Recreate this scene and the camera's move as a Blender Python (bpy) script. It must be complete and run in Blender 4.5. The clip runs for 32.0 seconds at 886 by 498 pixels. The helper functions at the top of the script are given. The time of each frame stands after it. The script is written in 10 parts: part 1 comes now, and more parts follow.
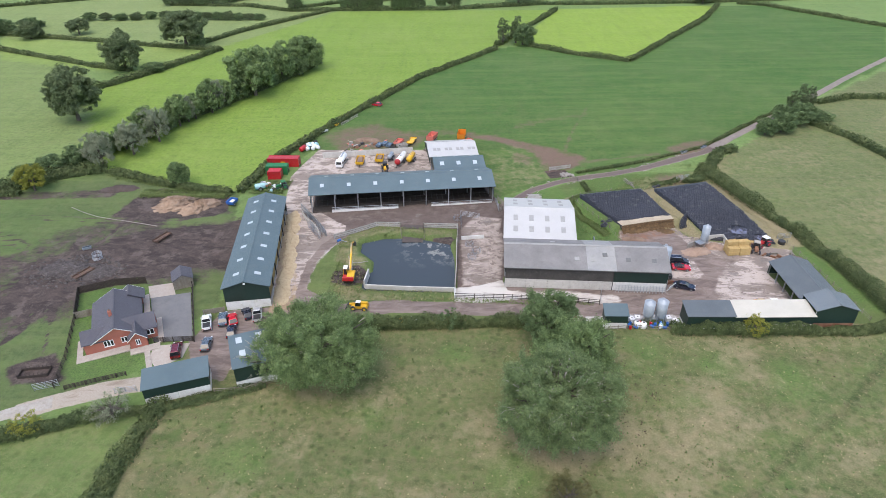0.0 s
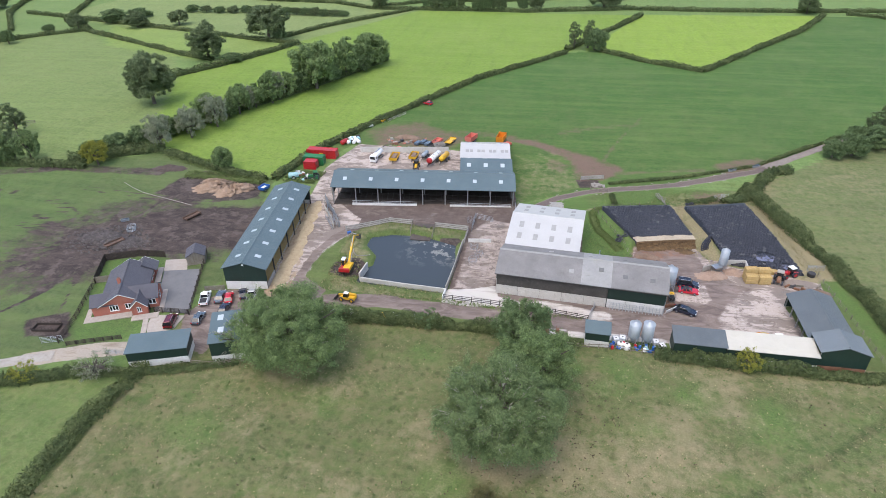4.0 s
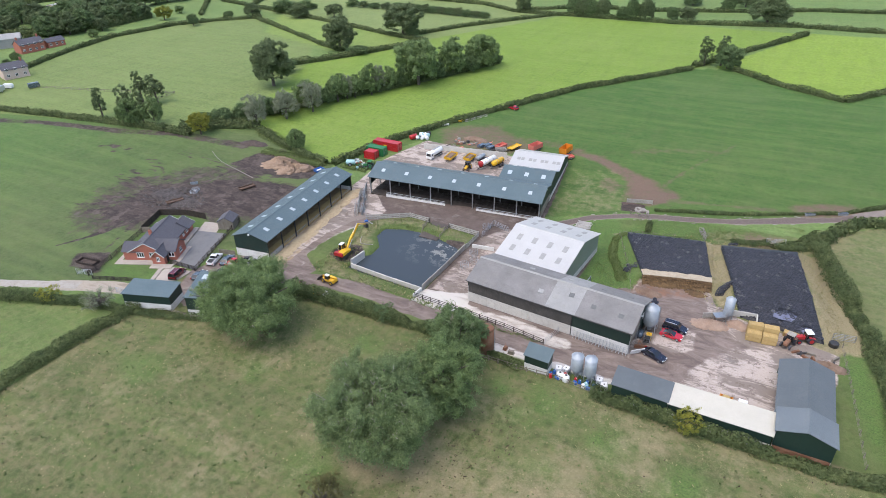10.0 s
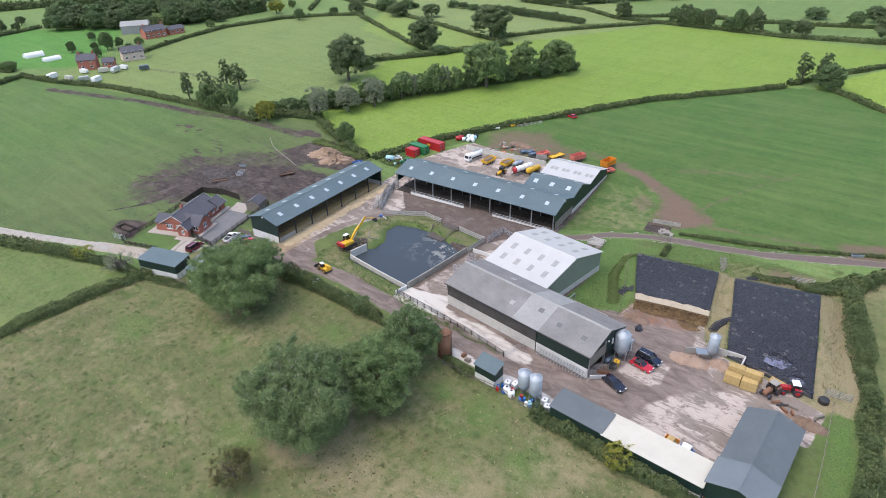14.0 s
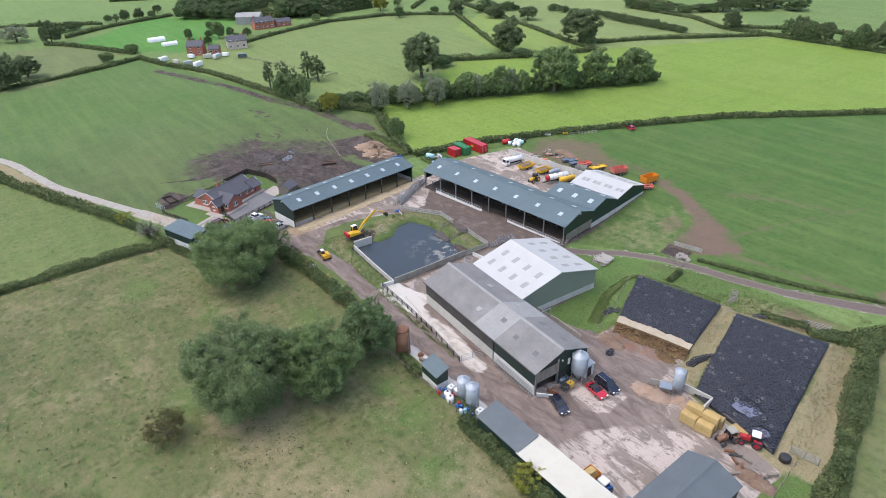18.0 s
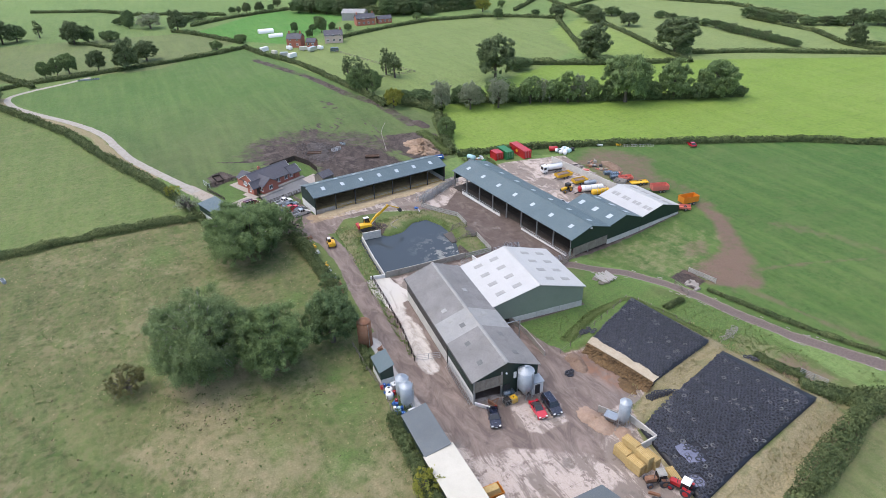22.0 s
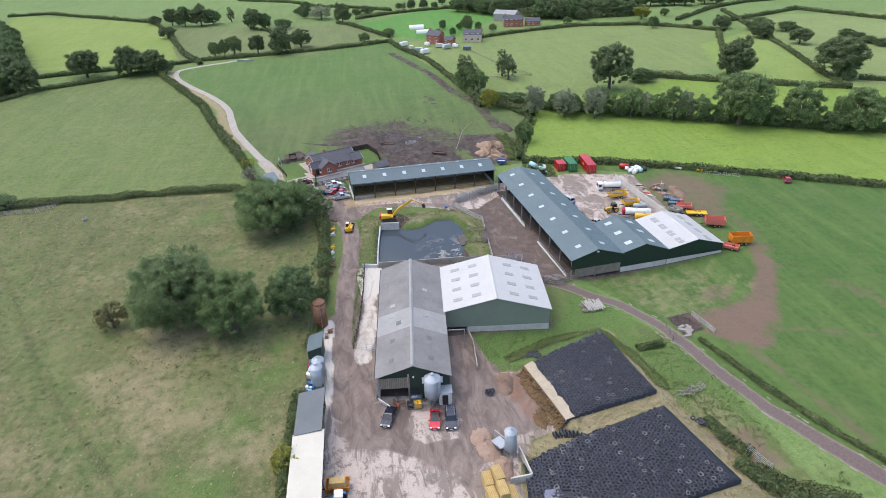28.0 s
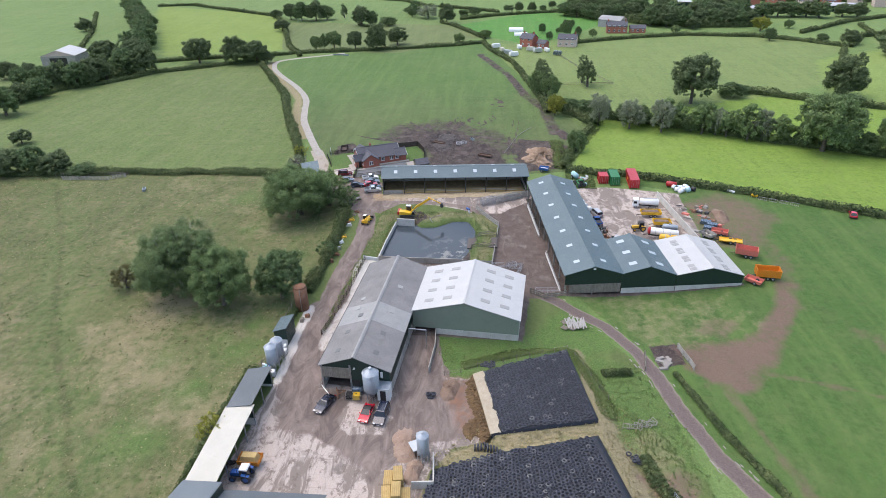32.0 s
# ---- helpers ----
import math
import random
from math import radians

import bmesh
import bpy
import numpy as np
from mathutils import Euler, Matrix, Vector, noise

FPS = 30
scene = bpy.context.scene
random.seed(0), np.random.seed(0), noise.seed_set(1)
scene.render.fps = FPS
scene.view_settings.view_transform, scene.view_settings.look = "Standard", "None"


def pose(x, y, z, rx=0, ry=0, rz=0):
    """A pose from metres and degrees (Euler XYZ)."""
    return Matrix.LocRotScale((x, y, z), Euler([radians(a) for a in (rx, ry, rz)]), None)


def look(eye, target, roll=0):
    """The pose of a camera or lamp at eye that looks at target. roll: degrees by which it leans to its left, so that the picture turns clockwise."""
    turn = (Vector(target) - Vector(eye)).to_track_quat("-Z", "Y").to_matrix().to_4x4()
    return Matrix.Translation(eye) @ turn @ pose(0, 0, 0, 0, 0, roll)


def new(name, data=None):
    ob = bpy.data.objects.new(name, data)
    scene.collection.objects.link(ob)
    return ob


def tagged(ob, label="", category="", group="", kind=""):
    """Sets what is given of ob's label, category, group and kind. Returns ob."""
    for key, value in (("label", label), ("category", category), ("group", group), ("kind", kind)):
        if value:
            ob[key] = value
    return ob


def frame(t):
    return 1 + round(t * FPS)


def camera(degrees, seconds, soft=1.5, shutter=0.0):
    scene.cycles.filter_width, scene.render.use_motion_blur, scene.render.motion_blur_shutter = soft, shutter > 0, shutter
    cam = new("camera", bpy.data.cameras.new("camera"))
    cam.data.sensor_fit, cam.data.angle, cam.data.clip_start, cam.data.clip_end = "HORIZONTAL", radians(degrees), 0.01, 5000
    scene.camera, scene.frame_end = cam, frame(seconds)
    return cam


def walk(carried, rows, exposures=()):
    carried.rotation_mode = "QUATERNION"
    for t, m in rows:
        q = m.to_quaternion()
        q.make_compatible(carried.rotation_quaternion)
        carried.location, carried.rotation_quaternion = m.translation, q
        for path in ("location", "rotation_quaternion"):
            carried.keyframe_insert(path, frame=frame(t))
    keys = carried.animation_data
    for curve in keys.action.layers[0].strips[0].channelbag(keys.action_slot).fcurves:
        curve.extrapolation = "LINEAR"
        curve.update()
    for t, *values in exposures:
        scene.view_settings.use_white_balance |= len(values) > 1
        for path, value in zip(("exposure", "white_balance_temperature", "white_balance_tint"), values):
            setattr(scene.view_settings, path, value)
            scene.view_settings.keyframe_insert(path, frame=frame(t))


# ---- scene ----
cam = camera(71.2, 32.0, 0.5)
METRES, EYE, TILT, LEAN, TURN = 200.0, 74.3, 0.0, 0.0, 0.0
ROWS = [
    (0.0, 0.0, 0.0, 0.0, -0.26, -31.97, 0.42),
    (0.5, 0.006, 0.0001, -0.0001, 0.53, -31.96, 0.46),
    (1.0, 0.0148, 0.0002, -0.0001, 1.32, -31.94, 0.49),
    (1.5, 0.0269, 0.0006, -0.0001, 2.47, -31.93, 0.52),
    (2.0, 0.041, 0.0011, -0.0003, 3.87, -31.91, 0.57),
    (2.5, 0.0558, 0.0024, -0.0004, 5.31, -31.87, 0.62),
    (3.0, 0.0711, 0.0039, -0.0007, 6.79, -31.86, 0.67),
    (3.5, 0.0866, 0.0056, -0.0011, 8.29, -31.82, 0.7),
    (5.5, 0.1476, 0.0166, -0.0023, 14.25, -31.64, 0.82),
    (6.0, 0.1631, 0.0203, -0.0026, 15.72, -31.6, 0.86),
    (6.5, 0.1784, 0.0243, -0.0029, 17.21, -31.54, 0.89),
    (7.0, 0.1937, 0.0288, -0.0031, 18.72, -31.49, 0.93),
    (7.5, 0.2089, 0.0338, -0.0034, 20.2, -31.44, 0.99),
    (8.0, 0.224, 0.0393, -0.0037, 21.69, -31.4, 1.04),
    (8.5, 0.239, 0.0453, -0.0041, 23.18, -31.34, 1.06),
    (9.0, 0.2538, 0.0517, -0.0045, 24.68, -31.28, 1.12),
    (9.5, 0.2685, 0.0584, -0.0049, 26.18, -31.24, 1.19),
    (10.0, 0.2829, 0.0656, -0.0054, 27.69, -31.18, 1.23),
    (10.5, 0.297, 0.0732, -0.0058, 29.2, -31.11, 1.26),
    (11.0, 0.3108, 0.081, -0.0062, 30.73, -31.06, 1.28),
    (11.5, 0.3246, 0.0892, -0.0066, 32.22, -31.0, 1.32),
    (12.0, 0.3382, 0.0977, -0.0069, 33.71, -30.95, 1.34),
    (12.5, 0.3513, 0.1067, -0.0072, 35.23, -30.9, 1.32),
    (13.0, 0.3644, 0.116, -0.0074, 36.74, -30.86, 1.36),
    (13.5, 0.3771, 0.1256, -0.0077, 38.23, -30.8, 1.35),
    (14.0, 0.3895, 0.1355, -0.0082, 39.73, -30.74, 1.36),
    (14.5, 0.4017, 0.1458, -0.0087, 41.23, -30.69, 1.38),
    (16.5, 0.4482, 0.1904, -0.0113, 47.32, -30.46, 1.37),
    (17.0, 0.4586, 0.2018, -0.0117, 48.78, -30.41, 1.37),
    (17.5, 0.4691, 0.2139, -0.012, 50.29, -30.36, 1.39),
    (18.0, 0.4793, 0.2265, -0.0126, 51.8, -30.31, 1.4),
    (18.5, 0.4893, 0.2394, -0.0132, 53.32, -30.25, 1.43),
    (19.0, 0.4987, 0.2525, -0.0136, 54.84, -30.19, 1.42),
    (19.5, 0.5079, 0.2658, -0.0139, 56.36, -30.15, 1.42),
    (20.0, 0.5167, 0.2791, -0.0141, 57.88, -30.11, 1.41),
    (20.5, 0.5252, 0.2928, -0.0149, 59.39, -30.04, 1.45),
    (21.0, 0.5333, 0.3066, -0.0157, 60.92, -29.98, 1.46),
    (21.5, 0.541, 0.3206, -0.0162, 62.45, -29.93, 1.46),
    (22.0, 0.5482, 0.3347, -0.0168, 63.96, -29.87, 1.46),
    (22.5, 0.555, 0.3494, -0.0173, 65.47, -29.82, 1.48),
    (23.0, 0.5616, 0.3641, -0.0179, 66.99, -29.76, 1.49),
    (23.5, 0.5679, 0.3793, -0.0186, 68.51, -29.71, 1.53),
    (24.0, 0.5738, 0.3947, -0.0195, 70.05, -29.64, 1.51),
    (24.5, 0.5793, 0.4101, -0.0202, 71.6, -29.6, 1.55),
    (25.0, 0.584, 0.4254, -0.0206, 73.13, -29.55, 1.53),
    (25.5, 0.5885, 0.4409, -0.0215, 74.64, -29.47, 1.57),
    (27.5, 0.602, 0.5032, -0.0236, 80.76, -29.24, 1.57),
    (28.0, 0.6043, 0.5191, -0.0243, 82.26, -29.18, 1.55),
    (28.5, 0.6063, 0.5352, -0.025, 83.84, -29.12, 1.54),
    (29.0, 0.6078, 0.5514, -0.0255, 85.41, -29.06, 1.56),
    (29.5, 0.609, 0.5673, -0.0263, 86.94, -28.99, 1.56),
    (30.0, 0.6097, 0.5832, -0.0272, 88.45, -28.93, 1.54),
    (30.5, 0.61, 0.599, -0.0278, 89.99, -28.85, 1.48),
    (31.0, 0.6096, 0.6152, -0.0282, 91.52, -28.8, 1.47),
    (31.5, 0.6089, 0.6313, -0.0289, 93.05, -28.74, 1.44),
    (32.0, 0.6078, 0.6473, -0.0294, 94.61, -28.68, 1.4),
]
walk(cam, [(t, pose(0, 0, EYE, TILT, LEAN, TURN) @ pose(METRES * x, METRES * y, METRES * z, 90 + pitch, roll, yaw)) for t, x, y, z, yaw, pitch, roll in ROWS])

# ---- daylight: high thin overcast ----
world = bpy.data.worlds.new("overcast")
scene.world = world
world.use_nodes = True
wn = world.node_tree.nodes
sky = wn.new("ShaderNodeTexSky")
sky.sky_type, sky.sun_disc = "NISHITA", False
sky.sun_elevation, sky.sun_rotation = radians(66), radians(205)
sky.air_density, sky.dust_density = 1.0, 3.0
wn["Background"].inputs[1].default_value = 0.16
world.node_tree.links.new(sky.outputs[0], wn["Background"].inputs[0])
sun = new("sun", bpy.data.lights.new("sun", "SUN"))
sun.data.energy, sun.data.angle, sun.data.color = 0.5, radians(110), (1.0, 0.96, 0.9)
sun.matrix_world = look((-20, -48, 120), (0, 0, 0))
scene.view_settings.exposure = 1.02


# ---- materials ----
def mat(name):
    m = bpy.data.materials.new(name)
    m.use_nodes = True
    return m, m.node_tree.nodes, m.node_tree.links, m.node_tree.nodes["Principled BSDF"]


def nz(nodes, links, scale, detail=4, rough=0.6, coord=None, stretch=None):
    """A noise texture over object-independent metres."""
    t = nodes.new("ShaderNodeTexNoise")
    t.inputs["Scale"].default_value, t.inputs["Detail"].default_value, t.inputs["Roughness"].default_value = scale, detail, rough
    src = coord
    if src is None:
        src = nodes.new("ShaderNodeTexCoord").outputs["Object"]
    if stretch:
        mp = nodes.new("ShaderNodeMapping")
        mp.inputs["Scale"].default_value = stretch
        links.new(src, mp.inputs[0])
        src = mp.outputs[0]
    links.new(src, t.inputs["Vector"])
    return t.outputs[0]


def ramp(nodes, links, fac, lo, hi):
    r = nodes.new("ShaderNodeMapRange")
    r.inputs[1].default_value, r.inputs[2].default_value = lo, hi
    links.new(fac, r.inputs[0])
    return r.outputs[0]


def math2(nodes, links, op, a, b):
    n = nodes.new("ShaderNodeMath")
    n.operation = op
    for i, v in enumerate((a, b)):
        if isinstance(v, (int, float)):
            n.inputs[i].default_value = v
        else:
            links.new(v, n.inputs[i])
    return n.outputs[0]


def mix(nodes, links, fac, a, b, mode="MIX"):
    n = nodes.new("ShaderNodeMix")
    n.data_type, n.blend_type = "RGBA", mode
    for i, v in ((0, fac), (6, a), (7, b)):
        if isinstance(v, (int, float)):
            n.inputs[i].default_value = v
        elif isinstance(v, tuple):
            n.inputs[i].default_value = (*v, 1)
        else:
            links.new(v, n.inputs[i])
    return n.outputs[2]


def surface(name, a, b, scale=1.0, rough=0.7, metal=0.0, bump=0.15, fine=14.0, stain=None, stain_amount=0.5, ribs=0.0, rib_axis=0, random_tone=0.0, stretch=None, spec=0.5):
    """A worn surface: two tones at a large scale, a fine grain, stains of another colour, ribs of a profiled sheet."""
    m, n, l, p = mat(name)
    co = n.new("ShaderNodeTexCoord").outputs["Object"]
    big = ramp(n, l, nz(n, l, scale, 5, 0.6, co, stretch), 0.3, 0.7)
    grain = nz(n, l, fine, 3, 0.6, co)
    col = mix(n, l, big, a, b)
    col = mix(n, l, math2(n, l, "MULTIPLY", ramp(n, l, grain, 0.35, 0.75), 0.35), col, tuple(c * 0.62 for c in a))
    if stain:
        sm = ramp(n, l, nz(n, l, scale * 2.3, 6, 0.7, co, stretch), 0.52, 0.75)
        col = mix(n, l, math2(n, l, "MULTIPLY", sm, stain_amount), col, stain)
    if random_tone:
        oi = n.new("ShaderNodeObjectInfo").outputs["Random"]
        gi = n.new("ShaderNodeNewGeometry").outputs["Random Per Island"]
        tone = math2(n, l, "ADD", 1 - random_tone, math2(n, l, "MULTIPLY", math2(n, l, "ADD", oi, gi), random_tone))
        cc = n.new("ShaderNodeCombineColor")
        for i in range(3):
            l.new(tone, cc.inputs[i])
        col = mix(n, l, 1.0, col, cc.outputs[0], "MULTIPLY")
    l.new(col, p.inputs["Base Color"])
    p.inputs["Roughness"].default_value, p.inputs["Metallic"].default_value = rough, metal
    p.inputs["Specular IOR Level"].default_value = spec
    bp = n.new("ShaderNodeBump")
    bp.inputs["Strength"].default_value, bp.inputs["Distance"].default_value = bump, 0.05
    h = grain
    if ribs:
        w = n.new("ShaderNodeTexWave")
        w.bands_direction = "XYZ"[rib_axis]
        w.inputs["Scale"].default_value = ribs
        l.new(co, w.inputs["Vector"])
        h = math2(n, l, "ADD", math2(n, l, "MULTIPLY", w.outputs[1], 1.5), grain)
    l.new(h, bp.inputs["Height"])
    l.new(bp.outputs[0], p.inputs["Normal"])
    return m


def leafy(name, a, b, dark):
    """Leaves: a random tone for each, a drift through the crown, shade between clumps painted as dark blotches, a
    little light through them.
    """
    m, n, l, p = mat(name)
    gi = n.new("ShaderNodeNewGeometry").outputs["Random Per Island"]
    big = ramp(n, l, nz(n, l, 0.35, 3, 0.6), 0.35, 0.65)
    col = mix(n, l, big, a, b)
    # dark noise blotches put the shade between clumps into the leaf colour
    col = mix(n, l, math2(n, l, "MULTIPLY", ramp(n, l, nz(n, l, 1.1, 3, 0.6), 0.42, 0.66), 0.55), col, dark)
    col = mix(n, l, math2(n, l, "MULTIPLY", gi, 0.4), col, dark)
    l.new(col, p.inputs["Base Color"])
    p.inputs["Roughness"].default_value = 0.75
    p.inputs["Specular IOR Level"].default_value = 0.2
    tr = n.new("ShaderNodeBsdfTranslucent")
    l.new(col, tr.inputs[0])
    ms = n.new("ShaderNodeMixShader")
    ms.inputs[0].default_value = 0.34
    l.new(p.outputs[0], ms.inputs[1])
    l.new(tr.outputs[0], ms.inputs[2])
    l.new(ms.outputs[0], n["Material Output"].inputs[0])
    return m


def gloss(name, c, rough=0.25, metal=0.0, coat=0.0, dirt=0.25):
    m, n, l, p = mat(name)
    dirtm = math2(n, l, "MULTIPLY", ramp(n, l, nz(n, l, 2.2, 5, 0.65), 0.45, 0.75), dirt)
    l.new(mix(n, l, dirtm, c, (0.16, 0.12, 0.085)), p.inputs["Base Color"])
    l.new(math2(n, l, "ADD", rough, dirtm), p.inputs["Roughness"])
    p.inputs["Metallic"].default_value, p.inputs["Coat Weight"].default_value = metal, coat
    return m


M_SLATE_ROOF = surface("blue_grey_roof_sheet", (0.085, 0.125, 0.14), (0.105, 0.15, 0.165), 0.25, 0.5, 0, 0.25, 9, (0.16, 0.17, 0.165), 0.3, 3.1, 0)
M_DARK_ROOF = surface("dark_grey_roof_sheet", (0.096, 0.112, 0.121), (0.118, 0.136, 0.146), 0.25, 0.5, 0, 0.25, 9, (0.18, 0.18, 0.175), 0.3, 3.1, 0)
M_WHITE_ROOF = surface("white_roof_sheet", (0.50, 0.495, 0.485), (0.455, 0.45, 0.44), 0.3, 0.45, 0, 0.2, 9, (0.5, 0.5, 0.46), 0.35, 3.1, 0)
M_CREAM_ROOF = surface("cream_roof_sheet", (0.56, 0.53, 0.455), (0.50, 0.475, 0.40), 0.3, 0.55, 0, 0.2, 9, (0.42, 0.39, 0.31), 0.45, 3.1, 0)
M_FIBRE_ROOF = surface("fibre_cement_roof", (0.195, 0.187, 0.182), (0.265, 0.256, 0.248), 0.22, 0.85, 0, 0.4, 5, (0.12, 0.112, 0.105), 0.5, 3.4, 0)
M_FIBRE_NEW = surface("pale_fibre_cement_roof", (0.29, 0.29, 0.283), (0.36, 0.354, 0.343), 0.3, 0.85, 0, 0.35, 7, (0.2, 0.195, 0.18), 0.5, 3.4, 0)
M_GREEN = surface("dark_green_cladding", (0.010, 0.028, 0.021), (0.014, 0.036, 0.027), 0.4, 0.5, 0, 0.2, 8, (0.05, 0.06, 0.05), 0.3, 3.1, 0)
M_SAGE = surface("sage_green_cladding", (0.19, 0.225, 0.18), (0.215, 0.25, 0.2), 0.4, 0.5, 0, 0.2, 8, (0.13, 0.15, 0.12), 0.3, 3.1, 0)
M_CONCRETE = surface("concrete_panel", (0.48, 0.46, 0.42), (0.58, 0.56, 0.52), 0.6, 0.9, 0, 0.3, 6, (0.24, 0.22, 0.18), 0.55, random_tone=0.1)
M_CONC_DIRTY = surface("dirty_concrete", (0.30, 0.28, 0.245), (0.42, 0.395, 0.36), 0.5, 0.9, 0, 0.4, 5, (0.13, 0.105, 0.08), 0.7)
M_WHITEWASH = surface("white_painted_block", (0.72, 0.72, 0.70), (0.62, 0.61, 0.58), 0.5, 0.8, 0, 0.2, 6, (0.32, 0.29, 0.23), 0.45)
M_STEEL = surface("galvanised_steel", (0.40, 0.42, 0.44), (0.50, 0.52, 0.54), 1.5, 0.42, 0.85, 0.1, 10, (0.3, 0.3, 0.3), 0.3)
M_SILO = surface("galvanised_silo_sheet", (0.33, 0.37, 0.41), (0.42, 0.46, 0.50), 0.9, 0.5, 0.35, 0.1, 10, (0.36, 0.36, 0.35), 0.4)
M_IRON = surface("dark_painted_steel", (0.045, 0.045, 0.045), (0.08, 0.075, 0.07), 1.2, 0.6, 0.3, 0.2, 10, (0.12, 0.06, 0.03), 0.4)
M_RUST = surface("rusty_steel", (0.20, 0.09, 0.05), (0.28, 0.15, 0.09), 0.8, 0.85, 0.1, 0.3, 8, (0.33, 0.26, 0.2), 0.5)
M_TIMBER = surface("weathered_timber", (0.20, 0.17, 0.135), (0.28, 0.25, 0.21), 1.5, 0.9, 0, 0.4, 12, (0.10, 0.085, 0.065), 0.5, random_tone=0.14)
M_DARKWOOD = surface("dark_creosoted_timber", (0.035, 0.027, 0.022), (0.06, 0.045, 0.036), 1.5, 0.9, 0, 0.4, 12, random_tone=0.1)
M_GALV_SHEET = surface("rooflight_sheet", (0.5, 0.56, 0.58), (0.44, 0.5, 0.52), 1.2, 0.35, 0, 0.1, 9, (0.42, 0.44, 0.43), 0.35)
M_LIGHT_GREY = surface("dull_rooflight_sheet", (0.36, 0.355, 0.34), (0.30, 0.295, 0.28), 1.2, 0.5, 0, 0.1, 9, (0.2, 0.2, 0.185), 0.5)
M_BRICK = surface("red_brick", (0.42, 0.15, 0.105), (0.36, 0.125, 0.085), 1.4, 0.9, 0, 0.4, 16, (0.42, 0.22, 0.17), 0.35)
M_TILE = surface("slate_blue_roof_tile", (0.082, 0.08, 0.098), (0.1, 0.098, 0.115), 0.9, 0.7, 0, 0.5, 9, (0.10, 0.10, 0.105), 0.35, 2.2, 1)
M_WHITE = gloss("white_plastic", (0.78, 0.78, 0.77), 0.35, 0, 0, 0.15)
M_GLASS = gloss("dark_glass", (0.015, 0.018, 0.022), 0.06, 0, 0.3, 0.05)
# pale stain and wide tone spread on the rubber also paint in glints
M_RUBBER = surface("tyre_rubber", (0.024, 0.026, 0.038), (0.042, 0.045, 0.06), 2.5, 0.5, 0, 0.3, 10, (0.13, 0.13, 0.14), 0.55, random_tone=0.5)
M_PLASTIC_SHEET = surface("silage_sheet", (0.008, 0.008, 0.012), (0.014, 0.014, 0.02), 0.8, 0.4, 0, 0.5, 3, (0.05, 0.05, 0.06), 0.4)
M_STRAW = surface("straw", (0.42, 0.29, 0.11), (0.52, 0.38, 0.17), 1.5, 0.95, 0, 0.8, 11, (0.30, 0.2, 0.08), 0.5, random_tone=0.12)
M_BEDDING = surface("trodden_straw_bedding", (0.27, 0.18, 0.09), (0.46, 0.33, 0.17), 0.6, 0.95, 0, 0.8, 7, (0.07, 0.045, 0.025), 0.7)
M_SILAGE = surface("silage_face", (0.075, 0.045, 0.022), (0.20, 0.125, 0.055), 0.9, 0.95, 0, 1.0, 5, (0.04, 0.024, 0.014), 0.8, stretch=(1, 1, 3))
M_SAND = surface("pale_feed_heap", (0.30, 0.205, 0.15), (0.38, 0.28, 0.215), 0.8, 0.95, 0, 0.8, 6, (0.28, 0.16, 0.1), 0.5)
M_SOIL = surface("spoil_heap", (0.17, 0.11, 0.078), (0.27, 0.19, 0.14), 0.9, 0.95, 0, 1.0, 4, (0.13, 0.085, 0.055), 0.6)
M_BARK = surface("bark", (0.09, 0.075, 0.06), (0.15, 0.13, 0.11), 1.2, 0.95, 0, 0.8, 9)
M_RED = gloss("red_paint", (0.42, 0.012, 0.018), 0.35, 0, 0.2)
M_CONT_GREEN = gloss("green_container_paint", (0.015, 0.16, 0.05), 0.45)
M_YELLOW = gloss("yellow_plant_paint", (0.72, 0.42, 0.02), 0.4)
M_ORANGE = gloss("orange_paint", (0.62, 0.22, 0.015), 0.45)
M_SALMON = gloss("faded_red_paint", (0.60, 0.17, 0.13), 0.55)
M_BLUE = gloss("blue_paint", (0.02, 0.11, 0.38), 0.4)
M_NAVY = gloss("navy_car_paint", (0.012, 0.018, 0.04), 0.22, 0.3, 0.6, 0.12)
M_GREYCAR = gloss("grey_car_paint", (0.10, 0.13, 0.16), 0.25, 0.4, 0.6, 0.12)
M_SILVER = gloss("silver_car_paint", (0.5, 0.51, 0.52), 0.28, 0.4, 0.6, 0.12)
M_CARRED = gloss("red_car_paint", (0.52, 0.012, 0.03), 0.22, 0.1, 0.8, 0.06)
M_MAROON = gloss("maroon_car_paint", (0.13, 0.008, 0.02), 0.22, 0.2, 0.7, 0.1)
M_BLACK = gloss("black_plastic", (0.02, 0.02, 0.022), 0.45)
M_LAMP = gloss("lamp_glass", (0.7, 0.7, 0.68), 0.15, 0, 0.3, 0.05)
M_TAIL = gloss("red_lamp_glass", (0.4, 0.01, 0.01), 0.2, 0, 0.3, 0.05)
M_CYANWRAP = gloss("pale_blue_wrap", (0.35, 0.55, 0.58), 0.35)
M_PATIO = surface("pale_paving", (0.36, 0.31, 0.27), (0.43, 0.385, 0.335), 1.2, 0.9, 0, 0.3, 8, (0.33, 0.29, 0.24), 0.4, random_tone=0.1)
M_TARMAC = surface("weathered_tarmac", (0.15, 0.15, 0.155), (0.19, 0.19, 0.19), 0.4, 0.9, 0, 0.4, 8, (0.10, 0.10, 0.10), 0.5)
# leaf colours: two tones of their own, then the dark one painted as shade
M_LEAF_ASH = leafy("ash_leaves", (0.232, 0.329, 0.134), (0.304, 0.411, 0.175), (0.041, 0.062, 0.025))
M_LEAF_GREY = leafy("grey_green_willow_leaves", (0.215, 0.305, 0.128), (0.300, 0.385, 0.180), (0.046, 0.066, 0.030))
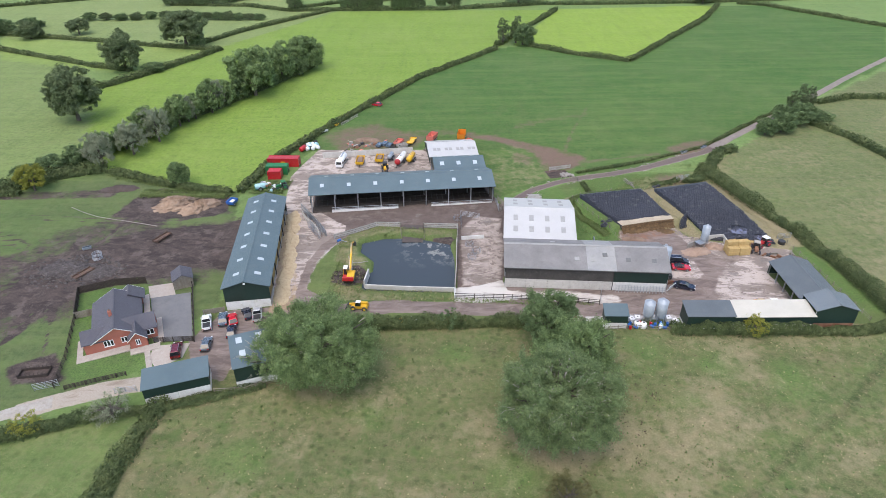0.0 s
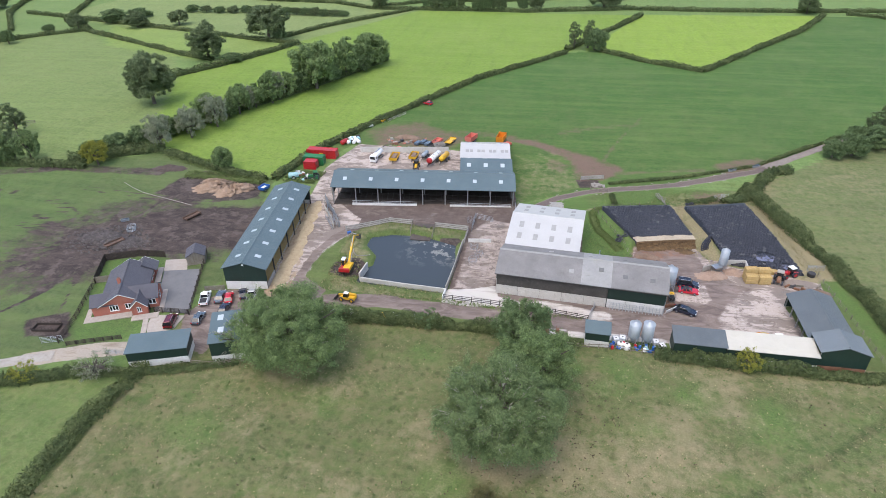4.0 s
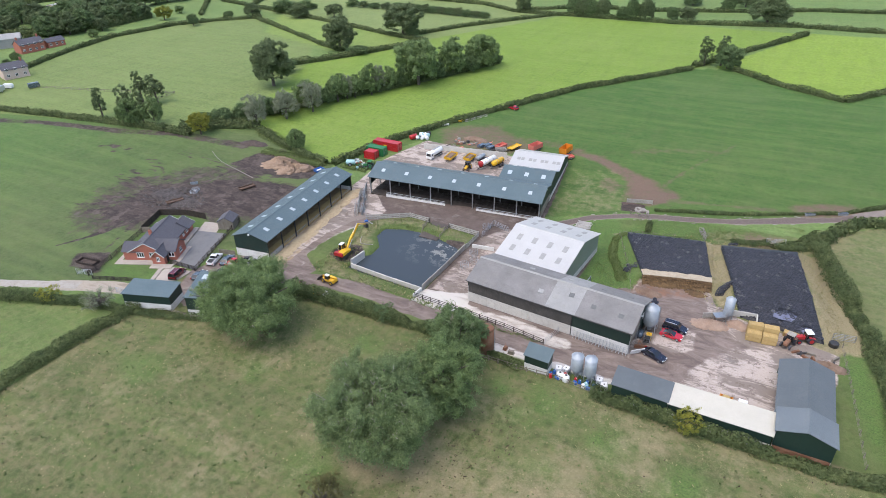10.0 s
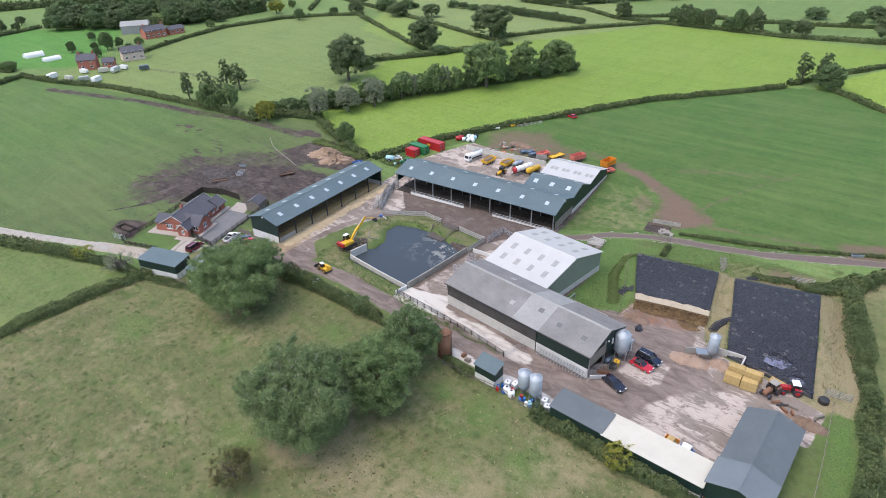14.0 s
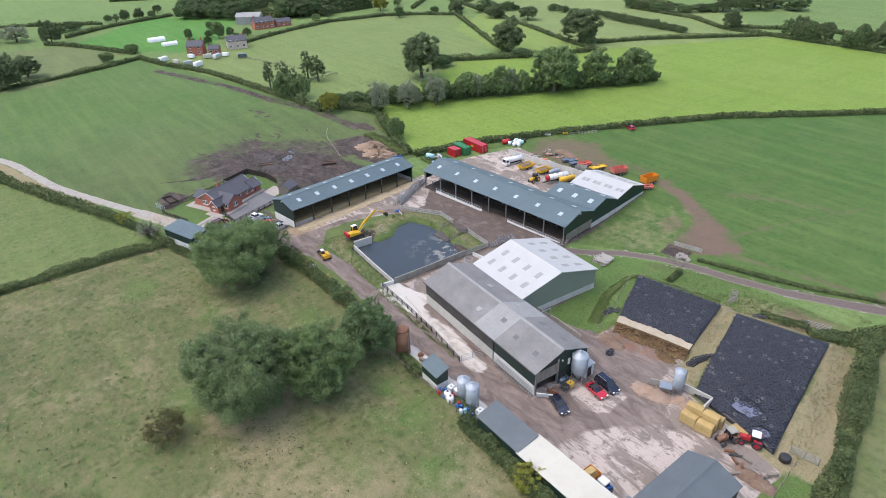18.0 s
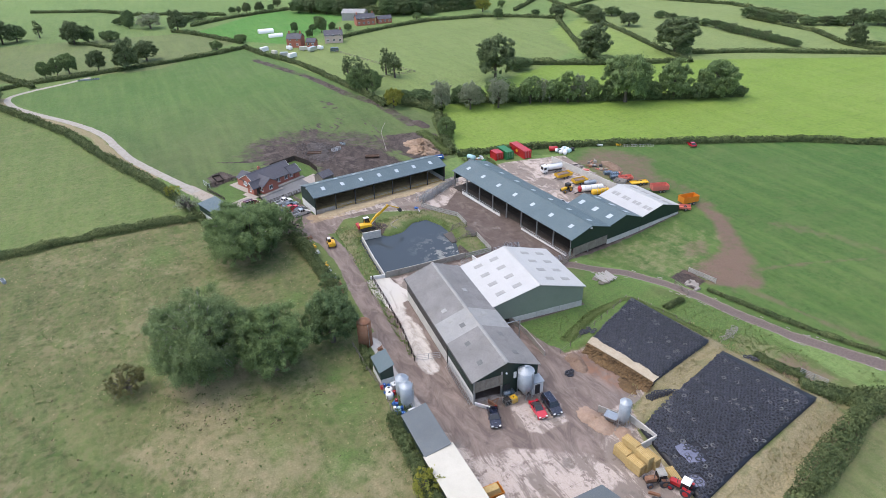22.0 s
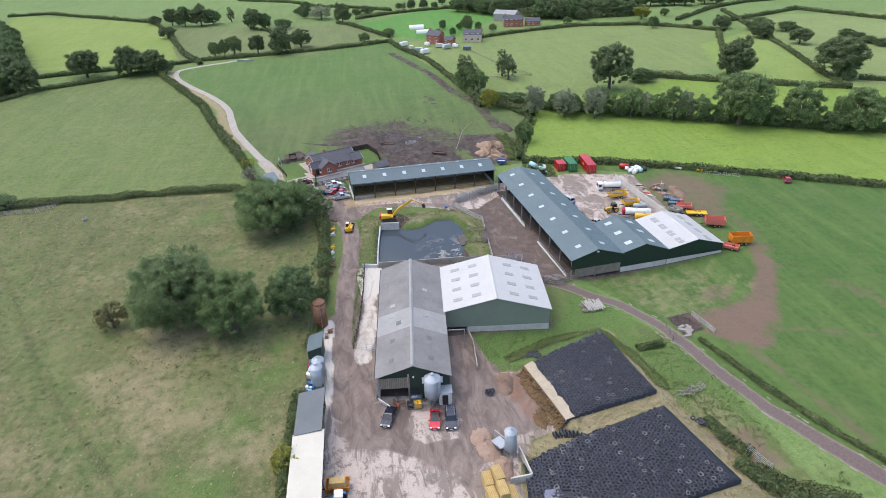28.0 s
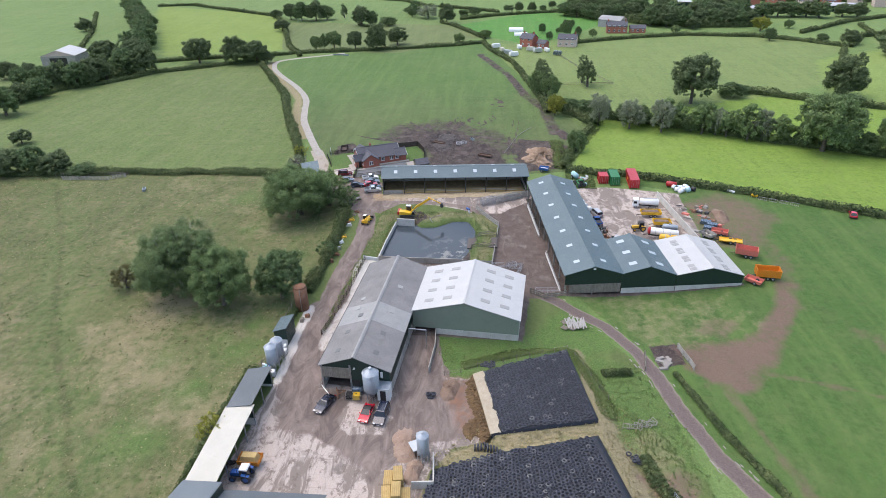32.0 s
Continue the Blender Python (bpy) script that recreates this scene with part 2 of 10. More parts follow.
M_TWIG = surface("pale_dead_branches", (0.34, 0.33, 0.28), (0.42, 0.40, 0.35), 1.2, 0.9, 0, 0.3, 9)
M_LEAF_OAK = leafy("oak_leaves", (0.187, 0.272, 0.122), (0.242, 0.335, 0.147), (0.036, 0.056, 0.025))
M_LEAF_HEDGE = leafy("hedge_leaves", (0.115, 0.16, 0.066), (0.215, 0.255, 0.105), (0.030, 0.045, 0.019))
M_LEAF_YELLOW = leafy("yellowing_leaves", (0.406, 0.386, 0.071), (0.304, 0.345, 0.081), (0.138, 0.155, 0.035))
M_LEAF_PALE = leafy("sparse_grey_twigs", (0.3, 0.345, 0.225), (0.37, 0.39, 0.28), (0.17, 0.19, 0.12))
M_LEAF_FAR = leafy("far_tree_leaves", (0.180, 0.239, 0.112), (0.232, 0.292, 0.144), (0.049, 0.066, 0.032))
M_WEED = leafy("nettle_and_dock_tufts", (0.165, 0.215, 0.075), (0.215, 0.26, 0.10), (0.11, 0.155, 0.05))
M_LEAF_BROWN = leafy("browning_thorn_leaves", (0.17, 0.165, 0.07), (0.21, 0.20, 0.085), (0.08, 0.075, 0.035))
M_THISTLE = leafy("thistle_tufts", (0.1, 0.145, 0.048), (0.13, 0.175, 0.06), (0.072, 0.105, 0.036))
M_RUBBLE = surface("dull_broken_concrete", (0.25, 0.225, 0.20), (0.34, 0.31, 0.28), 0.9, 0.95, 0, 0.4, 7, (0.15, 0.12, 0.095), 0.6, random_tone=0.2)
M_DEADGRASS = leafy("dead_grass_tufts", (0.414, 0.356, 0.196), (0.322, 0.287, 0.149), (0.23, 0.207, 0.103))

M_WATER, _n, _l, _p = mat("slurry_lagoon_water")
_p.inputs["Base Color"].default_value = (0.045, 0.05, 0.055, 1)
_p.inputs["Roughness"].default_value = 0.06
_p.inputs["IOR"].default_value = 1.33
_sep = _n.new("ShaderNodeSeparateXYZ")
_l.new(_n.new("ShaderNodeTexCoord").outputs["Object"], _sep.inputs[0])
_corner = math2(_n, _l, "MULTIPLY", ramp(_n, _l, _sep.outputs[0], -12.0, -2.0), ramp(_n, _l, _sep.outputs[1], 112.0, 120.0))
_scum = math2(_n, _l, "MULTIPLY", ramp(_n, _l, nz(_n, _l, 0.42, 8, 0.75), 0.52, 0.56), _corner)
_l.new(mix(_n, _l, math2(_n, _l, "MULTIPLY", _scum, 0.7), (0.05, 0.062, 0.072), (0.30, 0.285, 0.25)), _p.inputs["Base Color"])
_l.new(math2(_n, _l, "ADD", 0.06, math2(_n, _l, "MULTIPLY", _scum, 0.35)), _p.inputs["Roughness"])
_b = _n.new("ShaderNodeBump")
_b.inputs["Strength"].default_value, _b.inputs["Distance"].default_value = 0.04, 0.05
_l.new(nz(_n, _l, 1.2, 3), _b.inputs["Height"])
_l.new(_b.outputs[0], _p.inputs["Normal"])


# ---- building blocks ----
class Geo:
    """Collects corners and faces of one mesh."""

    def __init__(self):
        self.v, self.f = [], []

    def quad(self, *pts):
        i = len(self.v)
        self.v += [tuple(p) for p in pts]
        self.f.append(tuple(range(i, i + len(pts))))
        return self

    def hull(self, low, high):
        """A closed prism between two rings of the same number of corners."""
        i, k = len(self.v), len(low)
        self.v += [tuple(p) for p in low] + [tuple(p) for p in high]
        self.f.append(tuple(range(i + k - 1, i - 1, -1)))
        self.f.append(tuple(range(i + k, i + 2 * k)))
        for a in range(k):
            b = (a + 1) % k
            self.f.append((i + a, i + b, i + k + b, i + k + a))
        return self

    def box(self, x0, y0, z0, x1, y1, z1, top=1.0):
        """A box; top below 1 draws its upper face in."""
        cx, cy = (x0 + x1) / 2, (y0 + y1) / 2
        low = [(x0, y0, z0), (x1, y0, z0), (x1, y1, z0), (x0, y1, z0)]
        return self.hull(low, [(cx + (x - cx) * top, cy + (y - cy) * top, z1) for x, y, _ in low])

    def beam(self, a, b, w, h=None):
        """A square bar from a to b."""
        a, b = Vector(a), Vector(b)
        d = (b - a).normalized()
        s = d.cross(Vector((0, 0, 1)))
        s = s.normalized() if s.length > 1e-4 else Vector((1, 0, 0))
        u = s.cross(d)
        s, u = s * w / 2, u * (h or w) / 2
        ring = lambda p: [p - s - u, p + s - u, p + s + u, p - s + u]
        return self.hull(ring(a), ring(b))

    def tube(self, a, b, r0, r1=None, n=10):
        a, b = Vector(a), Vector(b)
        d = (b - a).normalized()
        s = d.cross(Vector((0, 0, 1)))
        s = s.normalized() if s.length > 1e-4 else Vector((1, 0, 0))
        u = s.cross(d)
        r1 = r0 if r1 is None else r1
        ring = lambda p, r: [p + s * (r * math.cos(6.28319 * k / n)) + u * (r * math.sin(6.28319 * k / n)) for k in range(n)]
        return self.hull(ring(a, r0), ring(b, r1))

    def lathe(self, profile, n=20, cx=0.0, cy=0.0, axis="z"):
        """A turned body: profile of (radius, height)."""
        i, k = len(self.v), len(profile)
        for r, h in profile:
            for a in range(n):
                c, s = r * math.cos(6.28319 * a / n), r * math.sin(6.28319 * a / n)
                self.v.append((cx + c, cy + s, h) if axis == "z" else ((cx + h, cy + c, s) if axis == "x" else (cx + c, cy + h, s)))
        for j in range(k - 1):
            for a in range(n):
                b = (a + 1) % n
                self.f.append((i + j * n + a, i + j * n + b, i + (j + 1) * n + b, i + (j + 1) * n + a))
        self.f.append(tuple(range(i + n - 1, i - 1, -1)))
        self.f.append(tuple(range(i + (k - 1) * n, i + k * n)))
        return self

    def mesh(self, name, material, smooth=False):
        me = bpy.data.meshes.new(name)
        me.from_pydata(self.v, [], self.f)
        me.materials.append(material)
        if smooth:
            me.polygons.foreach_set("use_smooth", [True] * len(me.polygons))
        bm = bmesh.new()
        bm.from_mesh(me)
        bmesh.ops.recalc_face_normals(bm, faces=bm.faces)
        bm.to_mesh(me)
        bm.free()
        return me


def thing(name, m, label, category, group="", kind=""):
    """An empty at the base of a thing, to which its parts belong."""
    ob = new(name)
    ob.matrix_basis = m
    return tagged(ob, label, category, group, kind)


def part(name, geo, material, parent, label="", smooth=False, kind=""):
    """One mesh as a part under a thing or a part, in the parent's own space."""
    ob = new(name, geo if isinstance(geo, bpy.types.Mesh) else geo.mesh(name, material, smooth))
    ob.parent = parent
    return tagged(ob, label, "", "", kind)


def solo(name, geo, material, label, category, m=None, group="", kind="", smooth=False):
    ob = new(name, geo if isinstance(geo, bpy.types.Mesh) else geo.mesh(name, material, smooth))
    if m is not None:
        ob.matrix_basis = m
    return tagged(ob, label, category, group, kind)


# ---- the lie of the land ----
def inside(P, poly):
    x, y = P[..., 0], P[..., 1]
    r = np.zeros(x.shape, bool)
    k = len(poly)
    for i in range(k):
        (x0, y0), (x1, y1) = poly[i], poly[(i + 1) % k]
        if y0 == y1:
            continue
        r ^= ((y0 > y) != (y1 > y)) & (x < (x1 - x0) * (y - y0) / (y1 - y0) + x0)
    return r


def line_dist(P, pts, closed=False):
    d = np.full(P.shape[:-1], 1e9)
    pts = list(pts) + ([pts[0]] if closed else [])
    for a, b in zip(pts[:-1], pts[1:]):
        a, b = np.array(a, float), np.array(b, float)
        ab = b - a
        t = np.clip(((P - a) @ ab) / (ab @ ab), 0, 1)
        d = np.minimum(d, np.linalg.norm(P - a - t[..., None] * ab, axis=-1))
    return d


def poly_dist(P, poly):
    """Distance to the outline, negative inside."""
    d = line_dist(P, poly, True)
    return np.where(inside(P, poly), -d, d)


_rng = np.random.RandomState(7)
_LAT = _rng.rand(256, 256)


def value_noise(x, y, size, octaves=4):
    out, amp, tot = 0, 1.0, 0
    for o in range(octaves):
        s = size / 2 ** o
        u, v = x / s + 17.3 * o, y / s + 9.1 * o
        iu, iv = np.floor(u).astype(int), np.floor(v).astype(int)
        fu, fv = u - iu, v - iv
        fu, fv = fu * fu * (3 - 2 * fu), fv * fv * (3 - 2 * fv)
        g = lambda a, b: _LAT[a % 256, b % 256]
        n = (g(iu, iv) * (1 - fu) + g(iu + 1, iv) * fu) * (1 - fv) + (g(iu, iv + 1) * (1 - fu) + g(iu + 1, iv + 1) * fu) * fv
        out, tot, amp = out + n * amp, tot + amp, amp * 0.55
    return out / tot


def smooth(d, a, b):
    """1 where d is at or below a, 0 at or above b."""
    t = np.clip((b - d) / (b - a), 0, 1)
    return t * t * (3 - 2 * t)


POND = [(-16.2, 105.0), (-16.0, 109.4), (-14.3, 110.8), (-14.6, 115.4), (-17.9, 119.5), (-17.9, 122.2), (-14, 123.8), (-9.5, 124.2), (-5, 123.4), (0.8, 121.4), (1.7, 115.0), (1.6, 103.8)]
CLAMP_A = [(42.1, 126.5), (55.3, 129.6), (51.8, 145.3), (35.3, 142.2)]
CLAMP_B = [(61.5, 121.5), (75.5, 119.5), (70.0, 148.7), (55.2, 144.8)]
CLAMP_FLOOR = [(40.0, 118.0), (57.0, 118.0), (56.2, 129.4), (55.0, 129.2), (42.2, 126.2), (40.5, 124.0)]


def land(x, y):
    """Height of the ground at plan places x, y (arrays or numbers)."""
    x, y = np.asarray(x, float), np.asarray(y, float)
    P = np.stack([x, y], -1)
    h = -1.4 * np.exp(-((x + 40) / 70) ** 2 - ((y - 150) / 45) ** 2)
    h = h - 0.9 * np.exp(-((x - 12) / 22) ** 2 - ((y - 158) / 22) ** 2)
    h = h + 0.35 * (value_noise(x, y, 60, 2) - 0.5)
    far = np.clip((np.hypot(x, y - 100) - 450) / 900, 0, 1)
    h = h + 45 * far * far * (value_noise(x + 900, y, 700, 2))
    flat = smooth(poly_dist(P, [(-34, 96), (48, 94), (80, 90), (80, 116), (50, 120), (14, 142), (-34, 138)]), -1, 8)
    h = h * (1 - 0.5 * flat)
    bank = np.maximum(smooth(poly_dist(P, CLAMP_A), 0.4, 4.0), smooth(poly_dist(P, CLAMP_B), 0.4, 4.5) * np.clip((y - 119) / 12, 0.12, 1))
    cut = smooth(poly_dist(P, CLAMP_FLOOR), 0.1, 0.8)
    h = h + 1.35 * bank * (1 - cut)
    sd = poly_dist(P, POND)
    rim = smooth(np.abs(sd - 3.2), 0.2, 3.0) * 0.55 * (y > 106.5) * (x < 2.4)
    h = h + rim
    h = h - 2.6 * smooth(sd, -1.1, 1.5)
    return h


def gz(x, y):
    return float(land(x, y))


# ---- the ground: one sheet of fields, yards, lanes and mud, to the horizon ----
def spaced(stops):
    out = []
    for a, b, s in stops:
        out += list(np.arange(a, b - s * 0.5, s))
    return np.array(out + [stops[-1][1]])


gx = spaced([(-3000, -700, 230), (-700, -460, 8), (-460, -100, 2.6), (-100, 92, 0.6), (92, 260, 2.6), (260, 700, 20), (700, 3000, 230)])
gy = spaced([(-2500, -260, 160), (-260, -60, 5), (-60, 44, 1.3), (44, 188, 0.6), (188, 430, 2.4), (430, 700, 9), (700, 3500, 200)])
GX, GY = np.meshgrid(gx, gy)
GP = np.stack([GX, GY], -1)
n_big, n_mid, n_fine = value_noise(GX, GY, 45, 3), value_noise(GX + 300, GY, 9, 4), value_noise(GX, GY + 500, 2.4, 3)
wob = (n_mid - 0.5) * 5 + (n_fine - 0.5) * 2.2

tint = np.empty(GX.shape + (3,))
tint[:] = (0.165, 0.26, 0.08)
patch = value_noise(GX + 77, GY, 240, 1)[..., None]
tint = tint * (0.85 + 0.3 * patch)


def field(poly, c):
    tint[inside(GP, poly)] = c


field([(-900, -300), (900, -300), (900, 91), (-46, 91), (-47, 55), (-48, 17), (-47, 3), (-60, -300)], (0.110, 0.121, 0.049))
field([(-46, 91), (86, 91), (86, 96), (78, 160), (40, 157), (14, 142), (-35, 140), (-45, 100)], (0.115, 0.158, 0.052))
field([(73, 159), (86, 96), (86, 60), (500, 60), (500, 400), (192, 262), (140, 222)], (0.15, 0.175, 0.075))
field([(-46, 72), (-54, 72), (-71, 66), (-109, 48), (-137, 40), (-168, 23), (-205, 4), (-212, -2), (-190, -31), (-167, -52), (-190, -120), (-60, -300), (-47, 3), (-48, 55)], (0.136, 0.198, 0.06))
field([(-57, 77), (-85, 64), (-140, 44), (-205, 12), (-224, 38), (-252, 122), (-243, 124), (-169, 146), (-119, 152), (-95, 164), (-55, 150), (-45, 100)], (0.094, 0.182, 0.048))
field([(-119, 152), (-243, 124), (-252, 122), (-245, 168), (-281, 242), (-265, 285), (-230, 314), (-199, 283), (-155, 270), (-135, 238), (-105, 165)], (0.205, 0.275, 0.09))
field([(-225, 326), (-103, 302), (-108, 292), (-129, 261), (-199, 283)], (0.25, 0.35, 0.085))
field([(-280, 350), (-225, 326), (-103, 302), (-64, 387), (-120, 440), (-260, 460)], (0.24, 0.31, 0.11))
field([(-105, 165), (-95, 163), (-55, 152), (-51, 169), (-27, 216), (-9, 250), (26, 296), (68, 385), (-61, 387), (-105, 305), (-108, 292), (-130, 258), (-135, 238)], (0.215, 0.335, 0.05))
field([(34, 304), (82, 273), (145, 355), (167, 394), (70, 388)], (0.27, 0.40, 0.055))
field([(-53, 152), (-51, 169), (-27, 216), (-9, 250), (26, 296), (40, 303), (82, 272), (145, 355), (167, 394), (194, 393), (232, 334), (192, 266), (140, 224), (106, 196), (79, 173), (56, 162), (33, 157), (13, 146), (9, 180), (-40, 178)], (0.07, 0.145, 0.033))
field([(-224, -58), (-237, 6), (-341, -26), (-384, -49), (-439, -165), (-411, -158)], (0.235, 0.325, 0.07))
field([(-318, 102), (-275, 122), (-245, 150), (-322, 204), (-379, 163)], (0.085, 0.27, 0.045))
field([(-226, 74), (-275, 122), (-318, 102), (-341, -26), (-237, 6)], (0.16, 0.2, 0.08))

west = inside(GP, [(-57, 77), (-85, 64), (-140, 44), (-205, 12), (-224, 38), (-252, 122), (-243, 124), (-169, 146), (-119, 152), (-95, 164), (-55, 150), (-45, 100)])
olive = np.clip((GX + 165) / 75, 0, 1)[..., None]
tint = np.where(west[..., None] > 0, tint * (1 - olive) + np.array((0.096, 0.14, 0.052)) * olive, tint)
north = inside(GP, [(-53, 152), (-51, 169), (-27, 216), (-9, 250), (26, 296), (40, 303), (82, 272), (145, 355), (167, 394), (194, 393), (232, 334), (192, 266), (140, 224), (106, 196), (79, 173), (56, 162), (33, 157), (13, 146), (9, 180), (-40, 178)])
rich = np.clip((GY - 175) / 70, 0, 1)[..., None]
tint = np.where(north[..., None] > 0, tint * (1 - rich) + np.array((0.058, 0.145, 0.029)) * rich, tint)
low = np.clip((62 - GY) / 30, 0, 1)
tint = tint * (1 - 0.14 * low * (GX > -46) * (GY < 91))[..., None]
path_d = line_dist(GP, [(84, 86), (77, 80.7), (62.5, 68.6), (55, 63.8), (42.6, 54.1), (34, 47.6), (26.5, 42.5), (10.2, 33), (-5.3, 23.4), (-24, 10), (-37.5, 1), (-43, -8)]) + (n_mid - 0.5) * 1.2
greener = (smooth(path_d, 1.5, 7) * (GX > -46) * (GY < 91))[..., None]
tint = tint * (1 - 0.55 * greener) + np.array((0.1, 0.145, 0.046)) * 0.55 * greener
tint = tint * (1 - 0.5 * smooth(path_d, 0.35, 1.1) * (GX > -46))[..., None]
dry = np.zeros(GX.shape)
near = inside(GP, [(-46, 91), (90, 91), (140, -200), (-60, -200), (-47, 20)])
dry += near * np.clip((n_big - 0.36) * 1.3 + (n_mid - 0.5) * 1.2, 0, 0.75) * (1 - 0.45 * low) * (1 - 0.7 * greener[..., 0])
dry = np.maximum(dry, smooth(np.hypot(GX - 17, GY - 66) + wob, 4, 11) * 0.9)
dry = np.maximum(dry, smooth(np.hypot(GX + 21, GY - 77) + wob, 3, 8) * 0.5)
bund = np.minimum(np.abs(poly_dist(GP, CLAMP_B) - 1.8), np.abs(poly_dist(GP, CLAMP_A) - 1.2))
dry = np.maximum(dry, (0.55 + 0.7 * n_fine) * smooth(bund + wob * 0.6, 1.0, 3.4) * ((GX > 52) | (GY > 144)) * (GY < 152))
dry = np.maximum(dry, 0.5 * smooth(line_dist(GP, [(56, 152), (75, 155), (82, 172)]) + wob, 1, 6))
dry = np.maximum(dry, inside(GP, [(73, 159), (86, 96), (500, 60), (500, 400)]) * np.clip((n_big - 0.45) * 1.6, 0, 0.6))

dry = np.maximum(dry, (0.65 + 0.6 * n_mid) * smooth(line_dist(GP, [(79.6, 121), (77.5, 133), (74.2, 149)]) + wob * 0.5, 1.6, 4.2))
lush = smooth(poly_dist(GP, [(30, 116), (40, 122), (34, 143), (30, 150), (18, 146), (31, 137)]) + wob * 0.3, 0, 4)
lush = np.maximum(lush, smooth(line_dist(GP, [(84, 97), (81, 115), (78, 126)]) + wob * 0.3, 1, 4) * 0.9)
lush = np.maximum(lush, smooth(poly_dist(GP, [(34, 146), (54, 150), (58, 158), (40, 156)]) + wob * 0.4, 0, 3) * 0.8)
pd = poly_dist(GP, POND)
lush = np.maximum(lush, smooth(np.abs(pd - 2.2) + wob * 0.3, 1.5, 4.0) * (GY > 104) * (GX < 2.5) * 0.25)
lush = np.maximum(lush, smooth(line_dist(GP, [(-20, 100.5), (-4, 101), (12, 100.2), (30, 99.5)]) + wob * 0.25, 0.8, 2.4) * 0.55)
lush = np.maximum(lush, inside(GP, [(-74.6, 103.2), (-68.5, 106.2), (-62, 106.4), (-58, 98), (-65, 91), (-71.2, 95)]) * 1.0)
lush = np.maximum(lush, inside(GP, [(-63.5, 77), (-52, 80), (-53.5, 84.5), (-62.8, 84), (-65, 89), (-68, 95), (-71.2, 94.9), (-66.8, 82.7)]) * 0.85)
dry = np.maximum(dry, 0.38 * smooth(poly_dist(GP, [(14, 148), (30, 157), (29, 166), (22, 178), (12, 176)]) + wob * 3, -4, 6))
dry = np.maximum(dry, 0.55 * smooth(np.abs(pd - 4.5) + wob * 0.5, 1.0, 4.0) * (GY > 100) * (GX < 2.5))
for cx, cy, r in ((36, 84, 3.5), (33, 80, 2.5), (48, 80, 4), (-12, 70, 3), (40, 72, 2.5), (2, 84, 3), (58, 76, 4), (10, 58, 4), (-30, 60, 4), (28, 84, 2)):
    lush = np.maximum(lush, 0.75 * smooth(np.hypot(GX - cx, GY - cy) + wob, r * 0.3, r * 1.6))

# mud: the muck heap field, the gateways, the cow yard's edges, worn ways
mud = 0.95 * smooth(poly_dist(GP, [(-87.8, 98), (-89.5, 107), (-91.4, 115.4), (-87.7, 117.3), (-80.4, 121.5), (-77, 128), (-67.6, 131.5), (-53, 133.5), (-46.5, 137), (-44.5, 112), (-49, 113.2), (-54.6, 113.3), (-59.6, 110.2), (-69.6, 107.2), (-75, 102.8), (-80.2, 99), (-86.2, 96.5)]) + wob * 0.9, -1.5, 3.5)
mud = np.maximum(mud, 0.55 * smooth(poly_dist(GP, [(-104, 96), (-102, 122), (-92, 134), (-80, 138), (-60, 140), (-47, 140), (-46, 112), (-72, 92), (-90, 88)]) + wob * 3.2, -6, 8))
mud = np.maximum(mud, smooth(poly_dist(GP, [(-87.8, 106.2), (-90, 114.5), (-80.2, 116), (-74.5, 112), (-75, 106.5), (-81.4, 103.8)]) + wob * 0.6, 0, 3))
for a in np.linspace(0.3, 5.9, 20):
    r0 = 22 + 10 * math.sin(a * 5.3)
    e = (-82 + r0 * math.cos(a) * 1.25, 110 + r0 * math.sin(a))
    mud = np.maximum(mud, 0.75 * smooth(line_dist(GP, [(-82, 110), e]) + wob * 0.45, 0.25, 1.2) * smooth(np.hypot(GX + 82, GY - 110), r0 * 0.75, r0 * 1.05))
for track in ([(-81.4, 87.3), (-79.6, 93.5), (-76.2, 101.1)], [(-84, 82), (-80.3, 89.3), (-79.2, 99.5)], [(-110, 130), (-98.8, 123.6), (-91.5, 118.3)], [(-105, 137), (-84, 135), (-60, 134)], [(-100, 104), (-92, 102), (-84, 99)], [(-108, 116), (-98, 114), (-90, 112)]):
    for off in (-0.9, 0.9):
        mud = np.maximum(mud, 0.7 * smooth(line_dist(GP, [(x + off * 0.6, y + off) for x, y in track]) + wob * 0.2, 0.1, 0.7))
mud *= 1 - inside(GP, [(-66.5, 82.7), (-71.2, 94.9), (-74.6, 103.3), (-68.5, 106.2), (-62, 106.6), (-50, 101), (-46, 88), (-52, 80)])
mud = np.maximum(mud, 0.55 * smooth(line_dist(GP, [(42, 95.2), (56, 94.6), (71, 94.2)]) + wob * 0.6, 0.6, 2.4))
mud = np.maximum(mud, 0.85 * smooth(poly_dist(GP, [(-73, 77), (-76, 81), (-70, 84), (-66, 78)]) + wob * 0.5, -0.5, 2.5))
mud = np.maximum(mud, (0.25 + 0.75 * n_mid) * smooth(line_dist(GP, [(-221, 120), (-172, 135), (-140, 141), (-118, 148), (-90, 150)]) + wob * 0.6, 1, 4.5))
mud = np.maximum(mud, 0.7 * smooth(line_dist(GP, [(-134, 128), (-128, 132), (-124, 127), (-122, 132)]) + wob * 0.3, 0.3, 1.0))
mud = np.maximum(mud, 0.85 * smooth(poly_dist(GP, [(-82, 139), (-64, 136), (-55, 140), (-60, 150), (-80, 150)]) + wob, 0, 4))
redmud = smooth(poly_dist(GP, [(27, 178), (29.5, 170), (31.5, 163), (36.8, 162.6), (40.3, 165), (41, 170), (34.6, 175), (30, 180)]) + wob * 1.1, -1.5, 2.5)
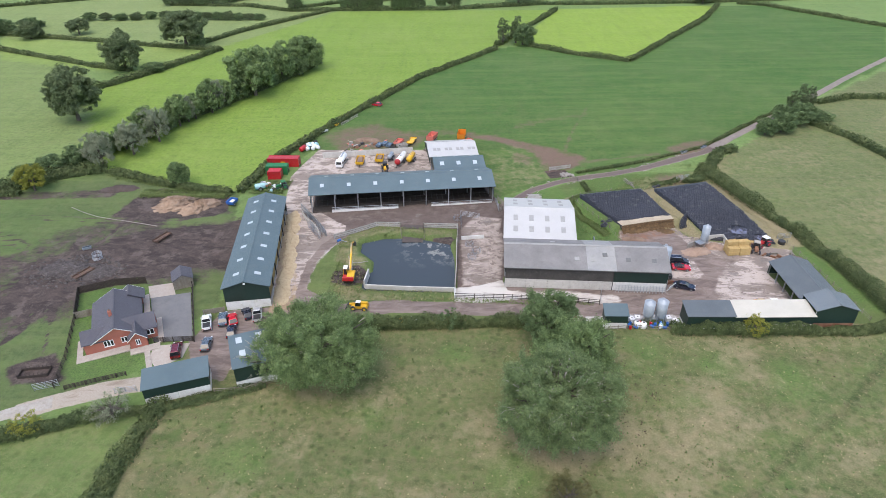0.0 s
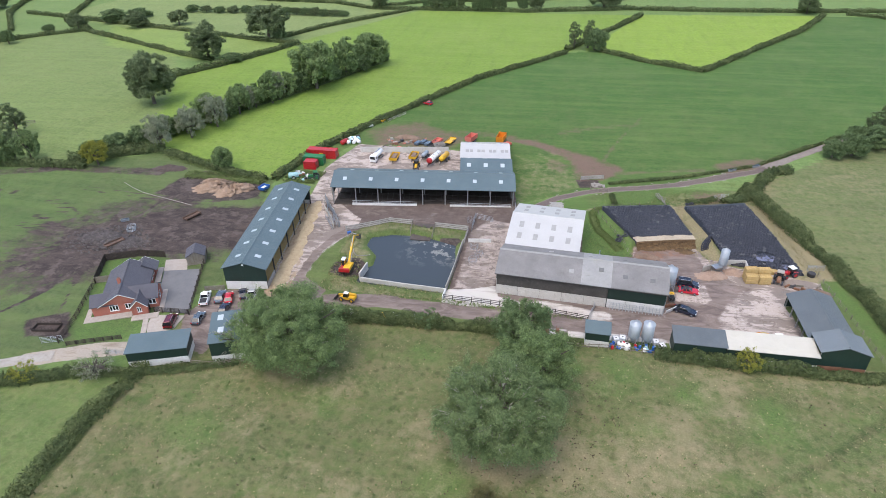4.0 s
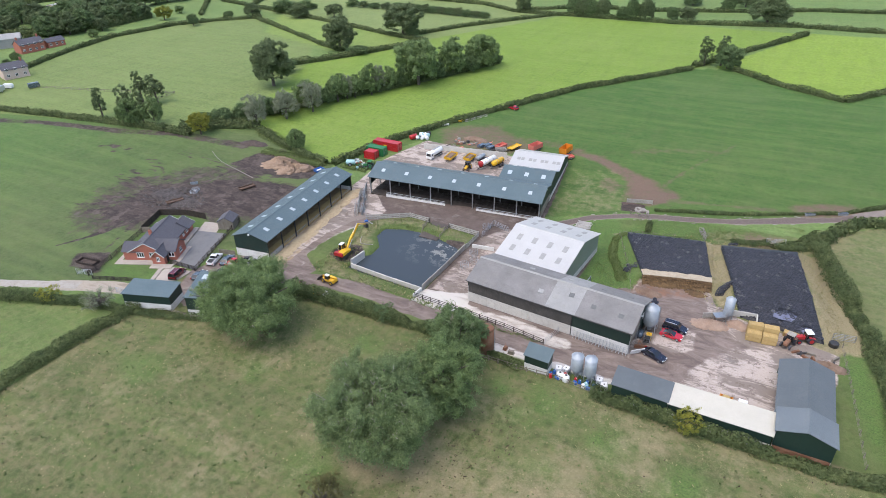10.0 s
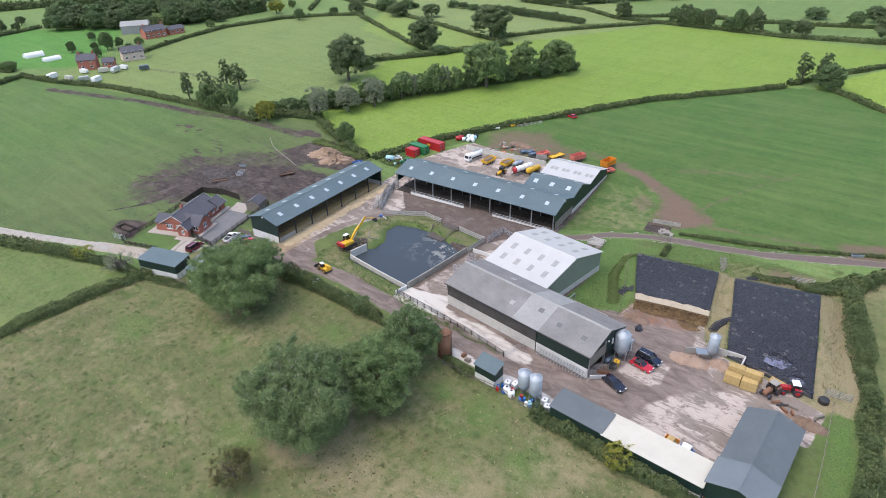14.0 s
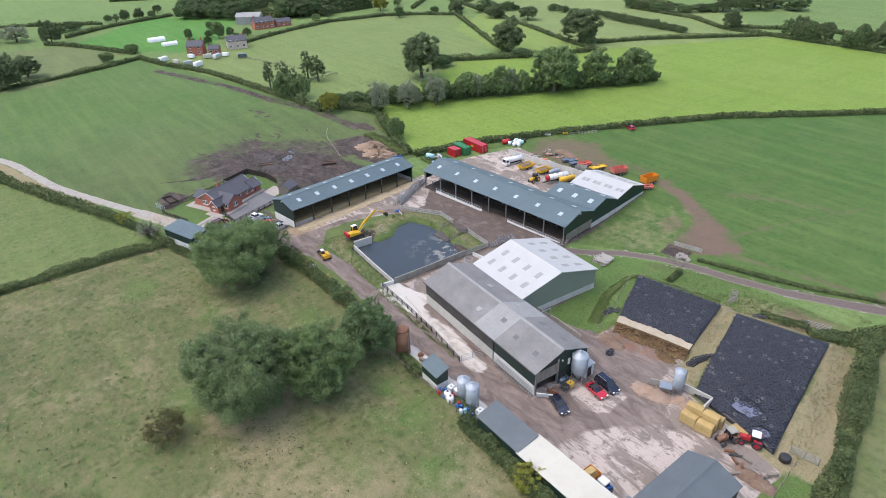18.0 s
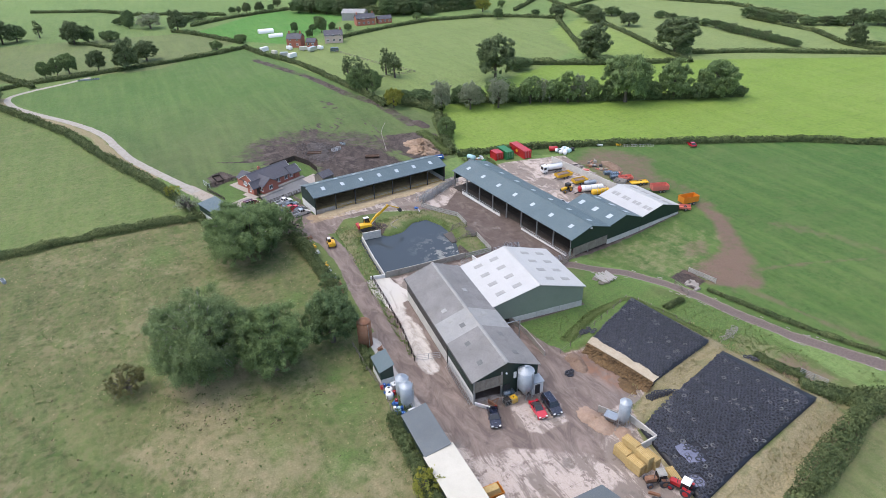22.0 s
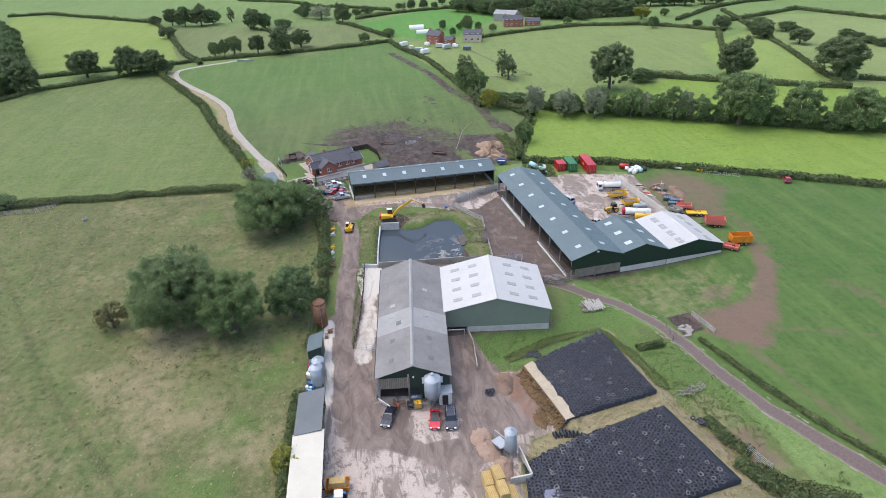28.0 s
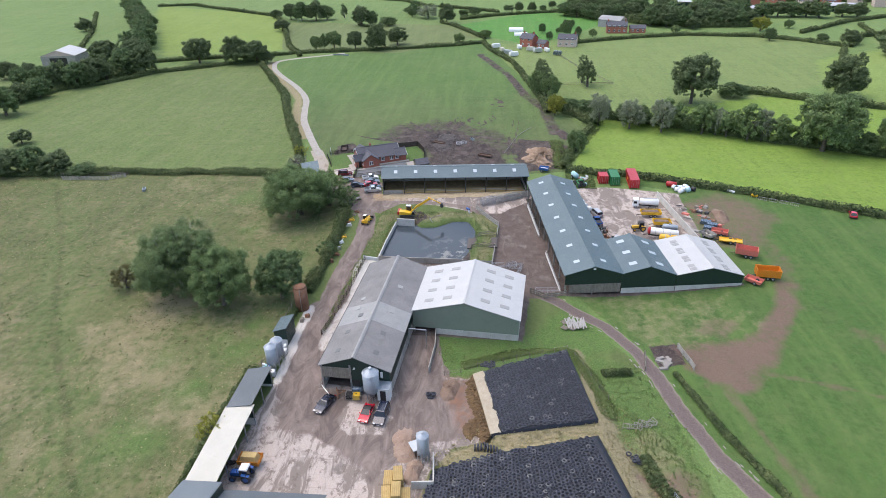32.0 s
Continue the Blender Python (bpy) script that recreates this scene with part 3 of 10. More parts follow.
redmud = np.maximum(redmud, 0.9 * smooth(line_dist(GP, [(33, 170), (28.5, 178), (25, 181), (16.5, 186.4), (9, 189)]) + wob * 0.35, 0.9, 3.2))
redmud = np.maximum(redmud, 0.5 * smooth(line_dist(GP, [(9, 189), (2, 191.7), (-7, 192), (-22, 190)]) + wob * 0.4, 0.6, 2.4))
redmud = np.maximum(redmud, 0.5 * smooth(line_dist(GP, [(36, 170), (37, 174), (41, 187.6), (44.5, 196), (52, 214)]) + wob * 0.25, 0.2, 1.0))
redmud = np.maximum(redmud, 0.55 * smooth(line_dist(GP, [(38, 166), (43, 167.6), (51, 169.2), (64, 172)]) + wob * 0.3, 0.4, 1.6))
redmud = np.maximum(redmud, 0.45 * smooth(line_dist(GP, [(24, 195), (32.4, 200.6), (38.7, 202.6), (50, 206)]) + wob * 0.5, 0.6, 2.2))
redmud = np.maximum(redmud, 0.5 * smooth(poly_dist(GP, [(21, 172), (25, 168), (27, 171), (23, 175)]) + wob * 0.6, -0.5, 2))
redmud = np.maximum(redmud, 0.8 * smooth(poly_dist(GP, [(72, 171), (84, 176), (82, 181), (70, 176)]) + wob * 0.8, -0.5, 2.5))
redmud = np.maximum(redmud, 0.75 * smooth(poly_dist(GP, [(-32, 178), (-8, 181), (-6, 188), (-24, 200), (-38, 190)]) + wob * 1.2, -2, 3))
redmud = np.maximum(redmud, 0.9 * smooth(poly_dist(GP, [(41.5, 122), (42.5, 125.6), (48, 127), (55, 128.6), (53, 125), (47, 122.5)]) + wob * 0.5, -0.6, 1.2))
redmud = np.maximum(redmud, 0.7 * smooth(poly_dist(GP, [(61, 150), (68, 152), (66, 157), (60, 156)]) + wob * 0.8, -1, 2))

# hard ground: concrete yards and aprons, then stone lanes
yard = smooth(poly_dist(GP, [(44, 100.5), (44, 93.5), (58, 92.6), (70, 92.4), (69, 108), (77, 109), (78, 117), (62, 121), (57, 124), (55, 128), (42, 126), (41, 118), (46, 117)]) + wob * 0.25, -0.4, 0.8)
yard = np.maximum(yard, smooth(poly_dist(GP, [(-43, 161), (-38, 179), (-6, 178), (-1, 173), (-2, 157), (-33, 151), (-41, 141)]) + wob * 0.2, -0.3, 0.6))
yard = np.maximum(yard, smooth(poly_dist(GP, [(-34.6, 98.4), (-40.2, 138.5), (-43, 158), (-35, 150), (-33.5, 140), (-24, 131), (-24, 124), (-30, 111), (-27, 101)]) + wob * 0.25, -0.3, 0.7))
yard = np.maximum(yard, 0.56 * smooth(poly_dist(GP, [(3.2, 104), (12.5, 104.5), (14, 117), (15, 134), (8, 136), (3.6, 129)]) + wob * 0.3, -1, 1))
slab = smooth(poly_dist(GP, [(-33.4, 138.6), (13.8, 144.5), (16, 138), (14, 116), (12, 104), (3, 103.5), (3.4, 129), (-4.5, 129.8), (-10.3, 130.3), (-16, 130.7), (-20.5, 127.7), (-25.5, 125), (-27, 132)]), -0.3, 0.5)
slab = np.maximum(slab, smooth(poly_dist(GP, [(-34, 138), (14.3, 144), (12.6, 156.5), (9, 181), (-6, 179), (-2, 156), (-35, 151)]), -0.3, 0.3))
slab = np.maximum(slab, smooth(poly_dist(GP, [(13, 104), (46, 101.5), (47, 114), (30, 116), (30.5, 135), (14, 137)]), -0.3, 0.3))
apron = smooth(poly_dist(GP, [(2.4, 99.6), (13, 99.4), (17, 100.2), (13, 103.0), (12.4, 107), (9, 105), (2.6, 104)]) + wob * 0.3, -0.3, 0.8)
apron = np.maximum(apron, 0.62 * smooth(line_dist(GP, [(10, 102), (16, 101.6), (26, 100.6), (34, 99.6)]) + wob * 0.5, 0.9, 2.4))
apron = np.maximum(apron, 0.7 * smooth(line_dist(GP, [(22, 93.4), (30, 93.2), (36, 93.6), (44, 93.6)]) + wob * 0.3, 0.4, 1.3))
apron = np.maximum(apron, 0.42 * smooth(line_dist(GP, [(-26, 100), (-28.3, 106), (-28, 113), (-26, 121)]) + wob * 0.3, 0.3, 1.2))
feed = smooth(poly_dist(GP, [(30, 114.5), (45.5, 113.6), (47, 119), (40, 122.5), (38, 121), (30, 119.5)]), -0.2, 0.4)
walk_way = smooth(poly_dist(GP, [(13, 99.2), (44, 97.2), (45, 102), (12.6, 104.2)]), -0.2, 0.4)
lane = smooth(line_dist(GP, [(46, 97.0), (31, 95.8), (22, 95.6)]) + wob * 0.2, 2.2, 3.2)
lane = np.maximum(np.maximum(lane, walk_way), 0.8 * smooth(poly_dist(GP, [(44, 96), (55, 96), (56, 103), (60, 109), (64, 113), (57, 121), (54, 127), (42, 125.5), (41, 117), (46, 114)]) + wob * 0.9, -1.5, 1.5) * (1 - 0.9 * smooth(poly_dist(GP, [(47, 106.5), (52, 105.5), (55.5, 108), (55, 113.5), (51, 114.5)]) + wob * 0.5, -0.8, 0.8)))
lane = np.maximum(lane, smooth(line_dist(GP, [(46, 98.5), (31, 97.2), (17, 96.6), (2, 97.2), (-10, 98), (-19, 97.2), (-25, 95)]) + wob * 0.2, 1.7, 2.7))
lane = np.maximum(lane, smooth(poly_dist(GP, [(-24, 92), (-22, 100), (-28, 104), (-34, 98), (-43, 97), (-47, 88), (-43, 80), (-38, 78), (-37, 85)]) + wob * 0.3, -0.3, 0.8))
lane_w = smooth(line_dist(GP, [(-38, 82), (-50, 77.2), (-57, 75.5), (-68, 71)]) + wob * 0.12, 1.5, 2.3)
verge_w = smooth(line_dist(GP, [(-82, 62.5), (-101, 54.6), (-116, 50.4), (-133, 46), (-152, 36.4), (-177, 20.4), (-193, 12.4), (-206, 11)]) + wob * 0.3, 0.6, 3.2)
dry = np.maximum(dry, 0.95 * verge_w)
straw = smooth(line_dist(GP, [(-33.0, 97.5), (-33.6, 106), (-35.3, 116), (-37.4, 128.5), (-38.6, 137)]) + wob * 0.22, 1.2, 2.0)
straw = np.maximum(straw, 0.55 * smooth(line_dist(GP, [(-30.5, 97), (-31, 106), (-33.5, 116), (-36, 128)]) + wob * 0.4, 0.3, 1.8))
mud = np.maximum(mud, 0.9 * smooth(poly_dist(GP, [(30.5, 157.5), (30, 162), (35, 162.5), (36, 158)]) + wob * 0.3, -0.3, 1.0))
lane_e = smooth(line_dist(GP, [(13, 136), (17, 142.5), (20.4, 146.5), (24.3, 150.8), (32.2, 154.8), (39.2, 157), (46.3, 158.6), (56, 161.5), (79, 173), (88, 181)]) + wob * 0.15, 1.0, 1.8)

strip_mud = smooth(line_dist(GP, [(-29, 101), (-29.4, 108), (-28.9, 115), (-26.8, 121.5), (-24, 126.5)]) + wob * 0.3, 0.7, 1.8)
lane = np.maximum(lane, strip_mud * 0.95)
mud = np.maximum(mud, 0.75 * smooth(np.hypot((GX + 19.7) * 0.9, GY - 109) + wob, 2.0, 5.0))

# the bottom of the lagoon and the bare foot of its sides
mud = np.maximum(mud, smooth(pd, -1.2, 0.3))
mud = np.maximum(mud, 0.9 * smooth(poly_dist(GP, [(-1.5, 120.5), (1.5, 121), (2.6, 124), (-2.2, 124)]), -0.2, 0.6))

verts = np.stack([GX, GY, land(GX, GY)], -1).reshape(-1, 3)
ny, nx = GX.shape
idx = np.arange(ny * nx).reshape(ny, nx)
quads = np.stack([idx[:-1, :-1], idx[:-1, 1:], idx[1:, 1:], idx[1:, :-1]], -1).reshape(-1, 4)
gm = bpy.data.meshes.new("ground")
gm.vertices.add(len(verts))
gm.vertices.foreach_set("co", verts.astype(np.float32).ravel())
gm.loops.add(quads.size)
gm.loops.foreach_set("vertex_index", quads.astype(np.int32).ravel())
gm.polygons.add(len(quads))
gm.polygons.foreach_set("loop_start", np.arange(0, quads.size, 4, dtype=np.int32))
gm.update(calc_edges=True)
gm.polygons.foreach_set("use_smooth", np.ones(len(quads), bool))


def put(name, *chan):
    a = gm.color_attributes.new(name, "FLOAT_COLOR", "POINT")
    c = [np.broadcast_to(k, GX.shape).ravel() for k in chan]
    a.data.foreach_set("color", np.stack(c + [np.ones(GX.size)], -1).astype(np.float32).ravel())


put("field_colour", tint[..., 0], tint[..., 1], tint[..., 2])
put("growth", np.clip(dry, 0, 1), np.clip(lush, 0, 1), np.clip(redmud, 0, 1))
put("bare", np.clip(mud, 0, 1), np.clip(yard, 0, 1), np.clip(slab, 0, 1))
put("ways", np.clip(apron, 0, 1), np.clip(np.maximum(lane, feed), 0, 1), np.clip(np.maximum(lane_w, lane_e * 0.999), 0, 1))
rough = 0.22 + 0.78 * near + 0.35 * inside(GP, [(-46, 72), (-109, 48), (-205, 4), (-190, -120), (-60, -300), (-47, 3)]) + 0.4 * inside(GP, [(73, 159), (86, 96), (500, 60), (500, 400), (140, 222)])
put("east_way", np.clip(lane_e, 0, 1), np.clip(rough, 0, 1), np.clip(straw, 0, 1))

M_GROUND, n, l, p = mat("farmland")


def chans(name):
    a = n.new("ShaderNodeVertexColor")
    a.layer_name = name
    s = n.new("ShaderNodeSeparateColor")
    l.new(a.outputs[0], s.inputs[0])
    return a.outputs[0], s.outputs[0], s.outputs[1], s.outputs[2]


co = n.new("ShaderNodeTexCoord").outputs["Object"]
f_col, _, _, _ = chans("field_colour")
_, k_dry, k_lush, k_red = chans("growth")
_, k_mud, k_yard, k_slab = chans("bare")
_, k_apron, k_lane, k_way = chans("ways")
_, k_east, k_rough, k_straw = chans("east_way")
big, mid = nz(n, l, 0.045, 5, 0.6, co), nz(n, l, 0.5, 5, 0.65, co)
fine, tiny = nz(n, l, 3.4, 5, 0.7, co), nz(n, l, 8.0, 3, 0.65, co)
streak = nz(n, l, 0.25, 4, 0.6, co, (1.0, 0.12, 1.0))
tracks = nz(n, l, 0.35, 6, 0.7, co, (0.35, 1.0, 1.0))
for t_ in n:
    if t_.bl_idname == "ShaderNodeTexNoise" and abs(t_.inputs["Scale"].default_value - 0.35) < 1e-4:
        t_.inputs["Distortion"].default_value = 1.4


def edge(mask, amount=0.55):
    """A mask broken up along its edge."""
    v = math2(n, l, "ADD", mask, math2(n, l, "MULTIPLY", math2(n, l, "SUBTRACT", math2(n, l, "ADD", math2(n, l, "MULTIPLY", mid, 0.6), math2(n, l, "MULTIPLY", fine, 0.4)), 0.5), amount * 2))
    return ramp(n, l, v, 0.38, 0.62)


grass = mix(n, l, ramp(n, l, mid, 0.3, 0.7), mix(n, l, 0.28, f_col, (0.03, 0.05, 0.012)), f_col)
grass = mix(n, l, math2(n, l, "MULTIPLY", math2(n, l, "MULTIPLY", ramp(n, l, big, 0.42, 0.68), 0.4), k_rough), grass, (0.17, 0.19, 0.07))
grass = mix(n, l, math2(n, l, "MULTIPLY", ramp(n, l, fine, 0.5, 0.66), 0.6), grass, mix(n, l, 0.7, f_col, (0.02, 0.04, 0.008)))
grass = mix(n, l, math2(n, l, "MULTIPLY", math2(n, l, "MULTIPLY", ramp(n, l, tiny, 0.45, 0.65), 0.7), k_rough), grass, (0.26, 0.26, 0.125))
clump = nz(n, l, 0.95, 4, 0.7, co)
spots = nz(n, l, 0.17, 5, 0.7, co)
grass = mix(n, l, math2(n, l, "MULTIPLY", ramp(n, l, clump, 0.48, 0.6), 0.6), grass, mix(n, l, 0.55, f_col, (0.03, 0.06, 0.012)))
grass = mix(n, l, math2(n, l, "MULTIPLY", math2(n, l, "MULTIPLY", ramp(n, l, spots, 0.48, 0.62), 0.75), k_rough), grass, mix(n, l, 0.6, f_col, (0.25, 0.205, 0.11)))
grass = mix(n, l, math2(n, l, "MULTIPLY", ramp(n, l, streak, 0.5, 0.7), 0.2), grass, (0.06, 0.085, 0.03))
green = nz(n, l, 0.3, 5, 0.7, co)
grass = mix(n, l, math2(n, l, "MULTIPLY", math2(n, l, "MULTIPLY", ramp(n, l, green, 0.54, 0.64), 0.7), k_rough), grass, (0.075, 0.125, 0.032))
rows_ = nz(n, l, 0.3, 5, 0.65, co, (0.09, 1.0, 1.0))
swath = nz(n, l, 0.11, 4, 0.6, co, (0.3, 1.0, 1.0))
grass = mix(n, l, math2(n, l, "MULTIPLY", ramp(n, l, rows_, 0.45, 0.66), 0.42), grass, mix(n, l, 0.5, f_col, (0.2, 0.26, 0.075)))
grass = mix(n, l, math2(n, l, "MULTIPLY", ramp(n, l, swath, 0.47, 0.68), 0.38), grass, mix(n, l, 0.45, f_col, (0.035, 0.07, 0.014)))
pale = nz(n, l, 0.021, 4, 0.6, co)
grass = mix(n, l, math2(n, l, "MULTIPLY", ramp(n, l, pale, 0.48, 0.66), 0.2), grass, mix(n, l, 0.5, f_col, (0.24, 0.23, 0.11)))
mottle = nz(n, l, 0.62, 6, 0.72, co)
grass = mix(n, l, math2(n, l, "MULTIPLY", math2(n, l, "MULTIPLY", ramp(n, l, mottle, 0.5, 0.6), 0.4), k_rough), grass, (0.165, 0.14, 0.075))
grass = mix(n, l, math2(n, l, "MULTIPLY", math2(n, l, "MULTIPLY", ramp(n, l, mottle, 0.5, 0.4), 0.35), k_rough), grass, (0.062, 0.1, 0.03))
cells = n.new("ShaderNodeTexVoronoi")
cells.inputs["Scale"].default_value = 0.55
l.new(co, cells.inputs["Vector"])
cell_sep = n.new("ShaderNodeSeparateColor")
l.new(cells.outputs["Color"], cell_sep.inputs[0])
dot = math2(n, l, "MULTIPLY", ramp(n, l, math2(n, l, "ADD", cells.outputs["Distance"], math2(n, l, "MULTIPLY", math2(n, l, "SUBTRACT", fine, 0.5), 0.4)), 0.36, 0.16), ramp(n, l, cell_sep.outputs[0], 0.42, 0.52))
grass = mix(n, l, math2(n, l, "MULTIPLY", math2(n, l, "MULTIPLY", dot, k_rough), 0.5), grass, (0.045, 0.066, 0.02))
grass = mix(n, l, math2(n, l, "MULTIPLY", k_lush, ramp(n, l, mid, 0.2, 0.6)), grass, mix(n, l, ramp(n, l, fine, 0.4, 0.62), (0.122, 0.205, 0.05), (0.058, 0.105, 0.03)))
dryc = mix(n, l, ramp(n, l, fine, 0.3, 0.7), (0.335, 0.28, 0.17), (0.2, 0.175, 0.092))
dryf = n.new("ShaderNodeClamp")
l.new(math2(n, l, "SUBTRACT", math2(n, l, "MULTIPLY", k_dry, 1.6), math2(n, l, "MULTIPLY", math2(n, l, "SUBTRACT", 1.0, ramp(n, l, mid, 0.3, 0.68)), 0.8)), dryf.inputs[0])
grass = mix(n, l, dryf.outputs[0], grass, dryc)
mudc = mix(n, l, ramp(n, l, mid, 0.3, 0.7), (0.05, 0.038, 0.034), (0.095, 0.073, 0.064))
mudc = mix(n, l, math2(n, l, "MULTIPLY", ramp(n, l, tracks, 0.48, 0.58), 0.75), mudc, (0.036, 0.028, 0.026))
churn = nz(n, l, 0.23, 7, 0.75, co)
mudc = mix(n, l, math2(n, l, "MULTIPLY", ramp(n, l, churn, 0.52, 0.6), 0.6), mudc, (0.14, 0.115, 0.1))
mudc = mix(n, l, math2(n, l, "MULTIPLY", ramp(n, l, fine, 0.55, 0.7), 0.5), mudc, (0.19, 0.155, 0.13))
redc = mix(n, l, ramp(n, l, fine, 0.3, 0.7), (0.15, 0.086, 0.072), (0.205, 0.132, 0.112))
col = mix(n, l, edge(k_mud, 0.5), grass, mudc)
col = mix(n, l, math2(n, l, "MULTIPLY", ramp(n, l, math2(n, l, "ADD", k_red, math2(n, l, "MULTIPLY", math2(n, l, "SUBTRACT", mid, 0.5), 1.3)), 0.15, 0.95), 0.85), col, redc)
stone = mix(n, l, ramp(n, l, fine, 0.3, 0.7), (0.33, 0.28, 0.225), (0.42, 0.37, 0.31))
stone = mix(n, l, ramp(n, l, tracks, 0.55, 0.7), stone, (0.22, 0.17, 0.125))
east = mix(n, l, ramp(n, l, fine, 0.3, 0.7), (0.118, 0.088, 0.08), (0.18, 0.142, 0.13))
col = mix(n, l, edge(k_way, 0.2), col, mix(n, l, k_east, stone, east))
lanec = mix(n, l, ramp(n, l, tracks, 0.36, 0.6), (0.265, 0.213, 0.185), (0.15, 0.116, 0.101))
lanec = mix(n, l, math2(n, l, "MULTIPLY", ramp(n, l, mid, 0.6, 0.75), 0.5), lanec, (0.33, 0.29, 0.25))
slabc = mix(n, l, ramp(n, l, mid, 0.3, 0.7), (0.1, 0.074, 0.063), (0.155, 0.121, 0.105))
slabc = mix(n, l, math2(n, l, "MULTIPLY", ramp(n, l, tracks, 0.55, 0.72), 0.7), slabc, (0.24, 0.205, 0.175))
yardc = mix(n, l, ramp(n, l, fine, 0.3, 0.75), (0.52, 0.445, 0.395), (0.40, 0.335, 0.295))
dirt = ramp(n, l, math2(n, l, "ADD", math2(n, l, "MULTIPLY", tracks, 0.6), math2(n, l, "MULTIPLY", nz(n, l, 0.11, 5, 0.65, co), 0.4)), 0.47, 0.53)
yardc = mix(n, l, math2(n, l, "MULTIPLY", dirt, 0.85), yardc, (0.20, 0.165, 0.14))
wet = ramp(n, l, nz(n, l, 0.2, 4, 0.6, co), 0.6, 0.68)
yardc = mix(n, l, math2(n, l, "MULTIPLY", wet, 0.7), yardc, (0.135, 0.115, 0.10))
blot = nz(n, l, 0.62, 8, 0.72, co)
yardc = mix(n, l, math2(n, l, "MULTIPLY", ramp(n, l, blot, 0.55, 0.6), 0.75), yardc, (0.17, 0.135, 0.115))
slabc = mix(n, l, math2(n, l, "MULTIPLY", ramp(n, l, blot, 0.56, 0.62), 0.5), slabc, (0.085, 0.066, 0.056))
joint = n.new("ShaderNodeTexBrick")
joint.offset, joint.inputs["Scale"].default_value, joint.inputs["Mortar Size"].default_value = 0.0, 0.2, 0.006
joint.inputs["Brick Width"].default_value, joint.inputs["Row Height"].default_value = 1.0, 1.0
l.new(co, joint.inputs["Vector"])
yardc = mix(n, l, math2(n, l, "MULTIPLY", joint.outputs["Fac"], 0.45), yardc, (0.2, 0.165, 0.14))
col = mix(n, l, edge(k_slab, 0.15), col, slabc)
col = mix(n, l, edge(k_yard, 0.25), col, yardc)
col = mix(n, l, edge(k_lane, 0.3), col, lanec)
col = mix(n, l, math2(n, l, "MULTIPLY", math2(n, l, "MULTIPLY", k_red, k_lane), ramp(n, l, mid, 0.35, 0.6)), col, (0.26, 0.135, 0.08))
apronc = mix(n, l, math2(n, l, "MULTIPLY", ramp(n, l, tracks, 0.47, 0.62), 0.6), (0.60, 0.565, 0.52), (0.30, 0.25, 0.205))
col = mix(n, l, math2(n, l, "MULTIPLY", edge(k_apron, 0.35), 0.9), col, apronc)
strawc = mix(n, l, ramp(n, l, fine, 0.3, 0.7), (0.27, 0.19, 0.115), (0.45, 0.335, 0.2))
col = mix(n, l, math2(n, l, "MULTIPLY", edge(k_straw, 0.8), 0.75), col, strawc)
l.new(col, p.inputs["Base Color"])
hard = math2(n, l, "MULTIPLY", math2(n, l, "MAXIMUM", k_slab, k_yard), wet)
l.new(math2(n, l, "SUBTRACT", 0.95, math2(n, l, "MULTIPLY", hard, 0.6)), p.inputs["Roughness"])
p.inputs["Specular IOR Level"].default_value = 0.25
bp = n.new("ShaderNodeBump")
bp.inputs["Strength"].default_value, bp.inputs["Distance"].default_value = 0.6, 0.12
l.new(math2(n, l, "ADD", math2(n, l, "ADD", fine, tiny), mid), bp.inputs["Height"])
l.new(bp.outputs[0], p.inputs["Normal"])
gm.materials.append(M_GROUND)
ground = new("ground", gm)
tagged(ground, "patchwork of grass fields with muddy gateways and concrete farm yards", "ground", "", "structure")

water = Geo().quad(*[(x, y, -0.72) for x, y in [(-19, 102.5), (4, 102.5), (4, 125), (-19, 125)]])
solo("water", water, M_WATER, "dark still slurry lagoon with patches of scum", "pond", kind="structure")


M_STONE_LANE = surface("pale_stone_lane", (0.33, 0.30, 0.26), (0.42, 0.39, 0.345), 0.5, 0.95, 0, 0.4, 5, (0.21, 0.165, 0.125), 0.7)
M_GREY_LANE = surface("grey_stony_lane", (0.20, 0.165, 0.145), (0.28, 0.24, 0.21), 0.5, 0.95, 0, 0.4, 5, (0.14, 0.115, 0.09), 0.7)


def lane_ribbon(label, pts, width, material, seed):
    """A stone lane laid on the ground along a smooth line, with ragged edges."""
    r = random.Random(seed)
    P = [Vector(p) for p in pts]
    P = [P[0] * 2 - P[1]] + P + [P[-1] * 2 - P[-2]]
    line = []
    for a, b, c, d in zip(P[:-3], P[1:-2], P[2:-1], P[3:]):
        k = max(2, int((c - b).length / 1.4))
        for i in range(k):
            u = i / k
            line.append(0.5 * (2 * b + (c - a) * u + (2 * a - 5 * b + 4 * c - d) * u * u + (3 * b - a - 3 * c + d) * u ** 3))
    g = Geo()
    for i, p in enumerate(line):
        t = (line[min(i + 1, len(line) - 1)] - line[max(i - 1, 0)]).normalized()
        side = Vector((-t.y, t.x))
        for k in range(7):
            v = (k - 3) / 3
            q = p + side * (v * width / 2 + (r.uniform(-0.22, 0.22) if abs(v) == 1 else 0))
            g.v.append((q.x, q.y, gz(q.x, q.y) + (-0.12 if abs(v) == 1 else 0.1 - 0.03 * abs(abs(v) - 0.4))))
        if i:
            o = 7 * i
            g.f += [(o - 7 + k, o - 6 + k, o + 1 + k, o + k) for k in range(6)]
    return solo("farm_lane", g, material, label, "lane", kind="structure", smooth=True)


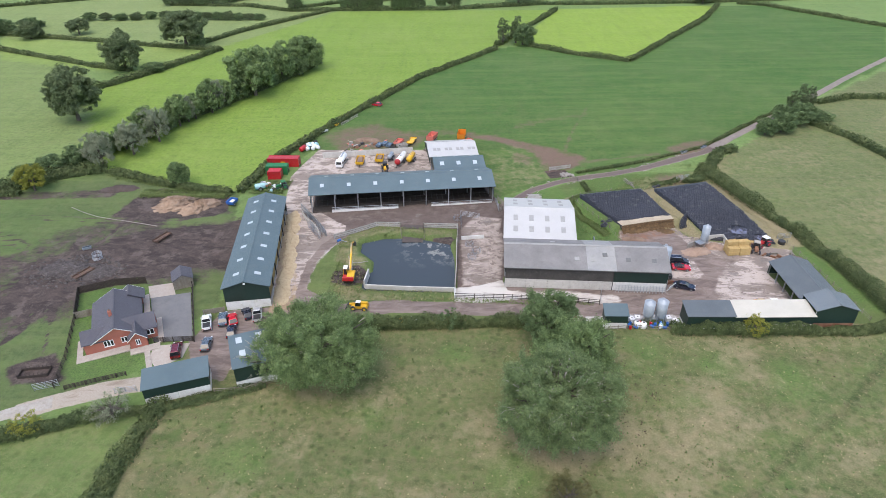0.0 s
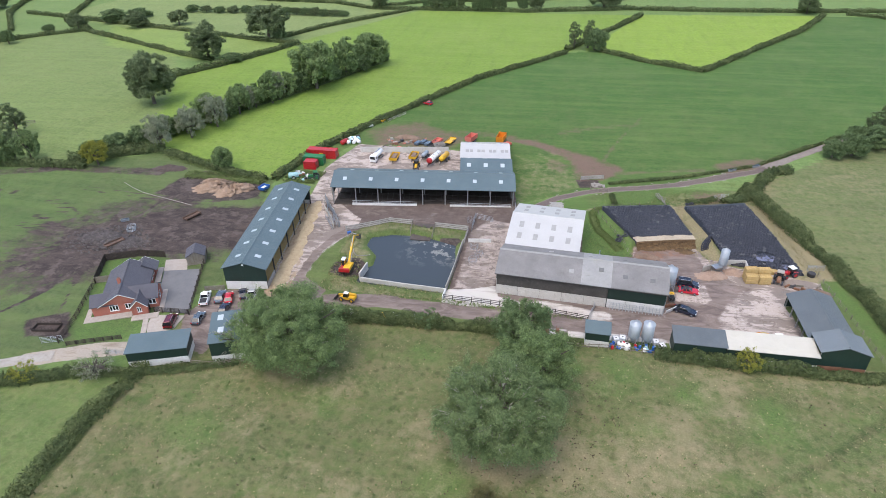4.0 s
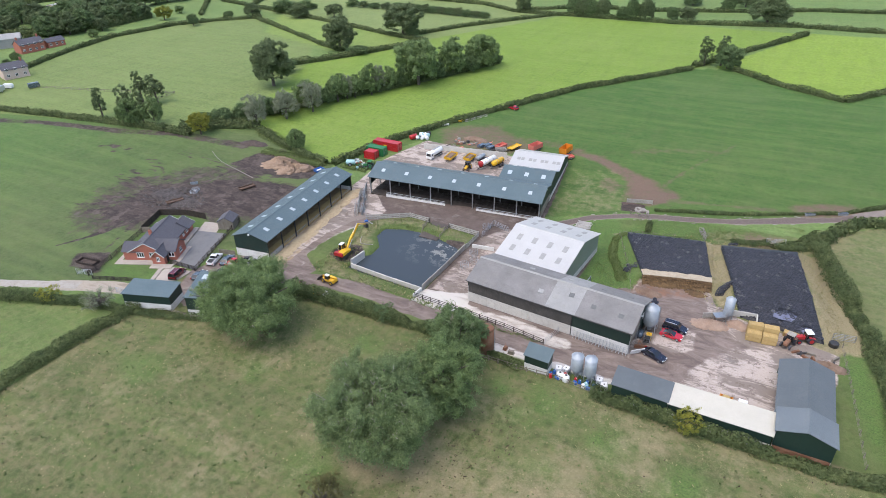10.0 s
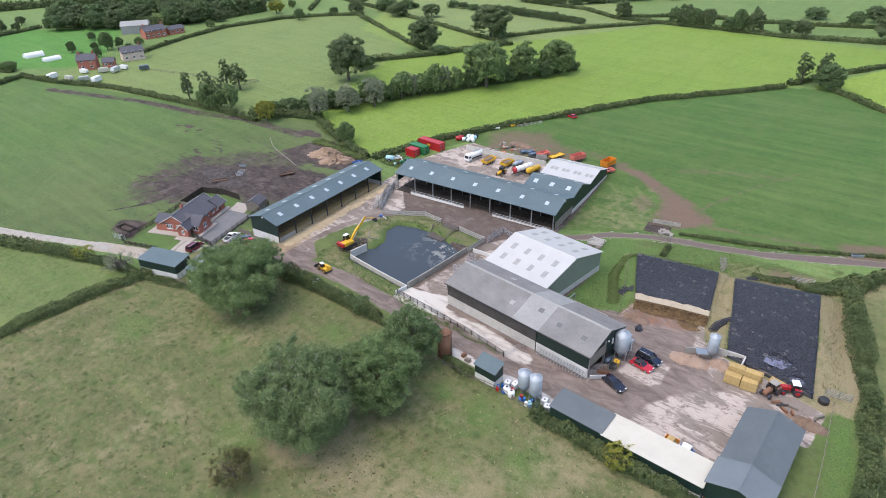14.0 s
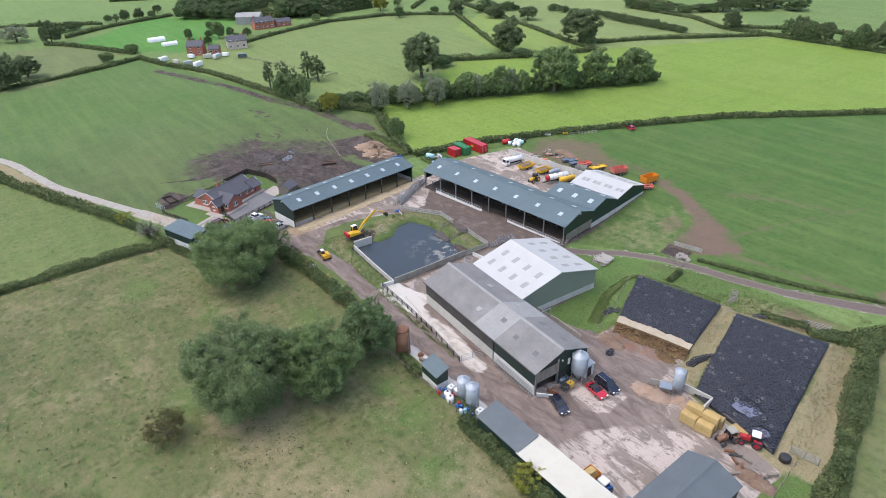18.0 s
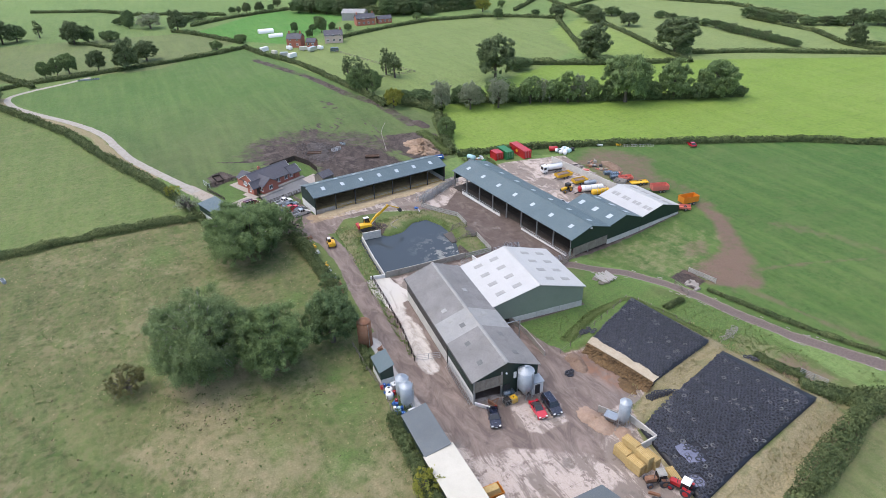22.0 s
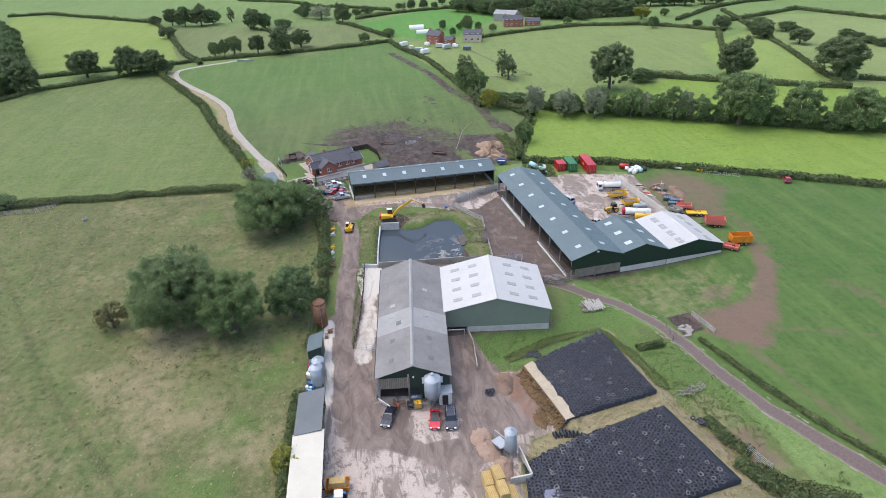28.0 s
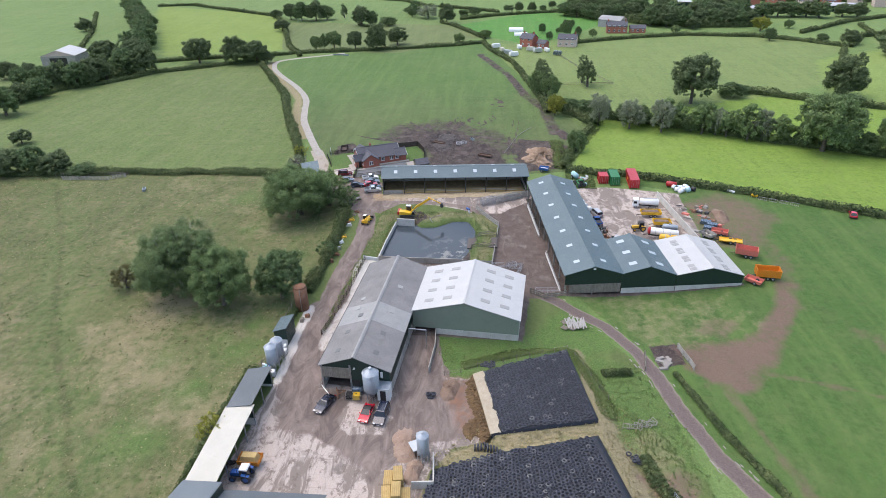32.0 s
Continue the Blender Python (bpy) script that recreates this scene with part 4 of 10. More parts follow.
lane_ribbon("pale stone farm lane curving away between the fields", [(-64, 72.8), (-71, 69.8), (-82, 65), (-101, 57.4), (-116, 53.4), (-133, 49), (-152, 39.6), (-177, 23.8), (-193, 15.7), (-207, 13.5), (-215, 22), (-221, 34), (-228, 46)], 3.2, M_STONE_LANE, 3)
lane_ribbon("grey stony lane climbing between the eastern fields", [(82, 176), (88, 181), (93.5, 185.8), (117, 206), (138, 224), (163, 246.5), (194, 272.5), (250, 318)], 3.2, M_GREY_LANE, 4)


# ---- farm sheds ----
def placed(x, y, angle, z=None):
    return pose(x, y, gz(x, y) if z is None else z, 0, 0, angle)


def slope_pt(u, v, W, eL, eR, rid, rz):
    """Height of a gabled roof over v."""
    return eL + (rz - eL) * v / rid if v <= rid else rz + (eR - rz) * (v - rid) / (W - rid)


def roof_pair(root, L, W, eL, eR, rid, rz, m_roof, over=0.35, lights=(), m_light=None, name="roof_slope", cap=True, light_size=(1.1, 1.5)):
    """Two roof slopes of profiled sheet, a ridge cap, and rooflights at (u, side, share of the slope)."""
    t = 0.12
    kl, kr = (rz - eL) / rid, (eR - rz) / (W - rid)
    for v0, z0, v1, z1 in ((-over, eL - over * kl, rid, rz), (rid, rz, W + over, eR + over * kr)):
        g = Geo().hull([(-over, v0, z0 - t), (L + over, v0, z0 - t), (L + over, v1, z1 - t), (-over, v1, z1 - t)], [(-over, v0, z0), (L + over, v0, z0), (L + over, v1, z1), (-over, v1, z1)])
        part(name, g, m_roof, root)
    if cap:
        g = Geo().hull([(-over - 0.02, rid - 0.3, rz - 0.06), (L + over + 0.02, rid - 0.3, rz - 0.06), (L + over + 0.02, rid + 0.3, rz - 0.06), (-over - 0.02, rid + 0.3, rz - 0.06)],
                       [(-over - 0.02, rid - 0.06, rz + 0.09), (L + over + 0.02, rid - 0.06, rz + 0.09), (L + over + 0.02, rid + 0.06, rz + 0.09), (-over - 0.02, rid + 0.06, rz + 0.09)])
        part("ridge_cap", g, m_roof, root)
    lw, lv = light_size
    for u, side, s in lights:
        v = rid * (1 - s) if side == 0 else rid + (W - rid) * s
        k = kl if side == 0 else kr
        z = slope_pt(u, v, W, eL, eR, rid, rz)
        hv = lv / 2
        ring = lambda d: [(u - lw / 2, v - hv, z - k * hv + d), (u + lw / 2, v - hv, z - k * hv + d), (u + lw / 2, v + hv, z + k * hv + d), (u - lw / 2, v + hv, z + k * hv + d)]
        part("rooflight", Geo().hull(ring(-0.02), ring(0.05)), m_light, root)


def gable_wall(root, u, W, eL, eR, rid, rz, z0, m, thick=0.12, name="gable_cladding"):
    ring = lambda a: [(a, 0, z0), (a, W, z0), (a, W, eR - 0.14), (a, rid, rz - 0.14), (a, 0, eL - 0.14)]
    part(name, Geo().hull(ring(u - thick / 2), ring(u + thick / 2)), m, root)


def panels(root, a, b, z0, z1, n, m, thick=0.16, gap=0.05, name="concrete_panel"):
    """A run of wall panels from a to b, each a piece of its own."""
    a, b = Vector(a), Vector(b)
    d = (b - a) / n
    u = d.normalized()
    s = Vector((-u.y, u.x)) * thick / 2
    for i in range(n):
        p0, p1 = a + d * i + u * gap / 2, a + d * (i + 1) - u * gap / 2
        low = [(*(p0 - s), z0), (*(p1 - s), z0), (*(p1 + s), z0), (*(p0 + s), z0)]
        part(name, Geo().hull(low, [(x, y, z1) for x, y, _ in low]), m, root)


def posts(root, pts, z0, z1, w=0.22, m=None, name="column"):
    for (x, y), top in zip(pts, z1 if isinstance(z1, (list, tuple)) else [z1] * len(pts)):
        part(name, Geo().box(x - w / 2, y - w / 2, z0, x + w / 2, y + w / 2, top), m or M_STEEL, root)


def rafters(root, us, W, eL, eR, rid, rz, m=None):
    for u in us:
        g = Geo().beam((u, 0, eL - 0.3), (u, rid, rz - 0.3), 0.16, 0.3).beam((u, rid, rz - 0.3), (u, W, eR - 0.3), 0.16, 0.3)
        part("rafter", g, m or M_IRON, root)


def purlins(root, L, W, eL, eR, rid, rz, k=4):
    for s in range(1, k + 1):
        for v in (rid * s / (k + 1), rid + (W - rid) * s / (k + 1)):
            z = slope_pt(0, v, W, eL, eR, rid, rz) - 0.2
            part("purlin", Geo().beam((0.1, v, z), (L - 0.1, v, z), 0.07, 0.14), M_TIMBER, root)


# straw-bedded loose house, open along one long side
LS = pose(-34.1, 98.6, -0.15, 0, 1.6, 97.6)
loose = thing("loose_house", LS, "long open-fronted cattle shed with blue-grey sheet roof and green gable", "barn")
L, W = 40.1, 8.7
eL, eR, rid, rz = 4.9, 5.1, 4.5, 6.35
roof_pair(loose, L, W, eL, eR, rid, rz, M_SLATE_ROOF, lights=[(3.6 + 5.5 * i, s, 0.48) for i in range(7) for s in (0, 1)], m_light=M_GALV_SHEET, light_size=(0.95, 1.2))
for u in (0.06, L - 0.06):
    gable_wall(loose, u, W, eL, eR, rid, rz, 1.75 if u < 1 else 1.2, M_GREEN)
    panels(loose, (u, 0.05), (u, W - 0.05), -0.3, 1.74 if u < 1 else 1.19, 3, M_WHITEWASH)
part("rear_cladding", Geo().box(0.1, W - 0.12, 1.4, L - 0.1, W, eR - 0.1), M_GREEN, loose)
panels(loose, (0.1, W - 0.06), (L - 0.1, W - 0.06), -0.3, 1.39, 9, M_CONC_DIRTY)
posts(loose, [(0.2 + 5.67 * i, 0.15) for i in range(8)], -0.3, eL - 0.15, 0.25, M_IRON)
rafters(loose, [0.3 + 5.67 * i for i in range(1, 7)], W, eL, eR, rid, rz)
purlins(loose, L, W, eL, eR, rid, rz)
part("gable_lamp", Geo().box(-0.25, rid - 0.22, rz - 0.75, 0.02, rid + 0.22, rz - 0.5, 0.8), M_WHITE, loose, "white floodlight")
part("half_wall", Geo().box(0.3, 0.02, -0.3, 5.6, 0.24, 1.1), M_CONC_DIRTY, loose)
part("bedding", Geo().box(0.3, 0.4, -0.2, L - 0.4, W - 0.35, 0.42, 0.985), M_BEDDING, loose, "deep trodden straw bedding")
part("straw_edge", Geo().box(0.6, 0.35, 0.0, L - 0.6, 2.6, 0.55, 0.96), M_STRAW, loose, "bright fresh straw along the open side")
for i in range(1, 7):
    part("feed_rail", Geo().tube((0.5 + 5.67 * i, 0.15, 1.15), (5.9 + 5.67 * i, 0.15, 1.15), 0.04).tube((0.5 + 5.67 * i, 0.15, 0.75), (5.9 + 5.67 * i, 0.15, 0.75), 0.04), M_STEEL, loose)

# the feed strip of loose straw along its open side
strip = Geo()
for i in range(92):
    a = random.uniform(0, 1)
    c = LS @ Vector((0.6 + 38.5 * i / 92 + a, -1.9 + random.uniform(-0.9, 0.9), 0))
    c.z = gz(c.x, c.y)
    w = random.uniform(0.7, 1.8)
    h = random.uniform(0.12, 0.32)
    ring = lambda r, z: [(c.x + r * math.cos(k * 0.785 + a) * 0.8, c.y + r * math.sin(k * 0.785 + a) * 1.3, c.z + z) for k in range(8)]
    strip.hull(ring(w, -0.05), ring(w * 0.6, h))
ob = solo("fodder_strip", strip, surface("dirty_straw", (0.40, 0.31, 0.19), (0.52, 0.42, 0.27), 0.9, 0.95, 0, 0.8, 8, (0.2, 0.14, 0.085), 0.7), "strip of scattered straw and fodder on the concrete", "fodder", kind="stuff")

# the big cubicle house with two lower spans behind it
A7 = radians(7.0)
CBL = 46.9
CB = pose(13.3 - CBL * math.cos(A7), 143.9 - CBL * math.sin(A7), -0.5, 0, 0.9, 7.0)
cub = thing("cubicle_house", CB, "large open-sided dairy shed with blue-grey sheet roof and rooflights", "barn")
L, W = CBL, 11.6
eL, eR, rid, rz = 4.9, 4.7, 5.8, 6.65
roof_pair(cub, L, W, eL, eR, rid, rz, M_SLATE_ROOF, lights=[(3.0 + 6.75 * i, 0, 0.5) for i in range(7)] + [(4.0 + 6.6 * i, 1, 0.45) for i in range(7)], m_light=M_GALV_SHEET, light_size=(0.95, 1.15))
gable_wall(cub, L - 0.06, W, eL, eR, rid, rz, 2.35, M_GREEN)
gable_wall(cub, 0.06, W, eL, eR, rid, rz, 2.35, M_GREEN)
for i in range(36):
    part("timber_board", Geo().box(L - 0.06, 0.9 + i * 0.295, 0.25, L + 0.06, 1.16 + i * 0.295, 2.3 + random.uniform(-0.05, 0.05)), M_TIMBER, cub)
part("rear_cladding", Geo().box(0.1, W - 0.12, 1.6, L - 14.2, W, eR - 0.1), M_GREEN, cub)
panels(cub, (0.1, W - 0.06), (L - 14.2, W - 0.06), -0.3, 1.58, 7, M_CONCRETE)
posts(cub, [(0.25 + 5.8 * i, 0.2) for i in range(9)], -0.3, eL - 0.15, 0.26, M_STEEL)
posts(cub, [(0.25 + 5.8 * i, 5.8) for i in range(9)], -0.3, rz - 0.4, 0.22, M_STEEL)
rafters(cub, [0.25 + 5.8 * i for i in range(9)], W, eL, eR, rid, rz)
purlins(cub, L, W, eL, eR, rid, rz, 5)
part("gable_lamp", Geo().box(L - 0.02, rid - 0.25, rz - 0.8, L + 0.28, rid + 0.25, rz - 0.52, 0.8), M_WHITE, cub, "white floodlight")
# feed barriers: a low white kerb wall, head rails, and the cubicle rails behind
for u0, u1 in ((5.2, 22.0), (30.5, 46.3)):
    part("kerb_wall", Geo().box(u0, -0.85, -0.2, u1, -0.6, 0.62), M_WHITEWASH, cub, "pale concrete feed kerb")
    g = Geo()
    for z in (0.85, 1.25):
        g.tube((u0, -0.7, z), (u1, -0.7, z), 0.05, n=6)
    part("head_rail", g, M_STEEL, cub)
# rails take the dark steel to put the shed's inner shade into colour
for i in range(32):
    u = 1.2 + i * 1.42
    part("cubicle_rail", Geo().beam((u, 1.8, 1.15), (u, 4.6, 1.15), 0.07).beam((u, 1.8, 0.55), (u, 4.6, 0.55), 0.07).beam((u, 4.6, -0.1), (u, 4.6, 1.2), 0.08).beam((u, 1.8, 0.5), (u, 1.8, 1.2), 0.07), M_IRON, cub)
# dungy floor colour lowered to paint in the deep shade under the roof
M_SHADED_FLOOR = surface("dungy_floor_with_painted_shade", (0.035, 0.028, 0.023), (0.07, 0.056, 0.046), 0.7, 0.8, 0, 0.5, 6, (0.12, 0.1, 0.08), 0.4)
part("cubicle_bed", Geo().box(0.5, 2.6, -0.2, L - 0.5, 5.2, 0.25), M_SHADED_FLOOR, cub)
part("floor", Geo().box(0.3, -0.4, -0.4, L - 0.3, 2.55, 0.06), M_SHADED_FLOOR, cub)
part("bedding", Geo().box(0.5, 5.6, -0.2, L - 0.5, W - 0.5, 0.3, 0.985), M_SHADED_FLOOR, cub, "trodden bedding with the shed's shade in its dark colour")

spn = thing("middle_span_shed", CB, "lower blue-grey roofed shed span with green cladding", "barn")
spn.matrix_basis = CB @ pose(CBL - 14.0, 11.65, 0)
L, W = 13.95, 11.2
eL, eR, rid, rz = 4.55, 3.7, 5.5, 5.95
roof_pair(spn, L, W, eL, eR, rid, rz, M_SLATE_ROOF, over=0.15, lights=[(2.2 + 4.6 * i, s, 0.5) for i in range(3) for s in (0, 1)], m_light=M_GALV_SHEET)
gable_wall(spn, L - 0.06, W, eL, eR, rid, rz, 1.0, M_GREEN)
gable_wall(spn, 0.06, W, eL, eR, rid, rz, 2.6, M_GREEN)
panels(spn, (L - 0.06, 0.05), (L - 0.06, W - 0.05), -0.3, 0.98, 4, M_CONCRETE)
posts(spn, [(0.2, 0.3), (0.2, 5.5), (0.2, 10.9)], -0.3, 3.0, 0.24, M_STEEL)

spw = thing("white_roofed_span_shed", CB, "white sheet-roofed shed span with green cladding", "barn")
spw.matrix_basis = CB @ pose(CBL - 14.3, 22.9, 0)
L, W = 14.25, 13.9
eL, eR, rid, rz = 3.65, 2.9, 7.2, 5.0
roof_pair(spw, L, W, eL, eR, rid, rz, M_WHITE_ROOF, over=0.15, lights=[(1.9 + 3.4 * i + d, s, 0.5) for i in range(4) for s in (0, 1) for d in (0, 1.2)], m_light=M_LIGHT_GREY, light_size=(0.95, 1.3))
gable_wall(spw, L - 0.06, W, eL, eR, rid, rz, 1.0, M_GREEN)
gable_wall(spw, 0.06, W, eL, eR, rid, rz, 1.9, M_GREEN)
panels(spw, (L - 0.06, 0.05), (L - 0.06, W - 0.05), -0.3, 0.98, 4, M_CONCRETE)
part("side_cladding", Geo().box(0.1, W - 0.12, 1.0, L - 0.1, W, eR - 0.08), M_GREEN, spw)
panels(spw, (0.1, W - 0.06), (L - 0.1, W - 0.06), -0.3, 0.98, 4, M_CONCRETE)

# white-roofed livestock building
WS = pose(13.6, 116.2, 0.0, 0, 0, -5.4)
wsh = thing("white_roofed_barn", WS, "wide barn with white sheet roof and sage green gable", "barn")
L, W = 15.2, 19.4
eL, eR, rid, rz = 4.75, 4.4, 9.6, 7.2
roof_pair(wsh, L, W, eL, eR, rid, rz, M_WHITE_ROOF, lights=[(2.3 + 3.5 * i, s, q) for i in range(4) for s in (0, 1) for q in (0.36, 0.72)], m_light=M_LIGHT_GREY, light_size=(1.0, 1.7))
gable_wall(wsh, L - 0.06, W, eL, eR, rid, rz, 1.0, M_SAGE)
part("side_cladding", Geo().box(0.1, W - 0.12, 1.0, L - 0.1, W, eR - 0.08), M_SAGE, wsh)
panels(wsh, (L - 0.06, 4.3), (L - 0.06, W - 0.05), -0.3, 0.98, 3, M_CONCRETE)
panels(wsh, (0.1, W - 0.06), (L - 0.1, W - 0.06), -0.3, 0.98, 3, M_CONCRETE)
posts(wsh, [(L - 0.2, 0.2), (L - 0.2, 4.3), (0.2, 0.2), (0.2, 6.5), (0.2, 12.9), (0.2, 19.1)], -0.3, [4.5, 5.3, 4.5, 6.0, 6.0, 4.3], 0.26, M_STEEL)
rafters(wsh, [0.3, 5.2, 10.1, L - 0.3], W, eL, eR, rid, rz)

# the grey parlour building
GS = pose(12.6, 104.4, 0.0, 0, 0, -4.4)
par = thing("parlour_building", GS, "long dairy building with weathered grey fibre-cement roof", "barn")
L, W = 32.6, 11.4
eL, eR, rid, rz = 4.95, 4.75, 5.7, 7.0
SPLIT = 16.5
M_GRIMY_LIGHT = surface("grimy_rooflight", (0.12, 0.12, 0.12), (0.16, 0.16, 0.155), 1.2, 0.5, 0, 0.1, 9)
for u0, u1, lift, m in ((-0.3, SPLIT, 0.0, M_FIBRE_ROOF), (SPLIT + 0.01, 22.3, 0.02, M_FIBRE_NEW), (22.31, L + 0.35, 0.06, M_FIBRE_ROOF)):
    for v0, z0, v1, z1 in ((-0.35, eL - 0.12, rid, rz), (rid, rz, W + 0.35, eR - 0.13)):
        g = Geo().hull([(u0, v0, z0 - 0.1 + lift), (u1, v0, z0 - 0.1 + lift), (u1, v1, z1 - 0.1 + lift), (u0, v1, z1 - 0.1 + lift)], [(u0, v0, z0 + lift), (u1, v0, z0 + lift), (u1, v1, z1 + lift), (u0, v1, z1 + lift)])
        part("roof_slope", g, m, par)
    part("ridge_cap", Geo().hull([(u0, rid - 0.32, rz - 0.04 + lift), (u1, rid - 0.32, rz - 0.04 + lift), (u1, rid + 0.32, rz - 0.04 + lift), (u0, rid + 0.32, rz - 0.04 + lift)], [(u0, rid - 0.07, rz + 0.14 + lift), (u1, rid - 0.07, rz + 0.14 + lift), (u1, rid + 0.07, rz + 0.14 + lift), (u0, rid + 0.07, rz + 0.14 + lift)]), M_FIBRE_NEW, par)
for u, s, q in ((14.5, 0, 0.6), (17.6, 0, 0.62), (18.0, 1, 0.5), (24.8, 0, 0.58), (24.6, 1, 0.5), (29.9, 0, 0.6), (29.8, 1, 0.52), (20.2, 0, 0.4), (10.0, 1, 0.45)):
    v = rid * (1 - q) if s == 0 else rid + (W - rid) * q
    k = (rz - eL) / rid if s == 0 else (eR - rz) / (W - rid)
    z = slope_pt(u, v, W, eL, eR, rid, rz) + 0.05
    ring = lambda d: [(u - 0.48, v - 0.42, z - k * 0.42 + d), (u + 0.48, v - 0.42, z - k * 0.42 + d), (u + 0.48, v + 0.42, z + k * 0.42 + d), (u - 0.48, v + 0.42, z + k * 0.42 + d)]
    part("rooflight", Geo().hull(ring(-0.06), ring(0.06)), M_GRIMY_LIGHT if u > 20 else M_LIGHT_GREY, par)
gable_wall(par, L - 0.06, W, eL, eR, rid, rz, 2.9, M_GREEN)
part("end_cladding", Geo().box(L - 0.12, 5.0, 0.0, L, W - 0.05, 2.88), M_GREEN, par)
for i in range(17):
    part("timber_board", Geo().box(L + 0.02, 0.15 + i * 0.29, 2.5, L + 0.1, 0.40 + i * 0.29, 4.6), M_TIMBER, par)
posts(par, [(L - 0.1, 0.15), (L - 0.1, 4.9)], -0.2, [4.7, 5.2], 0.3, M_STEEL)
m_old = surface("old_fibre_cladding", (0.05, 0.046, 0.042), (0.085, 0.078, 0.07), 0.4, 0.9, 0, 0.3, 8, (0.14, 0.125, 0.11), 0.5, 3.4, 0)
part("side_cladding", Geo().box(0.1, 0.0, 2.0, 21.8, 0.14, eL - 0.12), m_old, par, "weathered dark sheet cladding")
part("side_cladding", Geo().box(21.85, -0.02, 2.0, L - 0.1, 0.14, eL - 0.12), M_GREEN, par)
panels(par, (0.05, 0.07), (21.8, 0.07), -0.3, 1.98, 5, M_CONCRETE, 0.2)
panels(par, (21.85, 0.07), (L - 0.1, 0.07), -0.3, 1.98, 3, M_WHITEWASH, 0.2)
part("side_cladding", Geo().box(0.1, W - 0.14, 1.8, L - 0.1, W, eR - 0.12), M_GREEN, par)
panels(par, (0.05, W - 0.07), (L - 0.1, W - 0.07), -0.3, 1.78, 7, M_CONC_DIRTY, 0.2)
gable_wall(par, 0.06, W, eL, eR, rid, rz, 3.4, M_GREEN)
posts(par, [(0.15, 0.2), (0.15, 4.0), (0.15, 7.6), (0.15, 11.2)], -0.2, 4.4, 0.25, M_STEEL)
part("drainpipe", Geo().tube((21.8, -0.12, 0), (21.8, -0.12, 4.8), 0.07, n=8), M_BLACK, par)
part("gutter", Geo().box(-0.3, -0.5, eL - 0.3, L + 0.3, -0.36, eL - 0.17), M_IRON, par)
# end wall: doors, windows, dairy annexe
# flat black panel on the wall stands for the shade inside the doorway
part("door", Geo().box(L + 0.01, 5.2, 0.0, L + 0.09, 6.4, 2.3), M_BLACK, par, "black panel painted as the shade in an open doorway")
part("window", Geo().box(L + 0.02, 7.0, 3.2, L + 0.1, 7.5, 4.4), M_WHITE, par, "white-framed window")
part("window", Geo().box(L + 0.02, 9.9, 3.2, L + 0.1, 10.3, 4.4), M_WHITE, par, "white-framed window")
part("gable_lamp", Geo().box(L + 0.02, 5.55, 4.6, L + 0.3, 5.8, 4.85, 0.8), M_WHITE, par)
part("annexe", Geo().box(L + 0.05, 9.6, -0.1, L + 1.7, 11.6, 2.35), M_WHITEWASH, par, "small white lean-to")
part("annexe_roof", Geo().hull([(L, 9.5, 2.5), (L + 1.9, 9.5, 2.36), (L + 1.9, 11.7, 2.36), (L, 11.7, 2.5)], [(L, 9.5, 2.6), (L + 1.9, 9.5, 2.46), (L + 1.9, 11.7, 2.46), (L, 11.7, 2.6)]), M_SILO, par)
part("annexe_door", Geo().box(L + 1.68, 10.1, 0, L + 1.75, 11.0, 1.95), M_BLACK, par)

# open cow passage between parlour and white barn: a cross beam on two posts
link = thing("passage_beam", GS, "grey steel cross beam over the cow passage", "beam")
part("beam", Geo().beam((19.8, 11.7, 3.7), (19.8, 15.0, 3.7), 0.12, 0.2), M_STEEL, link)
for v in (11.8, 14.9):
    part("post", Geo().box(19.7, v - 0.08, -0.1, 19.9, v + 0.08, 3.7), M_STEEL, link)


# implement shed: two blocks under one ridge line
IS = pose(76.2, 89.9, 0.0, 0, 0, 90)
M_PALE_GREY_ROOF = surface("pale_grey_roof_sheet", (0.14, 0.165, 0.18), (0.165, 0.19, 0.205), 0.25, 0.5, 0, 0.25, 9, (0.2, 0.2, 0.195), 0.3, 3.1, 0)
imp = thing("implement_shed", IS, "dark grey roofed implement shed open to the yard", "barn")
for u0, u1, eL, eR, rz in ((0, 5.0, 4.3, 4.3, 5.55), (5.05, 18.4, 3.1, 2.9, 4.4)):
    m_block = M_PALE_GREY_ROOF if u0 == 0 else M_DARK_ROOF
    W, rid, t, ov = 7.6, 3.8, 0.12, 0.25
    kl, kr = (rz - eL) / rid, (eR - rz) / (W - rid)
    for v0, z0, v1, z1 in ((-ov, eL - ov * kl, rid, rz), (rid, rz, W + ov, eR + ov * kr)):
        a, b = (u0 - ov if u0 == 0 else u0), u1 + (0 if u0 == 0 else ov)
        part("roof_slope", Geo().hull([(a, v0, z0 - t), (b, v0, z0 - t), (b, v1, z1 - t), (a, v1, z1 - t)], [(a, v0, z0), (b, v0, z0), (b, v1, z1), (a, v1, z1)]), m_block, imp)
    part("ridge_cap", Geo().hull([(u0, rid - 0.3, rz - 0.05), (u1, rid - 0.3, rz - 0.05), (u1, rid + 0.3, rz - 0.05), (u0, rid + 0.3, rz - 0.05)], [(u0, rid - 0.05, rz + 0.08), (u1, rid - 0.05, rz + 0.08), (u1, rid + 0.05, rz + 0.08), (u0, rid + 0.05, rz + 0.08)]), m_block, imp)
gable_wall(imp, 0.06, 7.6, 4.3, 4.3, 3.8, 5.55, 1.2, M_GREEN)
